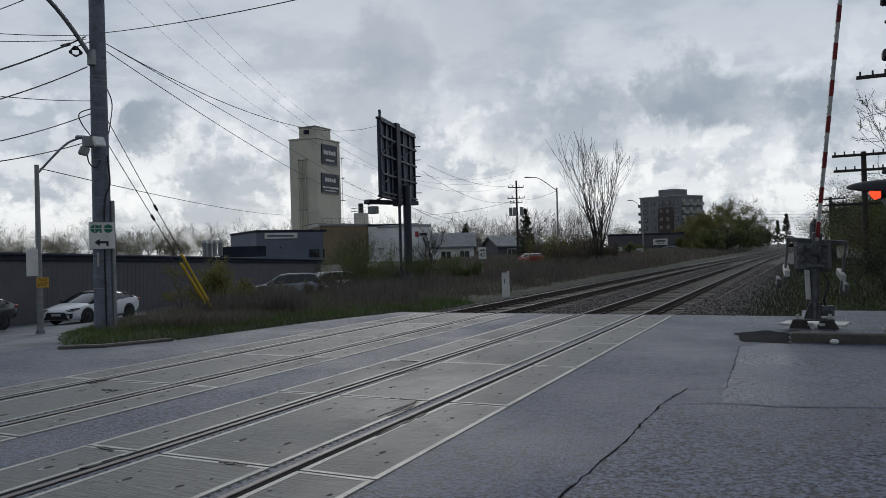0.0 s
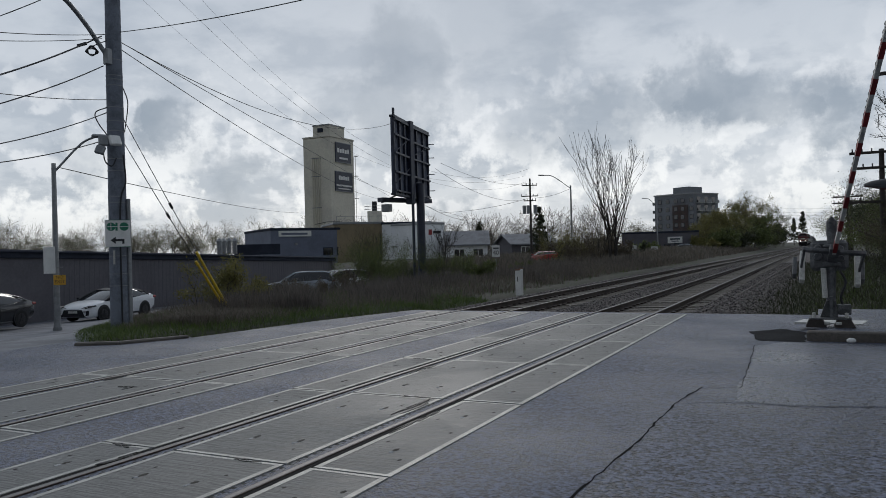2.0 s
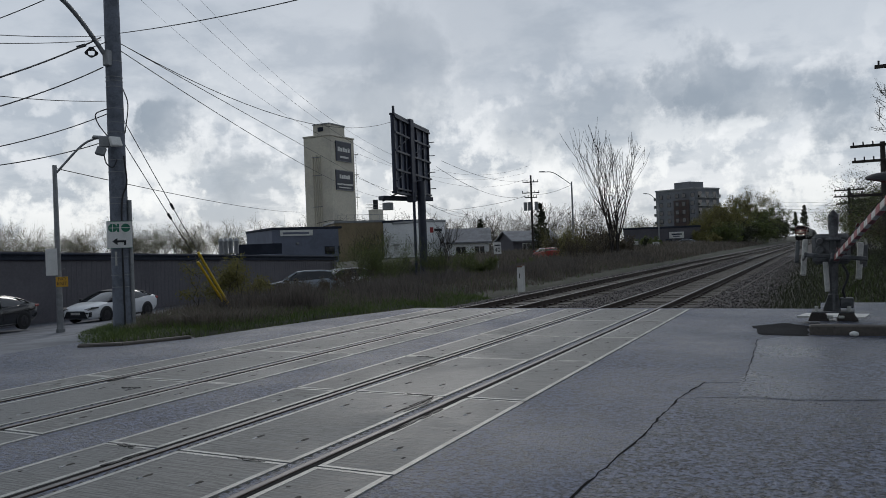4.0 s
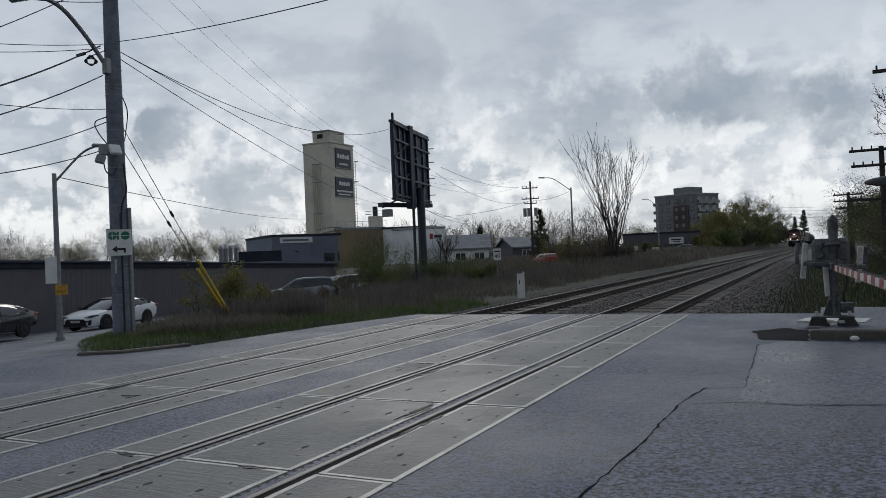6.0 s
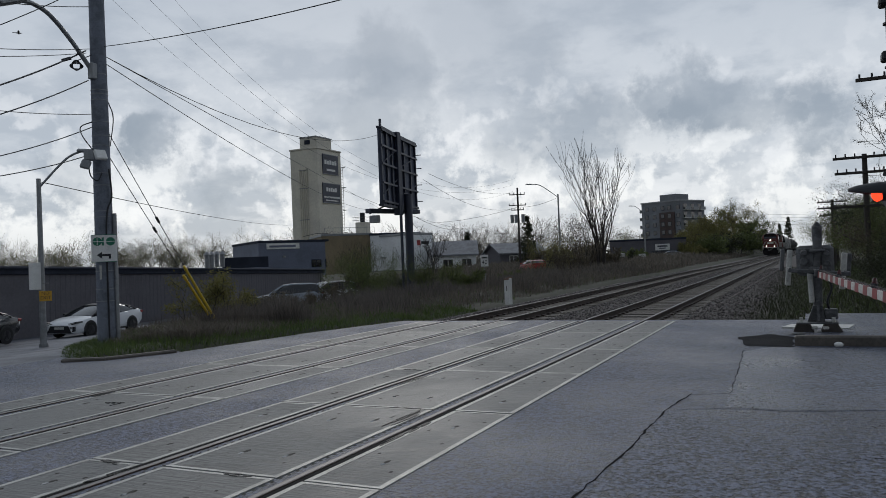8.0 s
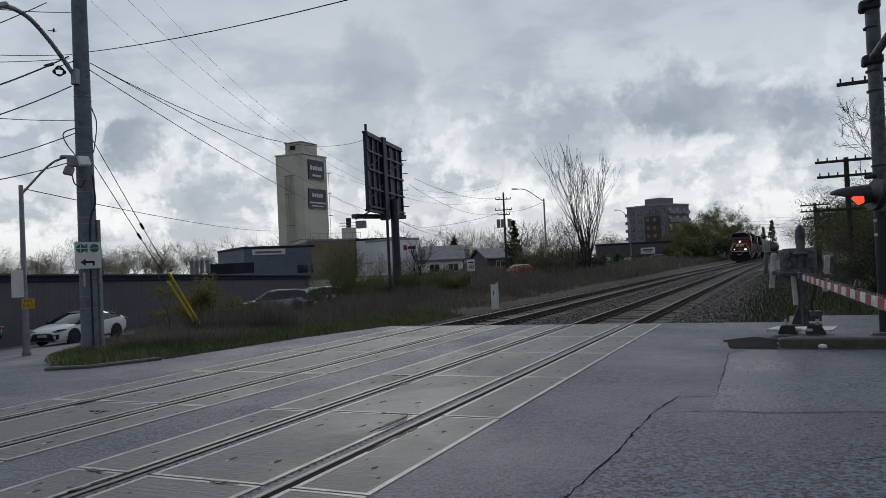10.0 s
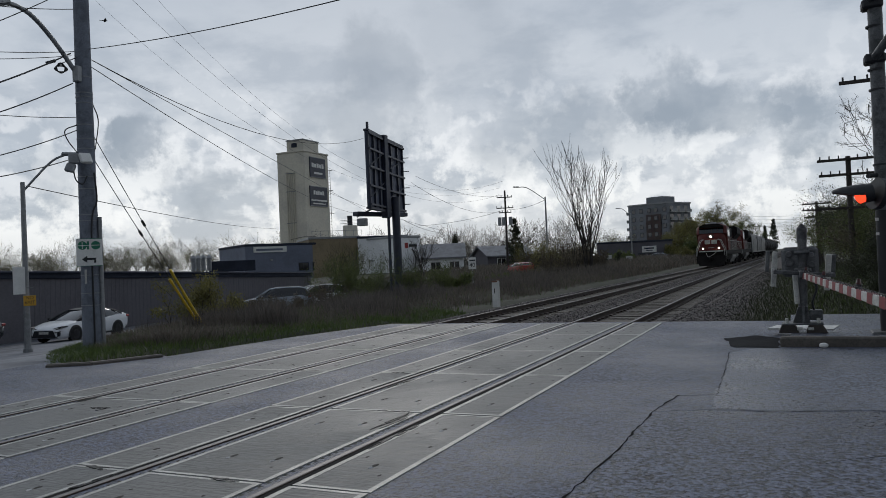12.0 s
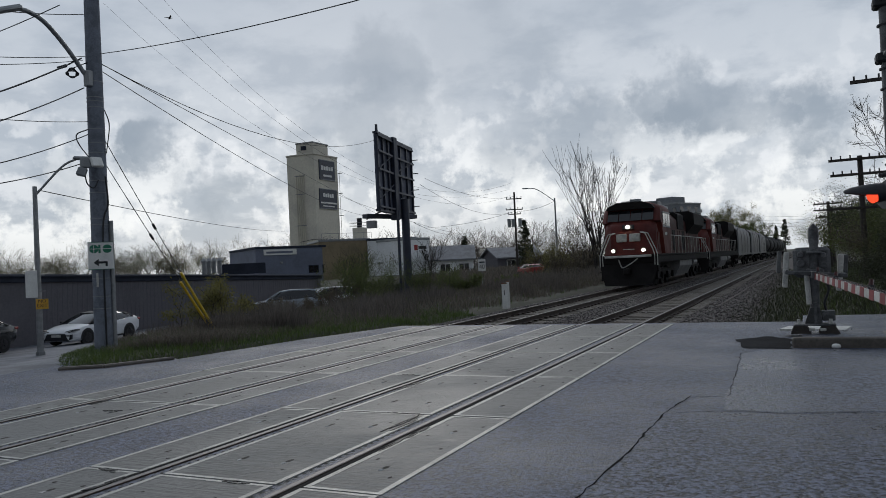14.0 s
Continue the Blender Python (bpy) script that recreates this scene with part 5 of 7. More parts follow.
def gate():
    t = thing("crossing_gate", Matrix.Translation(GATE), "grey railway crossing gate with a striped arm on a kerbed corner", "crossing gate")
    for x in (-.30, .16):
        part("footing", prism(bm_(), [(-.04, 0), (.30, 0), (.22, .14), (.02, .14)], "y", -.25, .25, Matrix.Translation((x - .06, 0, 0))), WOODDARK, t, "dark footing block")
    for x in (-.10, .08):
        part("shim", box(bm_(), (x, -.27, .05), (x + .10, -.2, .10), .01), WHITE_DIRTY, t, "pale shim")
    part("base_plate", box(bm_(), (-.34, -.26, .14), (.34, .26, .17), .01), GATE_GREY, t)
    for x in (-.26, .26):
        part("anchor_bolt", rod(bm_(), (x, -.2, .1), (x, -.2, .26), .03, n=8), WHITE_DIRTY, t)
    bm = prism(bm_(), [(-.16, .17), (.13, .17), (.10, .46), (-.06, .46)], "y", -.10, .10)
    part("pedestal", bm, GATE_GREY, t, "tapered cast pedestal")
    part("rib", prism(bm_(), [(.0, .17), (.045, .17), (.045, .55), (0, .55)], "y", -.22, .2), GATE_GREY, t)
    part("junction_box", box(bm_(), (.12, -.12, .22), (.34, .1, .40), .015), GATE_GREY, t)
    part("mast", rod(bm_(), (.02, 0, .45), (.06, 0, 1.66), .078, n=16), GATE_GREY, t, "galvanised mast", True)
    part("mast_top", rod(bm_(), (.055, 0, 1.62), (.065, 0, 1.89), .088, n=16), GATE_GREY, t, "dark mast top", True)
    part("cap", rod(bm_(), (.065, 0, 1.89), (.067, 0, 1.98), .092, .01, 16), BLACK, t, "pointed cap")
    part("sleeve", rod(bm_(), (-.07, -.10, .52), (-.09, -.10, 1.05), .045, n=10), WHITE_DIRTY, t, "peeling white sleeve", True)
    mech = part("mechanism_box", box(bm_(), (-.30, -.02, 1.00), (.32, .30, 1.55), .06), GATE_GREY, t, "rounded cast mechanism case")
    for x, z, r in ((-.17, 1.42, .06), (-.17, 1.26, .075), (.20, 1.40, .05), (.20, 1.22, .06), (-.05, 1.12, .05)):
        part("boss", rod(bm_(), (x, -.02, z), (x, -.09, z), r, r * .8, 12), GATE_GREY, mech, smooth=True)
    part("clamp", box(bm_(), (-.10, -.14, 1.08), (.20, .04, 1.16), .02), GATE_GREY, mech)
    part("clamp", box(bm_(), (-.08, -.13, 1.42), (.18, .04, 1.48), .02), GATE_GREY, mech)
    part("conduit", path(bm_(), curve_points([(.18, -.05, 1.0), (.26, -.08, .8), (.18, -.08, .55), (.2, -.04, .4)]), .022, 8), BLACK, t, "black cable")
    # moving arm, along local +y, turning about local x
    arm = part("gate_arm", box(bm_(), (-.03, .46, -.150), (.03, 9.6, -.050), .006), WHITE_DIRTY, t, "white boom with red stripes")
    me = mesh_of("stripe", prism(bm_(), [(0, -.153), (.28, -.153), (.26, -.047), (-.02, -.047)], "x", -.033, .033), STRIPE_RED)
    for i in range(15):
        s = new("stripe", me)
        s.parent, s.matrix_basis = arm, Matrix.Translation((0, .52 + i * .62, 0))
        tagged(s, "red stripe")
    part("crossbar", box(bm_(), (-.50, .40, -.10), (.50, .48, -.03), .01), GATE_GREY, arm, "steel crossbar")
    part("gusset", box(bm_(), (-.08, .2, -.14), (.08, .6, -.02), .01), GATE_GREY, arm)
    for s in (-1, 1):
        part("side_arm", box(bm_(), (s * .47 - .02, -.5, -.10), (s * .47 + .02, .48, -.02), .008), GATE_GREY, arm)
        part("counterweight", box(bm_(), (s * .47 - .045 - .02 * s, -.20, -.36), (s * .47 + .045 - .02 * s, -.08, .30), .012), WHITE_DIRTY, arm, "pale counterweight plate")
        part("counterweight", box(bm_(), (s * .56 - .035, -.46, -.10), (s * .56 + .035, -.30, .30), .012), GATE_GREY, arm, "grey counterweight plate")
    for y in (.72, 3.1, 6.0):
        l = part("arm_light", rod(bm_(), (0, y, -.05), (0, y, .0), .035, n=10), BLACK, arm, "small arm lamp")
        part("lens", rod(bm_(), (0, y - .01, .0), (0, y - .01, .06), .03, .018, 10), LENS_OFF, l, "red lens")
    pts = []
    for i in range(420):
        a = i * .9
        pts.append((.02 + .012 * math.cos(a), .7 + i * .019, -.035 + .014 * math.sin(a)))
    part("coiled_cable", path(bm_(), pts, .004, 4), WIRE, arm, "coiled black cable along the boom")
    return t, arm


def signal_mast():
    t = thing("crossing_signal", Matrix.Translation((1.46, 15.14, .12)), "tall grey cantilever mast with red crossing lights", "crossing signal")
    part("mast", rod(bm_(), (0, 0, 0), (.04, 0, 6.0), .125, .115, 20), GATE_GREY, t, "galvanised steel mast", True)
    part("sleeve", rod(bm_(), (0, 0, 0), (.01, 0, 2.1), .135, .132, 20), BLACK, t, "dark lower sleeve", True)
    part("base", box(bm_(), (-.28, -.28, -.02), (.28, .28, .05), .02), GATE_GREY, t)
    for z in (2.1, 2.62, 2.9, 4.2, 4.55, 5.3):
        part("band", rod(bm_(), (.01, 0, z), (.01, 0, z + .03), .132, n=20), BLACK, t)
    part("finial", rod(bm_(), (.04, 0, 6.0), (.04, 0, 6.45), .10, .02, 12), BLACK, t)
    for a, b, r in (((-.02, -.1, 4.75), (1.5, -3.2, 6.6), .07), ((-.05, -.1, 5.75), (1.4, -3.0, 7.4), .075), ((.35, -.6, 5.0), (.35, -.6, 5.9), .035)):
        part("cantilever", rod(bm_(), a, b, r, n=12), GATE_GREY, t, "tubular cantilever arm", True)
    for z in (4.75, 5.70):
        part("bracket", box(bm_(), (-.17, -.16, z - .08), (.16, .16, z + .08), .03), BLACK, t)
    for z in (1.95, 1.7):
        part("tag", box(bm_(), (-.14, -.16, z), (-.09, -.14, z + .05)), WHITE, t)
    # light unit
    part("light_arm", rod(bm_(), (0, 0, 2.75), (-.22, -.2, 2.72), .04, n=8), BLACK, t)
    h = Vector((-.41, -.55, 2.40))
    unit = part("light_unit", rod(bm_(), h + Vector((.22, .02, .02)), h + Vector((.08, 0, 0)), .15, .16, 18), BLACK, t, "black flashing light unit", True)
    # visor: open trough, longer above
    bm, rings = bm_(), []
    for x, r, cut in ((.10, .16, -.2), (-.12, .155, .0), (-.28, .14, .35), (-.38, .11, .7)):
        rings.append([h + Vector((x, r * math.cos(a), r * math.sin(a) - .06 * (.1 - x))) for a in [cut + (math.pi - 2 * cut) * i / 12 for i in range(13)]])
    for p, q in zip(rings, rings[1:]):
        for i in range(12):
            bm.faces.new([bm.verts.new(v) for v in (p[i], p[i + 1], q[i + 1], q[i])])
    bmesh.ops.remove_doubles(bm, verts=bm.verts, dist=.0001)
    bmesh.ops.solidify(bm, geom=bm.faces[:], thickness=.012)
    part("visor", bm, BLACK, unit, "long black visor")
    part("lens", rod(bm_(), h + Vector((.09, -.03, -.03)), h + Vector((.0, -.075, -.08)), .10, .09, 18), LAMP_RED, unit, "lit red lens")
    back = part("light_unit", rod(bm_(), h + Vector((.34, .1, -.02)), h + Vector((.26, .06, 0)), .27, n=20), BLACK, t, "round black backboard")
    return t


# ---- road vehicles ----
def car(name, m, paint, label, L=4.85, W=.92, H=1.44, suv=False, cat="car"):
    """Front towards local +y."""
    t = thing(name, m, label, cat)
    f = L / 2
    dark_top = name == "white_sedan"
    up = 0.0 if not suv else .14
    belt = .98 + up
    # stations along the car: y, half width, underside, top
    body = [(-f, .60, .52, .90), (-f + .06, .78, .40, 1.02), (-f + .30, .87, .30, 1.09), (-f + .85, W - .01, .23, 1.08), (-1.1, W, .20, 1.03), (-.2, W, .19, .98), (.7, W, .19, .975), (f - 1.25, W, .20, .95), (f - .75, W - .01, .20, .89), (f - .35, W - .05, .20, .80), (f - .12, .80, .21, .71), (f, .68, .28, .60)]
    rings = []
    for y, w, z0, z1 in body:
        z1 += up
        side = [(w * .88, z0), (w * .975, z0 + .10), (w * .985, z0 + .24), (w, (z0 + z1) / 2 + .05), (w * .985, z1 - .16), (w * .94, z1 - .06), (w * .80, z1 - .012), (w * .40, z1 + .012)]
        rings.append([(-a, y, z) for a, z in side] + [(a, y, z) for a, z in side[::-1]])
    b = part("body", loft(bm_(), rings), paint, t, smooth=True)
    if suv:
        gh = [(-f + .08, .74, belt + .02), (-f + .35, .68, H - .10), (-f + .8, .66, H - .01), (-.2, .66, H), (.35, .64, H - .07), (1.35, .74, belt - .02)]
    else:
        gh = [(-f + .55, .72, belt + .08), (-1.35, .62, H - .13), (-.85, .60, H - .03), (-.35, .59, H), (.25, .60, H - .06), (1.25, .74, belt - .02)]
    g = part("glasshouse", loft(bm_(), [[(-W + .07, y, belt - .08), (-(w + W - .07) / 2 - .03, y, (z + belt) / 2), (-w, y, z - .03), (-w * .8, y, z), (w * .8, y, z), (w, y, z - .03), ((w + W - .07) / 2 + .03, y, (z + belt) / 2), (W - .07, y, belt - .08)] for y, w, z in gh]), GLASS_DARK, t, "dark tinted glass", True)
    top = [(y, w, z) for y, w, z in gh if z > belt + .2]
    bm = bm_()
    loft(bm, [[(-w - .02, y, z - .06), (-w * .9, y, z + .018), (w * .9, y, z + .018), (w + .02, y, z - .06)] for y, w, z in top])
    part("roof", bm, BLACK if dark_top else paint, t, smooth=True)
    for s in (-1, 1):
        for e, q in ((gh[0], gh[1]), (gh[-1], gh[-2])):
            bm = path(bm_(), [(s * (W - .10), e[0], e[2] - .02), (s * ((q[1] + W - .07) / 2 + .01), (e[0] + q[0]) / 2, (e[2] + q[2]) / 2), (s * q[1], q[0], q[2] - .02)], .032, 6)
            part("pillar", bm, BLACK if dark_top else paint, t)
        bm = path(bm_(), [(s * (W - .07), -.30, belt - .04), (s * (.60 + W - .07) / 2 + s * .03, -.32, (H + belt) / 2), (s * .60, -.34, H - .04)], .030, 6)
        part("pillar", bm, BLACK, t)
        part("side_skirt", box(bm_(), (s * (W - .03) - .03, -1.0, .19), (s * (W - .03) + .03, 1.1, .27), .015), BLACK if dark_top else paint, t)
        part("door_handle", box(bm_(), (s * (W + .004) - .012, -.62, belt - .20), (s * (W + .004) + .012, -.42, belt - .17), .006), paint, t)
    me = mesh_of("wheel", rod(bm_(), (-.11, 0, 0), (.11, 0, 0), .335, n=22), TYRE, True)
    bm = bm_()
    rod(bm, (-.115, 0, 0), (.115, 0, 0), .22, n=18)
    for i in range(5):
        a = i * math.pi * .4
        box(bm, (-.13, -.025, 0), (.13, .025, .21), 0, Matrix.Rotation(a, 4, "X"))
    me2 = mesh_of("rim", bm, RIM)
    me3 = mesh_of("arch", rod(bm_(), (-.02, 0, 0), (.02, 0, 0), .40, n=22), BLACK)
    for s in (-1, 1):
        for y in (f - .95, -f + 1.0):
            w = new("wheel", me)
            w.parent, w.matrix_basis = t, Matrix.Translation((s * (W - .09), y, .335))
            r = new("rim", me2)
            r.parent = w
            r = new("wheel_arch", me3)
            r.parent, r.matrix_basis = t, Matrix.Translation((s * (W - .012), y, .36))
        lamp = prism(bm_(), [(s * .42, .66 + up), (s * .86, .76 + up), (s * .885, .70 + up), (s * .60, .60 + up)], "y", f - .50, f - .055)
        part("headlight", lamp, BLACK, t, "dark slanted headlight")
        part("lens", prism(bm_(), [(s * .50, .652 + up), (s * .80, .715 + up), (s * .80, .69 + up), (s * .55, .632 + up)], "y", f - .2, f - .045), WHITE, t, "clear lamp element")
        part("tail_light", box(bm_(), (s * .68 - .17, -f + .0, .86 + up), (s * .68 + .17, -f + .22, .97 + up), .03), RED_SIGN, t, "red tail light")
        part("mirror", box(bm_(), (s * (W + .08) - .09, .88, belt - .03), (s * (W + .08) + .09, 1.0, belt + .10), .03), BLACK if dark_top else paint, t)
        part("door_line", box(bm_(), (s * (W + .001) - .004, -.33, .36), (s * (W + .001) + .004, -.318, belt - .12)), BLACK, t)
        part("side_intake", prism(bm_(), [(s * .56, .50), (s * .80, .54), (s * .78, .32), (s * .66, .30)], "y", f - .3, f - .03), BLACK, t, "dark front corner intake")
    part("grille", prism(bm_(), [(-.50, .57), (.50, .57), (.66, .26), (-.66, .26)], "y", f - .3, f + .012), BLACK, t, "wide black grille")
    part("grille_bar", box(bm_(), (-.50, f + .0, .56), (.50, f + .022, .59), .008), STEELGREY, t)
    part("plate", box(bm_(), (-.26, f + .0, .42), (.26, f + .02, .53), .004), WHITE_DIRTY, t, "blank pale plate")
    return t


# ---- the train ----
def bogie(t, y, z=.0, wb=1.8, n=3, mater=LOCO_DARK):
    for s in (-1, 1):
        b = part("bogie_frame", box(bm_(), (s * 1.02 - .1, y - wb - .4, .55), (s * 1.02 + .1, y + wb + .4, .95), .05), mater, t)
        for i in range(n):
            yy = y + (i - (n - 1) / 2) * (2 * wb / (n - 1))
            part("axle_box", box(bm_(), (s * 1.15 - .08, yy - .2, .36), (s * 1.15 + .08, yy + .2, .75), .03), mater, b)
            part("wheel", rod(bm_(), (s * .70, yy, .52), (s * .84, yy, .52), .52, n=20), mater, b, smooth=True)


def locomotive(name, label):
    """Nose at y = 0, the rest behind it along +y; rail top at z = 0."""
    t = thing(name, Matrix(), label, "locomotive", "train")
    part("frame", box(bm_(), (-1.52, .25, 1.28), (1.52, 22.0, 1.66), .03), LOCO_DARK, t, "black underframe")
    part("sill_stripe", box(bm_(), (-1.20, .02, 1.60), (1.20, .26, 1.72), .02), WHITE_DIRTY, t, "white edge of the front platform")
    part("walkway", box(bm_(), (-1.56, .26, 1.66), (1.56, 22.0, 1.74), .01), LOCO_DARK, t)
    # nose
    rings = []
    for z, f, w, c in ((1.74, .42, 1.38, .50), (2.9, .60, 1.36, .46), (3.32, .78, 1.32, .46), (3.50, 1.00, 1.24, .40)):
        rings.append([(-w, 2.6, z), (-w, f + c, z), (-w + c * .9, f, z), (w - c * .9, f, z), (w, f + c, z), (w, 2.6, z)])
    nose = part("nose", loft(bm_(), rings), LOCO_RED, t, "red short hood", True)
    # cab
    rings = []
    for z, f, w in ((1.74, 2.3, 1.55), (3.42, 1.55, 1.55), (3.52, 1.20, 1.55), (4.22, 1.55, 1.50), (4.46, 1.72, 1.22), (4.62, 2.0, .75)):
        c = .22
        rings.append([(-w, 4.6, z), (-w, f + c, z), (-w + c, f, z), (w - c, f, z), (w, f + c, z), (w, 4.6, z)])
    cab = part("cab", loft(bm_(), rings), LOCO_RED, t, "red wide cab", True)
    # roof edge takes the near-black: shade on the red cab top put into colour
    part("roof_visor", prism(bm_(), [(-1.30, 4.20), (1.30, 4.20), (1.15, 4.40), (.70, 4.58), (-.70, 4.58), (-1.15, 4.40)], "y", 1.22, 2.3), LOCO_DARK, cab, "overhanging roof edge with shade put into its colour")
    for a, b in ((-1.22, -.64), (-.60, -.02), (.02, .60), (.64, 1.22)):
        bm = bm_()
        vs = [bm.verts.new(p) for p in ((a, 1.16, 3.58), (b, 1.16, 3.58), (b, 1.45, 4.14), (a, 1.45, 4.14), (a, 1.26, 3.56), (b, 1.26, 3.56), (b, 1.56, 4.12), (a, 1.56, 4.12))]
        for q in ((0, 1, 2, 3), (4, 7, 6, 5), (0, 4, 5, 1), (1, 5, 6, 2), (2, 6, 7, 3), (3, 7, 4, 0)):
            bm.faces.new([vs[i] for i in q])
        part("windscreen", bm, GLASS_DARK, cab, "dark windscreen pane")
    for s in (-1, 1):
        for y0, y1 in ((2.1, 2.75), (2.9, 3.6), (3.7, 4.3)):
            part("side_window", box(bm_(), (s * 1.545 - .03, y0, 3.25), (s * 1.545 + .03, y1, 3.95), .02), GLASS_DARK, cab, "cab side window")
            part("window_frame", box(box(bm_(), (s * 1.56 - .03, y0 - .05, 3.18), (s * 1.56 + .03, y1 + .05, 3.25)), (s * 1.56 - .03, y0 - .05, 3.95), (s * 1.56 + .03, y1 + .05, 4.02)), STEELGREY, cab)
        part("number_board", box(bm_(), (s * .55 - .30, 1.24, 4.28), (s * .55 + .30, 1.36, 4.44), .01), BLACK, cab, "dark number board")
        bm = bm_()
        for i in range(4):
            box(bm, (s * .55 - .2 + i * .11, 1.225, 4.31), (s * .55 - .13 + i * .11, 1.24, 4.41))
        part("number_bars", bm, WHITE_DIRTY, cab, "plain pale bars")
        d = part("ditch_light", rod(bm_(), (s * .79, .34, 1.98), (s * .79, .6, 1.98), .12, n=14), BLACK, t, "lit ditch light")
        part("lens", rod(bm_(), (s * .79, .30, 1.98), (s * .79, .34, 1.98), .08, n=14), LAMP_WARM, d, "glowing lens")
        # handrails round the front corner and along the walkway
        bm = bm_()
        for k in (0, .14):
            path(bm, [(s * (1.50 - k), .25, 1.15), (s * (1.50 - k), .25, 1.75), (s * (1.42 - k), .30, 2.0), (s * (1.05 - k), .36, 2.85), (s * (.72 - k * .5), .42, 2.92)], .028, 6)
        part("front_handrail", bm, WHITE_DIRTY, t, "white front handrail")
        hr = part("handrail", path(bm_(), [(s * 1.50, 4.7, 2.78), (s * 1.50, 21.6, 2.78)], .022, 6), WHITE_DIRTY, t, "pale walkway handrail")
        me = mesh_of("stanchion", rod(bm_(), (0, 0, 1.74), (0, 0, 2.78), .020, n=6), WHITE_DIRTY)
        for i in range(13):
            o = new("stanchion", me)
            o.parent, o.matrix_basis = hr, Matrix.Translation((s * 1.50, 4.9 + i * 1.38, 0))
        st = part("steps", box(bm_(), (s * 1.42 - .12, .30, .45), (s * 1.42 + .12, .95, .50)), LOCO_DARK, t, "corner steps")
        for z in (.85, 1.2):
            part("tread", box(bm_(), (s * 1.42 - .12, .30, z), (s * 1.42 + .12, .95, z + .05)), LOCO_DARK, st)
        part("side_panel", box(bm_(), (s * 1.44 - .03, .30, .40), (s * 1.44 + .03, 1.0, 1.62), .02), LOCO_DARK, st)
        part("air_tank", rod(bm_(), (s * 1.25, 14.3, 1.1), (s * 1.25, 16.2, 1.1), .22, n=12), LOCO_GREY, t, smooth=True)
        part("sand_door", box(bm_(), (s * 1.37 - .03, 1.3, 2.0), (s * 1.37 + .03, 1.9, 2.9), .02), LOCO_RED, nose)
        part("number_bars", box(bm_(), (s * 1.56 - .01, 2.6, 2.75), (s * 1.56 + .01, 3.3, 2.92)), WHITE_DIRTY, cab, "plain pale bars")
    hd = part("headlight", box(bm_(), (-.30, .50, 3.10), (.30, .80, 3.34), .03), BLACK, nose, "headlight housing")
    part("lens", rod(bm_(), (0, .44, 3.22), (0, .52, 3.22), .09, n=16), LAMP_WARM, nose, "glowing headlight lens")
    # emblem: plain pale shapes
    bm = bm_()
    for p, q in (((-.62, 2.44), (-.08, 2.86)), ((.06, 2.44), (.62, 2.86))):
        box(bm, (p[0], .40, p[1]), (q[0], .62, q[1]), .03)
    part("emblem", bm, WHITE_DIRTY, nose, "pale plain emblem")
    part("nose_door_line", box(bm_(), (-.30, .43, 2.02), (.30, .46, 2.06)), WHITE_DIRTY, nose)
    # plow, coupler
    bm = bm_()
    loft(bm, [[(-1.45, .5, 1.28), (1.45, .5, 1.28), (1.45, .26, 1.28), (-1.45, .26, 1.28)], [(-1.42, .5, .75), (1.42, .5, .75), (1.42, .10, .75), (-1.42, .10, .75)], [(-1.25, .6, .14), (1.25, .6, .14), (1.20, -.10, .14), (-1.20, -.10, .14)]])
    plow = part("plow", bm, LOCO_DARK, t, "black snow plow")
    part("coupler", box(bm_(), (-.16, -.55, .72), (.16, .3, 1.05), .06), LOCO_DARK, t, "knuckle coupler")
    part("pilot", box(bm_(), (-1.5, .28, .95), (1.5, .5, 1.62), .03), LOCO_DARK, t)
    part("hose", path(bm_(), curve_points([(-.5, .2, 1.5), (-.3, .05, 1.1), (.1, .02, 1.25), (.5, .2, 1.55)]), .03, 6), WHITE_DIRTY, t, "pale hose")
    # long hood
    hood = [(-.95, 1.74), (.95, 1.74), (.95, 3.85), (.62, 4.22), (-.62, 4.22), (-.95, 3.85)]
    # the hood is a darker red than the nose and cab
    hood_ob = part("long_hood", prism(bm_(), hood, "y", 4.6, 21.4), LOCO_MAROON, t, "red long hood")
    for i in range(12):
        for s in (-1, 1):
            part("hood_door", box(bm_(), (s * .96 - .02, 5.0 + i * 1.0, 1.95), (s * .96 + .02, 5.85 + i * 1.0, 3.2), .01), LOCO_MAROON if i % 4 else LOCO_DARK, hood_ob)
    part("roof_unit", box(bm_(), (-.75, 5.0, 4.22), (.85, 6.3, 4.82), .05), LOCO_GREY, hood_ob, "pale grey roof unit")
    part("roof_unit", box(bm_(), (-.75, 6.6, 4.20), (.85, 8.6, 4.66), .05), LOCO_GREY, hood_ob, "grey exhaust housing")
    part("dynamic_brake", prism(bm_(), [(-1.02, 3.3), (1.02, 3.3), (1.02, 4.25), (.8, 4.4), (-.8, 4.4), (-1.02, 4.25)], "y", 11.0, 13.5), LOCO_DARK, hood_ob, "dark grilled housing")
    part("radiator", prism(bm_(), [(-1.0, 3.1), (1.0, 3.1), (1.52, 3.7), (1.52, 4.45), (1.2, 4.62), (-1.2, 4.62), (-1.52, 4.45), (-1.52, 3.7)], "y", 15.0, 20.6), LOCO_DARK, hood_ob, "flared dark radiator housing")
    part("air_horn", box(bm_(), (-.12, 1.9, 4.62), (.45, 2.3, 4.78), .03), STEELGREY, cab)
    part("antenna", box(bm_(), (-.7, 2.4, 4.60), (-.2, 3.2, 4.72), .02), WHITE_DIRTY, cab)
    ft = [(-1.42, .95), (-1.10, .36), (1.10, .36), (1.42, .95), (1.42, 1.30), (-1.42, 1.30)]
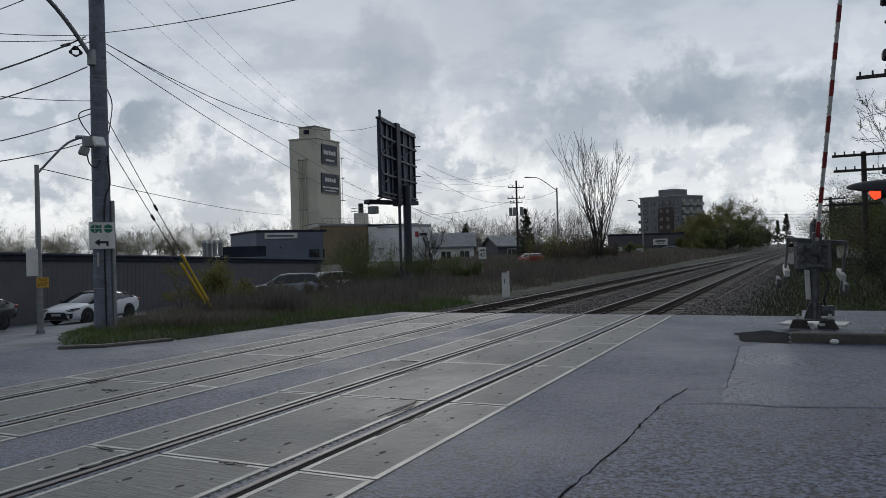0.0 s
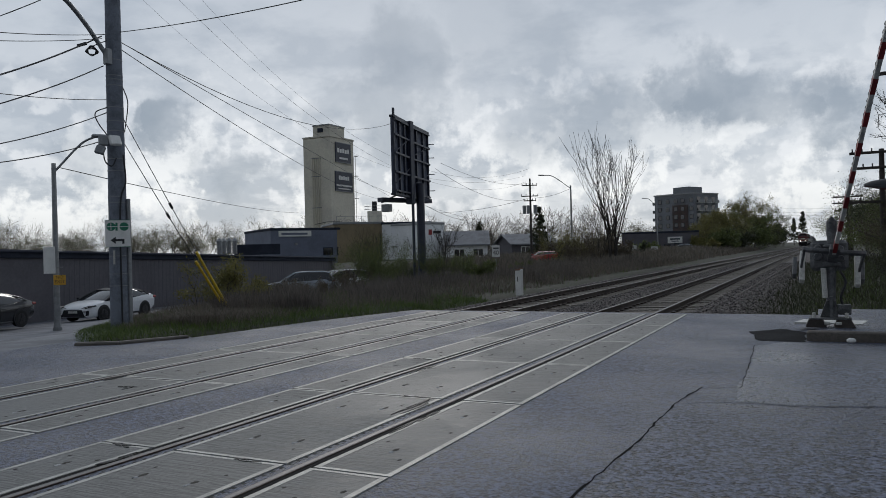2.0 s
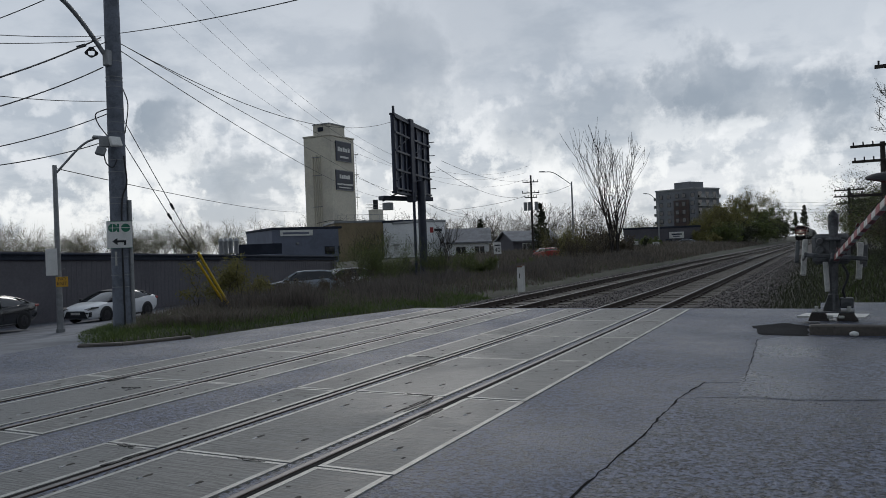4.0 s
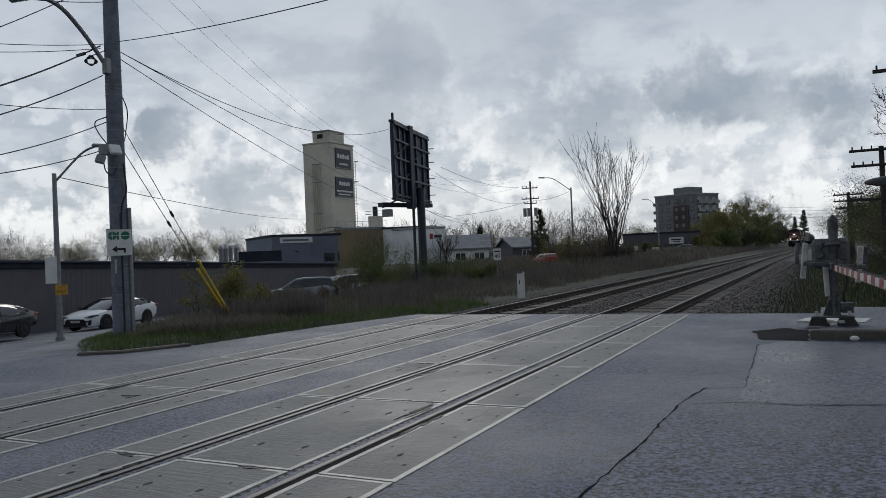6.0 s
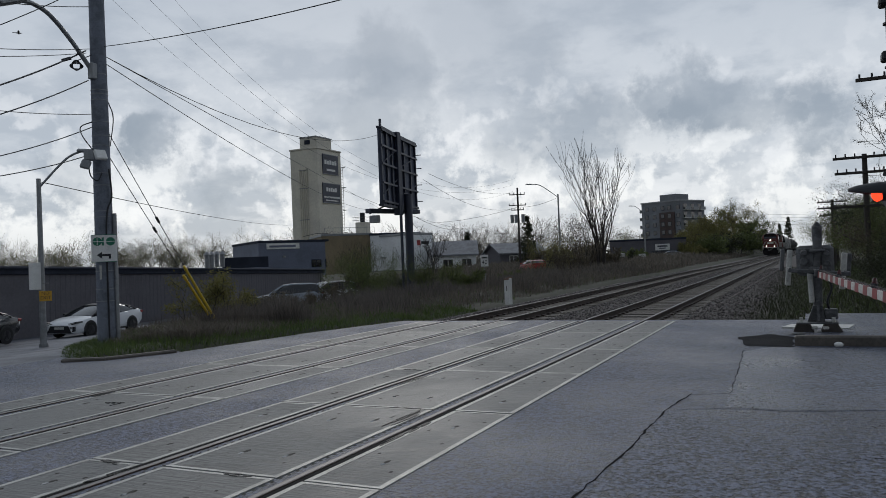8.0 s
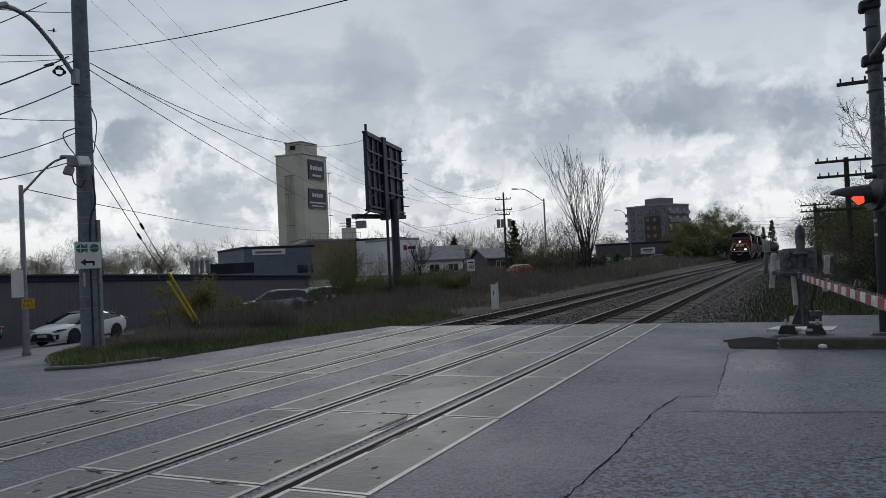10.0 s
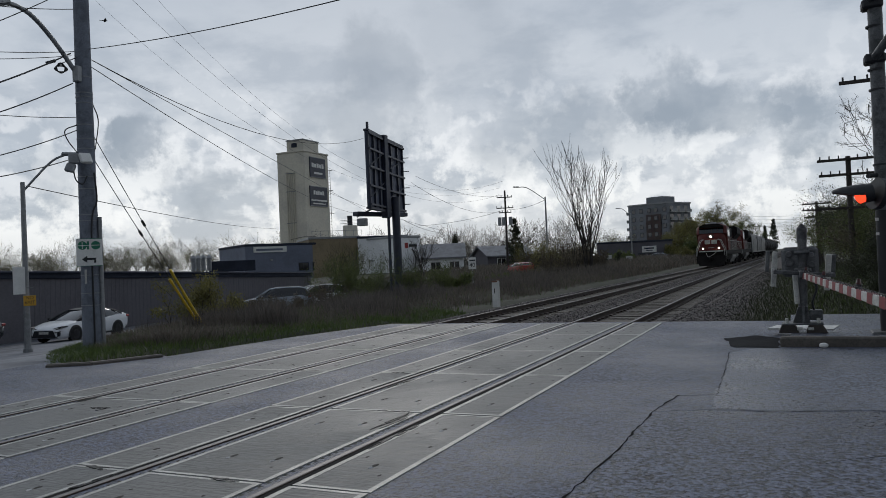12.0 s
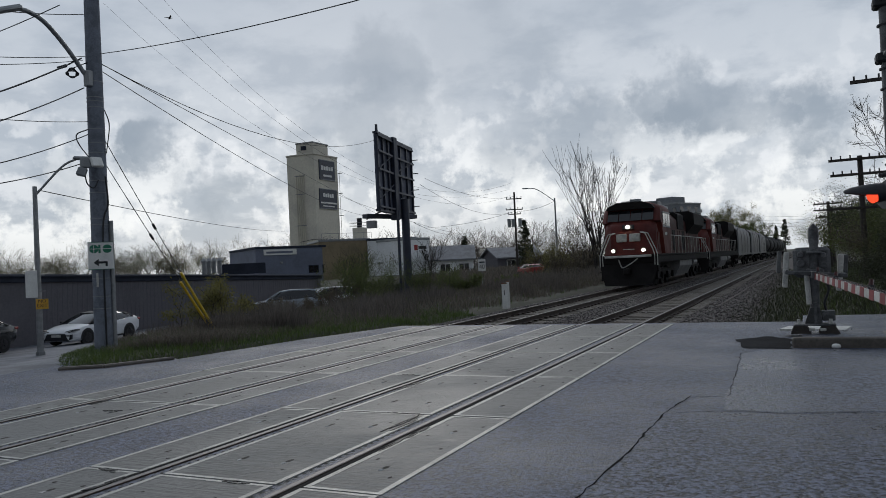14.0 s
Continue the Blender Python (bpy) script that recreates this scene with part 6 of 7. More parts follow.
    part("fuel_tank", prism(bm_(), ft, "y", 8.3, 13.6), LOCO_GREY, t, "pale grey fuel tank")
    bogie(t, 5.2)
    bogie(t, 17.6)
    return t


def hopper(label):
    t = thing("hopper_wagon", Matrix(), label, "freight wagon", "train")
    L = 17.6
    prof = lambda w: [(-w, 1.45), (-w * 1.04, 2.2), (-w * 1.04, 3.2), (-w * .95, 3.95), (-w * .62, 4.40), (w * .62, 4.40), (w * .95, 3.95), (w * 1.04, 3.2), (w * 1.04, 2.2), (w, 1.45)]
    body = part("body", prism(bm_(), prof(1.5), "y", 1.2, L - 1.2), HOPPER, t, "rounded pale grey body", True)
    for i in range(3):
        y = 1.2 + (L - 2.4) * (i + 1) / 4
        part("body_seam", prism(bm_(), prof(1.515), "y", y - .07, y + .07), LOCO_DARK, body)
        part("discharge_hopper", prism(bm_(), [(-1.3, 1.45), (-.4, .6), (.4, .6), (1.3, 1.45)], "y", y - 1.4, y + 1.4), HOPPER, t)
    part("end_slope", prism(bm_(), prof(1.40), "y", .75, 1.2), LOCO_DARK, t, "dark end sheet")
    part("side_sill", box(box(bm_(), (-1.58, .3, 1.22), (-1.46, L - .3, 1.45)), (1.46, .3, 1.22), (1.58, L - .3, 1.45)), HOPPER, t)
    rb = part("running_board", box(bm_(), (-.5, .5, 4.50), (.5, L - .5, 4.56)), STEELGREY, t, "roof walkway")
    part("hatch", box(bm_(), (-.3, 1.6, 4.40), (.3, L - 1.6, 4.5), .02), HOPPER, t)
    part("end_frame", box(bm_(), (-1.5, .25, .95), (1.5, .5, 1.3)), LOCO_DARK, t)
    part("end_frame", box(bm_(), (-1.5, L - .5, .95), (1.5, L - .25, 1.3)), LOCO_DARK, t)
    for s in (-1, 1):
        lad = bm_()
        for k in (0, .45):
            rod(lad, (s * 1.55, .5 + k, 1.3), (s * 1.55, .5 + k, 4.4), .025, n=5)
        for k in range(8):
            rod(lad, (s * 1.55, .5, 1.5 + k * .38), (s * 1.55, .95, 1.5 + k * .38), .018, n=5)
        part("ladder", lad, STEELGREY, t)
    bogie(t, 2.4, wb=.88, n=2)
    bogie(t, L - 2.4, wb=.88, n=2)
    return t


def tanker(label):
    t = thing("tank_wagon", Matrix(), label, "freight wagon", "train")
    L = 17.0
    bm = bm_()
    rings = []
    for y, r in ((.9, .3), (1.0, .85), (1.25, 1.25), (1.7, 1.48), (L - 1.7, 1.48), (L - 1.25, 1.25), (L - 1.0, .85), (L - .9, .3)):
        rings.append([(r * math.cos(a), y, 2.65 + r * math.sin(a)) for a in [i * math.pi / 12 for i in range(24)]])
    tank = part("tank", loft(bm, rings), LOCO_DARK, t, "black tank barrel", True)
    for y in (4.0, 8.5, 13.0):
        part("tank_band", rod(bm_(), (0, y - .06, 2.65), (0, y + .06, 2.65), 1.5, n=24), LOCO_GREY, tank)
    part("dome", rod(bm_(), (0, L / 2, 4.05), (0, L / 2, 4.5), .6, n=16), LOCO_DARK, tank)
    part("sill", box(bm_(), (-.6, .2, .95), (.6, L - .2, 1.25), .02), LOCO_DARK, t)
    part("platform", box(bm_(), (-1.2, L / 2 - 1.5, 4.08), (1.2, L / 2 + 1.5, 4.14)), STEELGREY, t)
    bogie(t, 2.2, wb=.88, n=2)
    bogie(t, L - 2.2, wb=.88, n=2)
    return t


def plane():
    t = thing("bird", Matrix(), "dark bird gliding with wings spread below the clouds", "bird")
    bm = bm_()
    rings = []
    for y, r in ((-.22, .008), (-.15, .03), (0, .045), (.14, .035), (.24, .015), (.28, .02)):
        rings.append([(r * math.cos(a), y, r * math.sin(a)) for a in [i * math.pi / 4 for i in range(8)]])
    part("body", loft(bm, rings), BLACK, t, smooth=True)
    for s in (-1, 1):
        bm = prism(bm_(), [(0, -.06), (s * .25, -.10), (s * .55, -.01), (s * .25, .04), (0, .06)], "z", -.01, .01, Matrix.Rotation(-s * .10, 4, "Y"))
        part("wing", bm, BLACK, t, "dark spread wing")
    part("tail", prism(bm_(), [(-.02, .2), (.02, .2), (.06, .36), (-.06, .36)], "z", -.008, .008), BLACK, t)
    return t


the_gate, the_arm = gate()
signal_mast()


def heading(deg):
    return Matrix.Rotation(radians(deg), 4, "Z")


car("white_sedan", Matrix.Translation((-31.3, 26.2, float(road_z(-31.3)) - .012)) @ heading(190), CAR_WHITE, "white sedan with a black roof parked by the warehouse")
car("dark_sedan", Matrix.Translation((*(-30.53, 19.07), -1.02)) @ heading(195), CAR_DARK, "dark sedan parked in the shade of the warehouse")
car("grey_van", Matrix.Translation((-33.76, 44.68, -1.3)) @ heading(128), CAR_BLUE, "grey-blue minivan parked behind weeds", 4.9, .95, 1.75, True, "van")
car("white_van", Matrix.Translation((-33.78, 49.59, -1.33)) @ heading(150), CAR_WHITE, "pale sport utility vehicle parked behind weeds", 4.7, .95, 1.75, True, "car")
car("red_car", Matrix.Translation((-27.5, 80.43, -0.15)) @ heading(38), CAR_RED, "red car parked far behind shrubs", 4.6, .92, 1.5, True)
car("silver_car", Matrix.Translation((-22.52, 143.24, 0.3)) @ heading(85), CAR_BLUE, "silver car parked beside the low shop", 4.6, .92, 1.5)
train = [locomotive("locomotive", "red freight locomotive with lit headlights leading a train")]
second = copy_thing(train[0], Matrix())
tagged(second, "second red freight locomotive behind the leader")
for o in second.children_recursive:
    if o.data.materials[0] == LAMP_WARM:
        o.data = o.data.copy()
        o.data.materials[0] = GLASS_DARK
        tagged(o, "unlit lens")
train.append(second)
train.append(hopper("pale grey covered hopper wagon behind the locomotives"))
for _ in range(2):
    train.append(copy_thing(train[2], Matrix()))
train.append(tanker("black tank wagon in the freight train"))
for _ in range(6):
    train.append(copy_thing(train[5], Matrix()))
OFFSET = [0, 22.6] + [45.3 + 18.0 * i for i in range(3)] + [45.3 + 54 + 17.5 * i for i in range(7)]
bird = plane()


def nose_y(t):
    """Where the leading nose stands at t seconds."""
    return 40.2 + 22.3 * (14 - t)


def motions():
    for ob, off in zip(train, OFFSET):
        rows = []
        for i in range(29):
            t = i * .5
            y = nose_y(t) + off
            a, b = FAR_X + bend(y + 3, FAR_X), FAR_X + bend(y + 15, FAR_X)
            rows.append((t, pose(a - (b - a) * .25, y, .004, 0, 0, -math.degrees(math.atan((b - a) / 12)))))
        walk(ob, rows)
    # the gate arm drops, then settles
    d = Vector((.084, -1, 0)).normalized()
    u = Vector((.10, .0084, 1)).normalized()
    basis = Matrix((d.cross(u), d, u)).transposed().to_4x4()
    rows = []
    for t, a in ((0, 82), (.5, 68), (1.0, 54.5), (1.5, 44), (2.0, 36.3), (2.5, 28.3), (3.0, 21), (3.2, 18.4), (4.2, 7), (4.8, 2.6), (5.3, .9), (5.6, .1), (6.2, -.3), (8, -.3), (14, -.3)):
        rows.append((t, Matrix.Translation((.03, 0, 1.27 - GATE[2])) @ basis @ pose(0, 0, 0, a)))
    walk(the_arm, rows)
    a, b, c = Vector((-49.15, 34.41, 18.41)), Vector((-43.97, 40.83, 20.55)), Vector((-41.95, 42.90, 21.17))
    turn = pose(0, 0, 0, 0, 0, 142)
    start = a - (b - a) * 1.5
    walk(bird, [(0, Matrix.Translation(start) @ turn), (7.5, Matrix.Translation(a) @ turn), (10, Matrix.Translation(a.lerp(b, .5)) @ turn), (12.5, Matrix.Translation(b) @ turn), (14, Matrix.Translation(c) @ turn)])


# ---- plants ----
def tubes(segs, n=5):
    """Tapered tubes for (a, b, ra, rb) segments, as arrays."""
    A = np.array([s[0] for s in segs], dtype=float)
    B = np.array([s[1] for s in segs], dtype=float)
    ra, rb = np.array([s[2] for s in segs]), np.array([s[3] for s in segs])
    d = B - A
    d /= np.linalg.norm(d, axis=1)[:, None] + 1e-9
    ref = np.where(np.abs(d[:, 2:3]) > .9, np.array([[1., 0, 0]]), np.array([[0, 0, 1.]]))
    u = np.cross(d, ref)
    u /= np.linalg.norm(u, axis=1)[:, None] + 1e-9
    v = np.cross(d, u)
    an = np.arange(n) * 2 * np.pi / n
    ring = u[:, None] * np.cos(an)[None, :, None] + v[:, None] * np.sin(an)[None, :, None]
    V = np.concatenate([A[:, None] + ring * ra[:, None, None], B[:, None] + ring * rb[:, None, None]], 1)
    i = np.arange(n)
    f = np.stack([i, (i + 1) % n, n + (i + 1) % n, n + i], -1)
    F = f[None] + 2 * n * np.arange(len(segs))[:, None, None]
    return V.reshape(-1, 3), F.reshape(-1, 4)


def branching(rnd, start, direction, length, radius, levels, spread=.55, kids=(3, 5), up=.25, tips=None, segs=None, bend_=.18, rmin=.008):
    """Grows a limb with its side limbs; fills segs and tips."""
    p, d = np.array(start, dtype=float), np.array(direction, dtype=float)
    k = 4 if levels > 1 else 3
    r = radius
    for i in range(k):
        d = d + rnd.normal(0, bend_, 3) + np.array((0, 0, up * .35))
        d /= np.linalg.norm(d)
        q = p + d * length / k
        r2 = max(radius * (1 - .72 * (i + 1) / k), rmin)
        segs.append((p, q, r, r2))
        if levels > 0 and i > 0:
            for _ in range(rnd.integers(kids[0], kids[1] + 1) if i == k - 1 else max(1, kids[0] - 1)):
                s = rnd.normal(0, 1, 3)
                s -= s.dot(d) * d
                s /= np.linalg.norm(s) + 1e-9
                nd = d * (1 - spread * .5) + s * spread + np.array((0, 0, up * .4))
                branching(rnd, q, nd / np.linalg.norm(nd), length * rnd.uniform(.48, .72), r2 * .75, levels - 1, spread, kids, up, tips, segs, bend_, rmin)
        elif levels == 0:
            tips.append((q, d.copy()))
        p, r = q, r2
    return


def leaves(rnd, pts, n, size, scatter):
    """Small folded leaf quads round the given points."""
    pts = np.asarray(pts)
    c = pts[rnd.integers(0, len(pts), n)] + rnd.normal(0, scatter, (n, 3))
    a = rnd.normal(0, 1, (n, 3))
    a /= np.linalg.norm(a, axis=1)[:, None]
    b = np.cross(a, rnd.normal(0, 1, (n, 3)))
    b /= np.linalg.norm(b, axis=1)[:, None] + 1e-9
    s = size * rnd.uniform(.5, 1.4, (n, 1))
    V = np.stack([c - a * s, c + b * s * .5, c + a * s, c - b * s * .5], 1)
    return V.reshape(-1, 3), np.arange(4 * n).reshape(n, 4)


def tree_arrays(seed, h, r, levels=3, stems=1, spread=.55, kids=(2, 4), up=.3, trunk=.35, lean=.1, rmin=.011, wob=.18):
    rnd = np.random.default_rng(seed)
    segs, tips = [], []
    for s in range(stems):
        d = np.array((rnd.normal(0, lean), rnd.normal(0, lean), 1.0))
        off = np.array((rnd.normal(0, .25) if stems > 1 else 0, rnd.normal(0, .25) if stems > 1 else 0, -.2))
        top = off + d * h * trunk
        segs.append((off, top, r, r * .8))
        for _ in range(rnd.integers(3, 5)):
            nd = d + rnd.normal(0, spread * .7, 3)
            nd[2] = abs(nd[2]) + .2
            branching(rnd, top - d * h * trunk * rnd.uniform(0, .35), nd / np.linalg.norm(nd), h * (1 - trunk) * rnd.uniform(.55, .8), r * .62, levels - 1, spread, kids, up, tips, segs, wob, rmin)
    T = np.array([t[0] for t in tips])
    k = h / max(T[:, 2].max(), .1)
    segs = [(a * k, b * k, q * k, w * k) for a, b, q, w in segs]
    return segs, T * k


def tree(name, x, y, h, r, seed, label, leafm=None, nleaf=0, size=.06, scatter=.25, bark=BARK, z=None, group="", **kw):
    z = float(ground_z(x, y)) if z is None else z
    t = thing(name, Matrix.Translation((x, y, z)), label, "tree" if name.endswith("tree") else "shrub", group)
    segs, tips = tree_arrays(seed, h, r, **kw)
    V, F = tubes(segs)
    ob = raw("trunk" if name.endswith("tree") else "stems", V, F, bark)
    ob.parent = t
    if nleaf:
        V, F = leaves(np.random.default_rng(seed + 1), tips, nleaf, size, scatter)
        ob = raw("crown" if name.endswith("tree") else "foliage", V, F, leafm)
        ob.parent = t
    return t


def belt(name, items, label, leafm, bark, nleaf, size, scatter, levels=3):
    """Far woods: many trees in one object, with the leaves under it."""
    Vs, Fs, Lv, Lf, nv, nl = [], [], [], [], 0, 0
    pool = [tree_arrays(900 + k, 1.0, .016, levels=levels, spread=.6, kids=(2, 4), up=.25, trunk=.28, rmin=.0016) for k in range(6)]
    rnd = np.random.default_rng(len(items))
    for i, (x, y, h) in enumerate(items):
        segs, tips = pool[i % 6]
        V, F = tubes(segs, 4)
        a = rnd.uniform(0, 6.3)
        R = np.array([[math.cos(a), -math.sin(a), 0], [math.sin(a), math.cos(a), 0], [0, 0, 1]])
        S = np.array((h * rnd.uniform(.8, 1.25), h * rnd.uniform(.8, 1.25), h))
        o = np.array((x, y, -1.0))
        Vs.append((V @ R.T) * S + o)
        Fs.append(F + nv)
        nv += len(V)
        if nleaf:
            V, F = leaves(rnd, (tips @ R.T) * S + o, nleaf, size, scatter)
            Lv.append(V)
            Lf.append(F + nl)
            nl += len(V)
    ob = raw(name, np.concatenate(Vs), np.concatenate(Fs), bark)
    tagged(ob, label, "trees", kind="stuff")
    if nleaf:
        lv = raw("foliage", np.concatenate(Lv), np.concatenate(Lf), leafm)
        lv.parent = ob
        tagged(lv, kind="stuff")


def scrub(name, cx, cy, w, d, h, n, size, seed, leafm, label, z=None):
    """A shrub: stems and a ragged cloud of small leaves."""
    rnd = np.random.default_rng(seed)
    z = float(ground_z(cx, cy)) if z is None else z
    t = thing(name, Matrix.Translation((cx, cy, z)), label, "shrub", "line-side shrubs")
    segs, tips = [], []
    for _ in range(max(6, int(w * 5))):
        p = np.array((rnd.uniform(-w, w) * .45, rnd.uniform(-d, d) * .45, -.1))
        nd = np.array((rnd.normal(0, .35), rnd.normal(0, .35), 1.0))
        branching(rnd, p, nd / np.linalg.norm(nd), h * rnd.uniform(.45, .95), .02, 1, .6, (2, 3), .2, tips, segs)
    V, F = tubes(segs, 4)
    ob = raw("stems", V, F, BARK)
    ob.parent = t
    V, F = leaves(rnd, [q[0] for q in tips], n, size, .085 * h)
    V[:, 2] = np.abs(V[:, 2])
    ob = raw("foliage", V, F, leafm)
    ob.parent = t
    return t


def blades(name, xs, ys, hs, material, label, seed, width=.012, lean=.35):
    rnd = np.random.default_rng(seed)
    n = len(xs)
    zs = ground_z(xs, ys) - .02
    a = rnd.uniform(0, 6.3, n)
    wx, wy = np.cos(a) * width, np.sin(a) * width
    lx, ly = rnd.normal(0, lean, n) * hs, rnd.normal(0, lean, n) * hs
    p = np.stack([xs, ys, zs], -1)
    w = np.stack([wx, wy, np.zeros(n)], -1)
    mid = np.stack([lx * .35, ly * .35, hs * .6], -1)
    tip = np.stack([lx, ly, hs], -1)
    V = np.stack([p - w, p + w, p + mid + w * .7, p + mid - w * .7, p + tip], 1).reshape(-1, 3)
    k = 5 * np.arange(n)[:, None]
    F = np.concatenate([k + np.array([[0, 1, 2]]), k + np.array([[0, 2, 3]]), k + np.array([[3, 2, 4]])], 0)
    ob = raw(name, V, F, material)
    return tagged(ob, label, "grass", kind="stuff")


def meadow():
    rnd = np.random.default_rng(11)
    # green strip round the big pole
    n = 110000
    x, y = rnd.uniform(-24, -10.4, n), rnd.uniform(10, 26, n)
    s = inside(x, y, MOUND)
    edge = np.exp(-np.clip(s, 0, 9) / 1.3)
    k = (s > -.02) & (rnd.random(n) < .10 + .9 * edge)
    x, y, s = x[k], y[k], s[k]
    blades("grass", x, y, rnd.uniform(.06, .24, len(x)) * np.clip(.45 + s, .4, 1), GRASS, "lush green spring grass round the pole", 12, .009, .6)
    # dry brown weeds farther back
    n = 150000
    x, y = rnd.uniform(-34, -10.9, n), 13 + 75 * rnd.random(n) ** 1.7
    s = inside(x, y, MOUND)
    k = (s > .9) & ((x < -12.2) | (rnd.random(n) < .35))
    x, y = x[k], y[k]
    hh = rnd.uniform(.10, .34, len(x)) * (1 + .4 * np.sin(x * 1.1) * np.sin(y * .8)) * (1 + .5 * sm(30, 60, y))
    blades("dry_weeds", x, y, hh, DRY, "dry brown and olive weeds beside the line", 13, .011, .55)
    # clumps of dead stalks and brush standing above the weeds
    n = 60000
    x, y = rnd.uniform(-24, -11.4, n), 17 + 62 * rnd.random(n) ** 1.5
    lump = np.sin(x * .9 + 1.7 * np.sin(y * .31)) * np.sin(y * .62 + 1.3 * np.sin(x * .5)) + .5 * np.sin(x * 2.3) * np.sin(y * 1.9)
    k = (inside(x, y, MOUND) > 1.2) & (lump > .15) & ((x < -12.6) | (rnd.random(n) < .2))
    x, y, lump = x[k], y[k], lump[k]
    blades("dead_stalks", x, y, rnd.uniform(.25, .75, len(x)) * np.clip(.5 + lump, .5, 1.3), BRUSH, "grey-brown dead stalks and brush in clumps", 18, .010, .30)
    n = 5000
    x, y = rnd.uniform(-32, -11, n), 20 + 70 * rnd.random(n) ** 1.6
    k = inside(x, y, MOUND) > .6
    blades("green_weeds", x[k], y[k], rnd.uniform(.10, .35, k.sum()), GRASS, "patchy green weeds beside the line", 14, .018)
    n = 26000
    x, y = rnd.uniform(-42, -12.5, n), rnd.uniform(62, 190, n)
    blades("far_weeds", x, y, rnd.uniform(.3, .9, n), DRY, "tall dry weeds along the distant line", 17, .05, .5)
    # bank beyond the gate
    n = 15000
    x, y = rnd.uniform(-.8, 9, n), 19.4 + 40 * rnd.random(n) ** 1.7
    k = rnd.random(n) < sm(-2.2, .5, x) * .9 + .1
    x, y = x[k], y[k]
    blades("bank_grass", x, y, rnd.uniform(.06, .22, len(x)) * (.5 + .5 * sm(-1.5, 1.0, x)), GRASS, "green grass on the bank behind the gate", 15, .014)
    n = 26000
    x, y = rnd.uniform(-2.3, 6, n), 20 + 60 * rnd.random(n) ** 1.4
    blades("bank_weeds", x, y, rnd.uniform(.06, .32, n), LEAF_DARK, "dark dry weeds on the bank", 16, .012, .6)


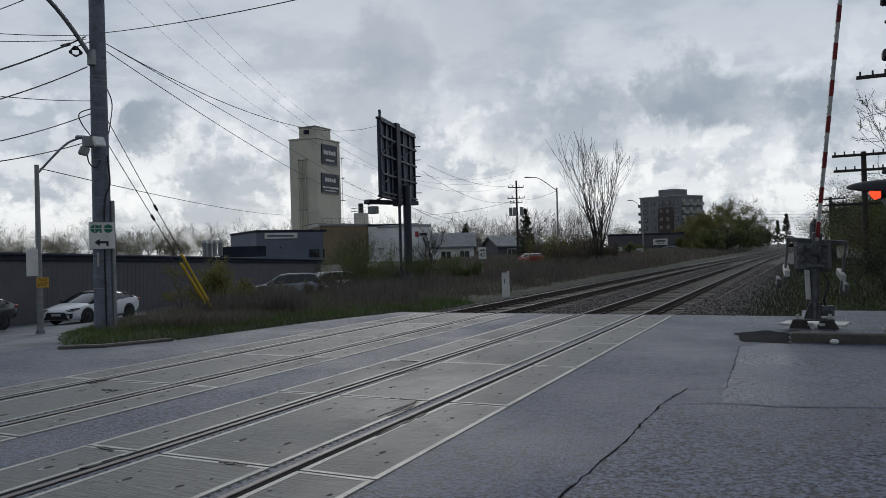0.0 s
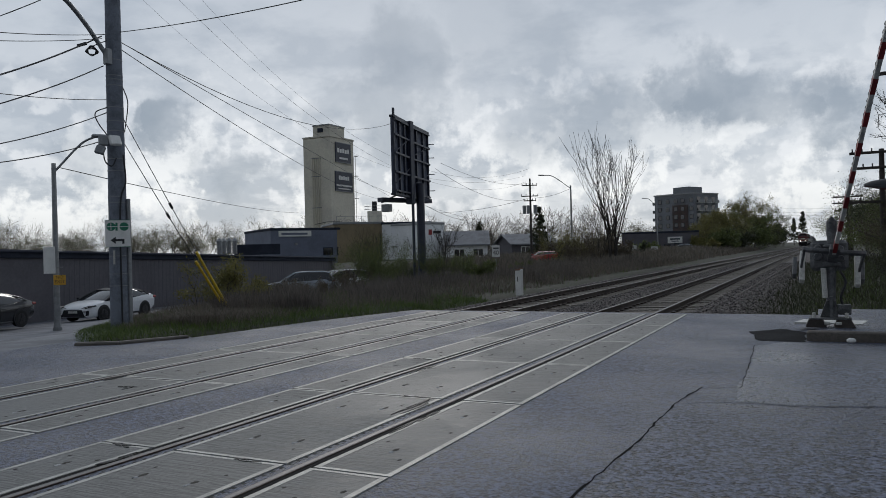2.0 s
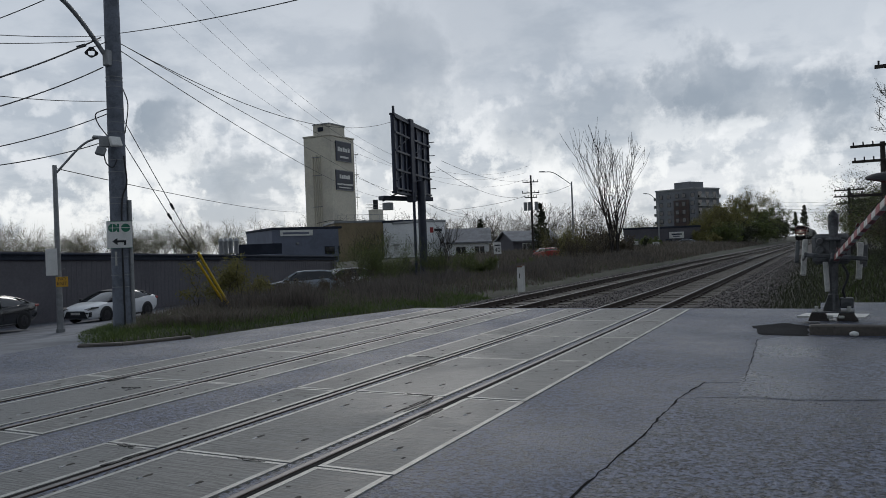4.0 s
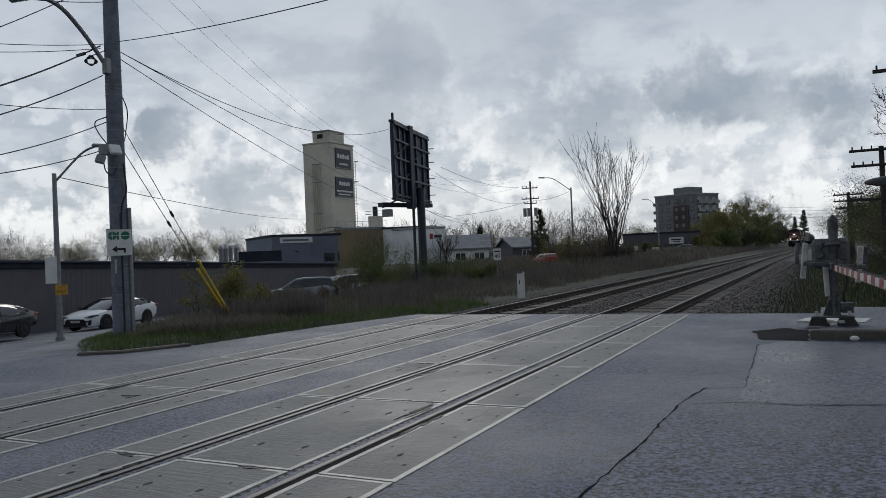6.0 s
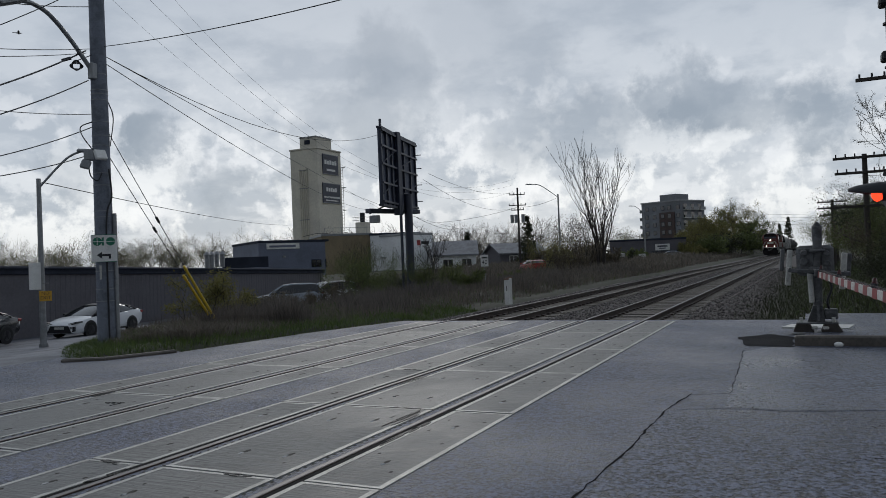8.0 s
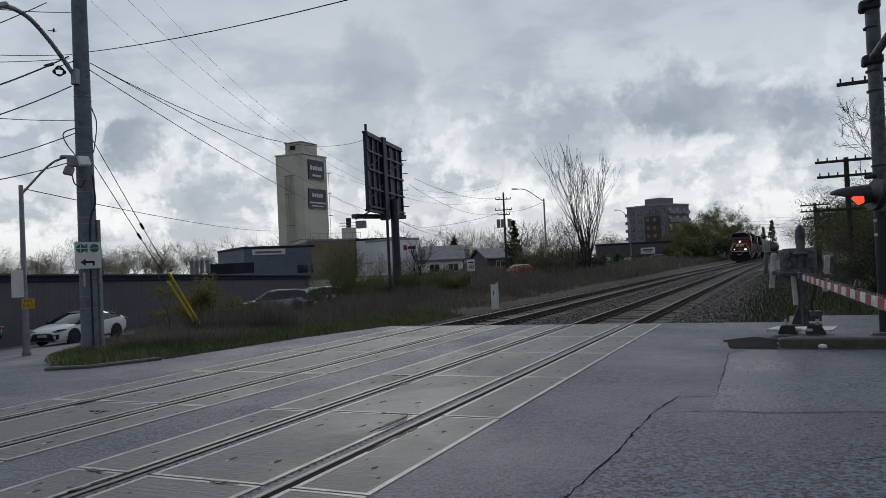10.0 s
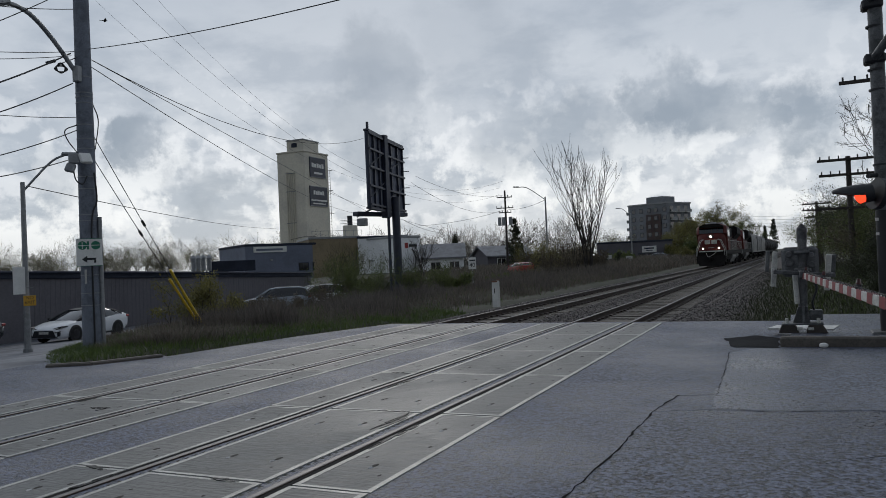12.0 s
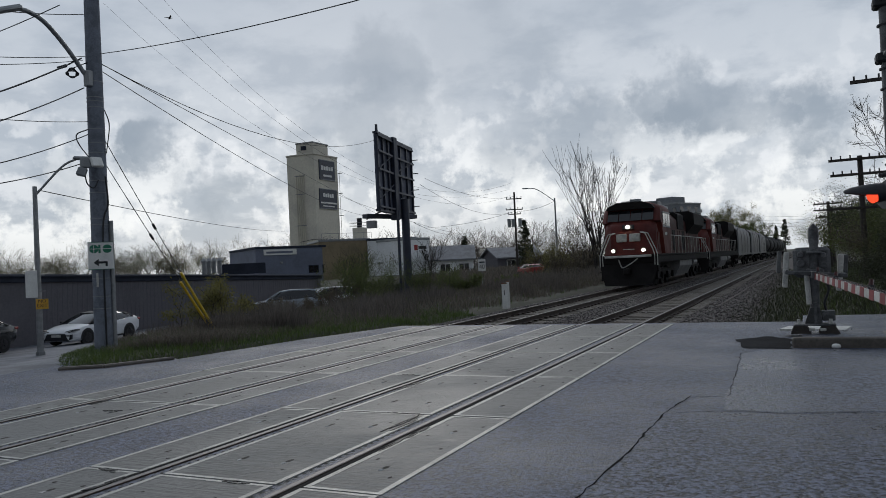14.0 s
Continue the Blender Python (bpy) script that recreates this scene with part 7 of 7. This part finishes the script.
def plants():
    meadow()
    # slender bare tree by the line
    tree("bare_tree", -18.0, 72.8, 13.2, .17, 21, "tall slender bare tree with many upright stems", BARK, 0, bark=BARK, stems=5, levels=3, spread=.40, kids=(2, 3), up=.42, trunk=.26, lean=.09, rmin=.017, wob=.09)
    tree("bare_tree", -19.4, 74.0, 6.5, .10, 22, "bare multi-stemmed sapling clump", LEAF_BRN, 900, .06, .3, stems=4, levels=3, spread=.5, kids=(2, 3), up=.3, trunk=.2, lean=.2)
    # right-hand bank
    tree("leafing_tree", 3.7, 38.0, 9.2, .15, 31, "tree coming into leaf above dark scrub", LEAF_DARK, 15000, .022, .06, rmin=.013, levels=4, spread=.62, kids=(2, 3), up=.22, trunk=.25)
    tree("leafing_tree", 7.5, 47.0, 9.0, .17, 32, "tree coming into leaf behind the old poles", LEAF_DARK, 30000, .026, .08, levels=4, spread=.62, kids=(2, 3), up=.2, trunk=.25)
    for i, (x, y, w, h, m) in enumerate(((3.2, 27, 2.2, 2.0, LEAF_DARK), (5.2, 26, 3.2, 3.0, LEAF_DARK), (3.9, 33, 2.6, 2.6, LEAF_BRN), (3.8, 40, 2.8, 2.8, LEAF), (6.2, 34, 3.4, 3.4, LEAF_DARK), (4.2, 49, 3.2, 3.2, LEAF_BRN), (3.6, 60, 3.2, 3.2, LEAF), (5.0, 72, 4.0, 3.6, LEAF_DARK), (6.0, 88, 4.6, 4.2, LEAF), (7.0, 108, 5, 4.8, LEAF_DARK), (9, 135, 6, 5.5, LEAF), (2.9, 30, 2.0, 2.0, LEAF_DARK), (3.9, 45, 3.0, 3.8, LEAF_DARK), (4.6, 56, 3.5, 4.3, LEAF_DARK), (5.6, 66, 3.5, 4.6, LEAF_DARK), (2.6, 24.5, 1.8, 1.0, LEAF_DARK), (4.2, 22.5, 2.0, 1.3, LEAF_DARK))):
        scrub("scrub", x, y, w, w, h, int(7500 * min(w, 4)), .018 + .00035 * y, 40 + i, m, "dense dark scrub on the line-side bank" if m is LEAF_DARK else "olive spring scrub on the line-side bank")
    # left side
    scrub("young_bush", *(-18.24, 19.90), 2.4, 1.6, 1.25, 5200, .038, 61, LEAF_YEL, "thin yellow-budding bush behind the guards")
    scrub("young_bush", *(-19.58, 22.73), 2.0, 1.6, .95, 2200, .036, 62, LEAF_YEL, "thin yellow-budding bush in the weeds")
    tree("young_tree", *(-31.15, 48.93), 4.2, .06, 63, "thin young tree with yellow spring leaves", LEAF_YEL, 1100, .034, .22, levels=3, spread=.5, up=.35, trunk=.15, stems=3)
    tree("young_tree", *(-32.21, 52.97), 4.4, .06, 64, "thin young tree with yellow spring leaves", LEAF_YEL, 1000, .034, .22, levels=3, spread=.5, up=.35, trunk=.15, stems=3)
    tree("bare_sapling_tree", *(-22.36, 44.72), 4.4, .05, 65, "bare sapling beside the billboard", LEAF_BRN, 250, .04, .2, levels=3, spread=.45, up=.4, trunk=.2, stems=3)
    for i, (p, w, h, m) in enumerate((((-22.31, 35.58), 3.0, 2.0, LEAF), ((-22.27, 37.95), 3.4, 2.2, LEAF), ((-22.24, 33.25), 2.2, 1.2, LEAF_BRN), ((-19.40, 39.49), 3.0, 1.5, LEAF), ((-18.90, 41.94), 2.6, 1.1, LEAF), ((-20.83, 66.83), 3.6, 2.6, LEAF_YEL), ((-18.27, 63.42), 3.0, 2.0, LEAF_BRN), ((-21.30, 29.02), 2.0, .9, LEAF_BRN), ((-20.20, 24.82), 2.0, .8, LEAF_BRN), ((-24.02, 43.85), 3.0, 1.5, LEAF_DARK), ((-24.93, 65.41), 2.4, .7, LEAF))):
        scrub("scrub", p[0], p[1], w, w * .8, h, int(3000 * w), .034, 70 + i, m, "ragged spring scrub in the weeds")
    for i, (p, w, h, m) in enumerate((((-26.77, 85.93), 5, 2.0, LEAF_BRN), ((-24.98, 91.66), 5, 2.2, LEAF_BRN), ((-24.00, 102.22), 5, 1.6, LEAF_DARK), ((-20.30, 82.54), 4, 1.8, LEAF_BRN), ((-25.16, 122.44), 5, 1.6, LEAF), ((-19.64, 148.71), 5, 2.4, LEAF_YEL), ((-17.80, 159.01), 6, 3.4, LEAF), ((-16.08, 174.26), 6, 4.0, LEAF_DARK), ((-14.17, 194.48), 7, 4.6, LEAF), ((-15.02, 219.49), 6, 5.0, LEAF_DARK), ((-15.13, 259.56), 6, 5.0, LEAF_DARK), ((-14.95, 309.64), 6, 5.0, LEAF_DARK))):
        scrub("scrub", p[0], p[1], w, w, h, 5200, .05 + .0007 * p[1], 160 + i, m, "ragged line-side thicket far along the track", 0.0)
    # along the line beyond
    for i, (p, h, n, m) in enumerate((((-20.34, 168.78), 8.5, 2600, LEAF_YEL), ((-19.37, 183.98), 9.5, 2600, LEAF_YEL), ((-17.72, 199.21), 11, 3000, LEAF), ((-15.63, 214.43), 15.0, 3200, LEAF_YEL), ((-22.33, 233.94), 14.0, 3000, LEAF_YEL), ((-17.69, 249.37), 13, 3200, LEAF), ((-17.42, 289.48), 12, 2800, LEAF), ((-17.24, 339.56), 11, 2600, LEAF_DARK), ((-22.12, 163.51), 6.5, 2200, LEAF_YEL))):
        tree("leafing_tree", p[0], p[1], h, .22, 100 + i, "broad yellow-green tree coming into leaf by the line" if m is LEAF_YEL else "green tree coming into leaf by the line", m, n * 8, .075, .34, rmin=.03, levels=4, spread=.75, kids=(2, 3), up=.15, trunk=.18, z=0)
    for i, (p, h) in enumerate((((-36.08, 103.91), 7.5), ((-48.12, 109.93), 6.0), ((-10.00, 519.90), 20), ((-13.90, 479.80), 15))):
        conifer(p[0], p[1], h, 130 + i)
    rnd = np.random.default_rng(3)

    def row(lo, hi, d0, d1, k, h0, h1):
        out = []
        for _ in range(k):
            a = math.radians(rnd.uniform(lo, hi))
            d = rnd.uniform(d0, d1)
            out.append((-math.sin(a) * d, math.cos(a) * d, rnd.uniform(h0, h1) * d / d0))
        return out
    belt("far_woods", row(35, 60, 170, 230, 75, 5.5, 11.5), "distant woods coming into leaf behind the roofs", LEAF_SOFT, BARK_PALE, 1500, .075, .40)
    belt("bare_woods", row(15, 35, 130, 190, 60, 6.5, 9.5), "bare spring trees behind the houses", LEAF_BRN, BARK_PALE, 500, .06, .35)
    belt("low_woods", row(3, 62, 260, 340, 90, 7, 11), "distant low woods along the horizon", LEAF_SOFT, BARK_PALE, 900, .16, .8, 2)
    belt("line_woods", [(-21 - rnd.uniform(0, 16), 250 + 14 * k, rnd.uniform(9, 12)) for k in range(24)] + [(14 + rnd.uniform(0, 14) + bend(150 + 16 * k), 160 + 16 * k, rnd.uniform(6, 8)) for k in range(26)], "woods along the distant line", LEAF_SOFT, BARK, 1300, .13, .6)


def conifer(x, y, h, seed):
    rnd = np.random.default_rng(seed)
    t = thing("conifer_tree", Matrix.Translation((x, y, 0)), "dark pointed conifer among bare trees", "tree")
    segs = [(np.array((0, 0, -.2)), np.array((0, 0, h)), h * .018, .01)]
    pts = []
    for i in range(90):
        f = rnd.uniform(.12, 1)
        a, l = rnd.uniform(0, 6.3), (1 - f) * h * .26 + .1
        p = np.array((0, 0, f * h))
        q = p + np.array((math.cos(a) * l, math.sin(a) * l, -.12 * l))
        segs.append((p, q, .02, .008))
        pts += [p + (q - p) * s for s in (.3, .5, .7, .85, 1)]
    V, F = tubes(segs, 4)
    raw("trunk", V, F, BARK).parent = t
    V, F = leaves(rnd, pts, 2200, .022 * h, .018 * h)
    raw("crown", V, F, LEAF_DARK).parent = t


plants()
motions()
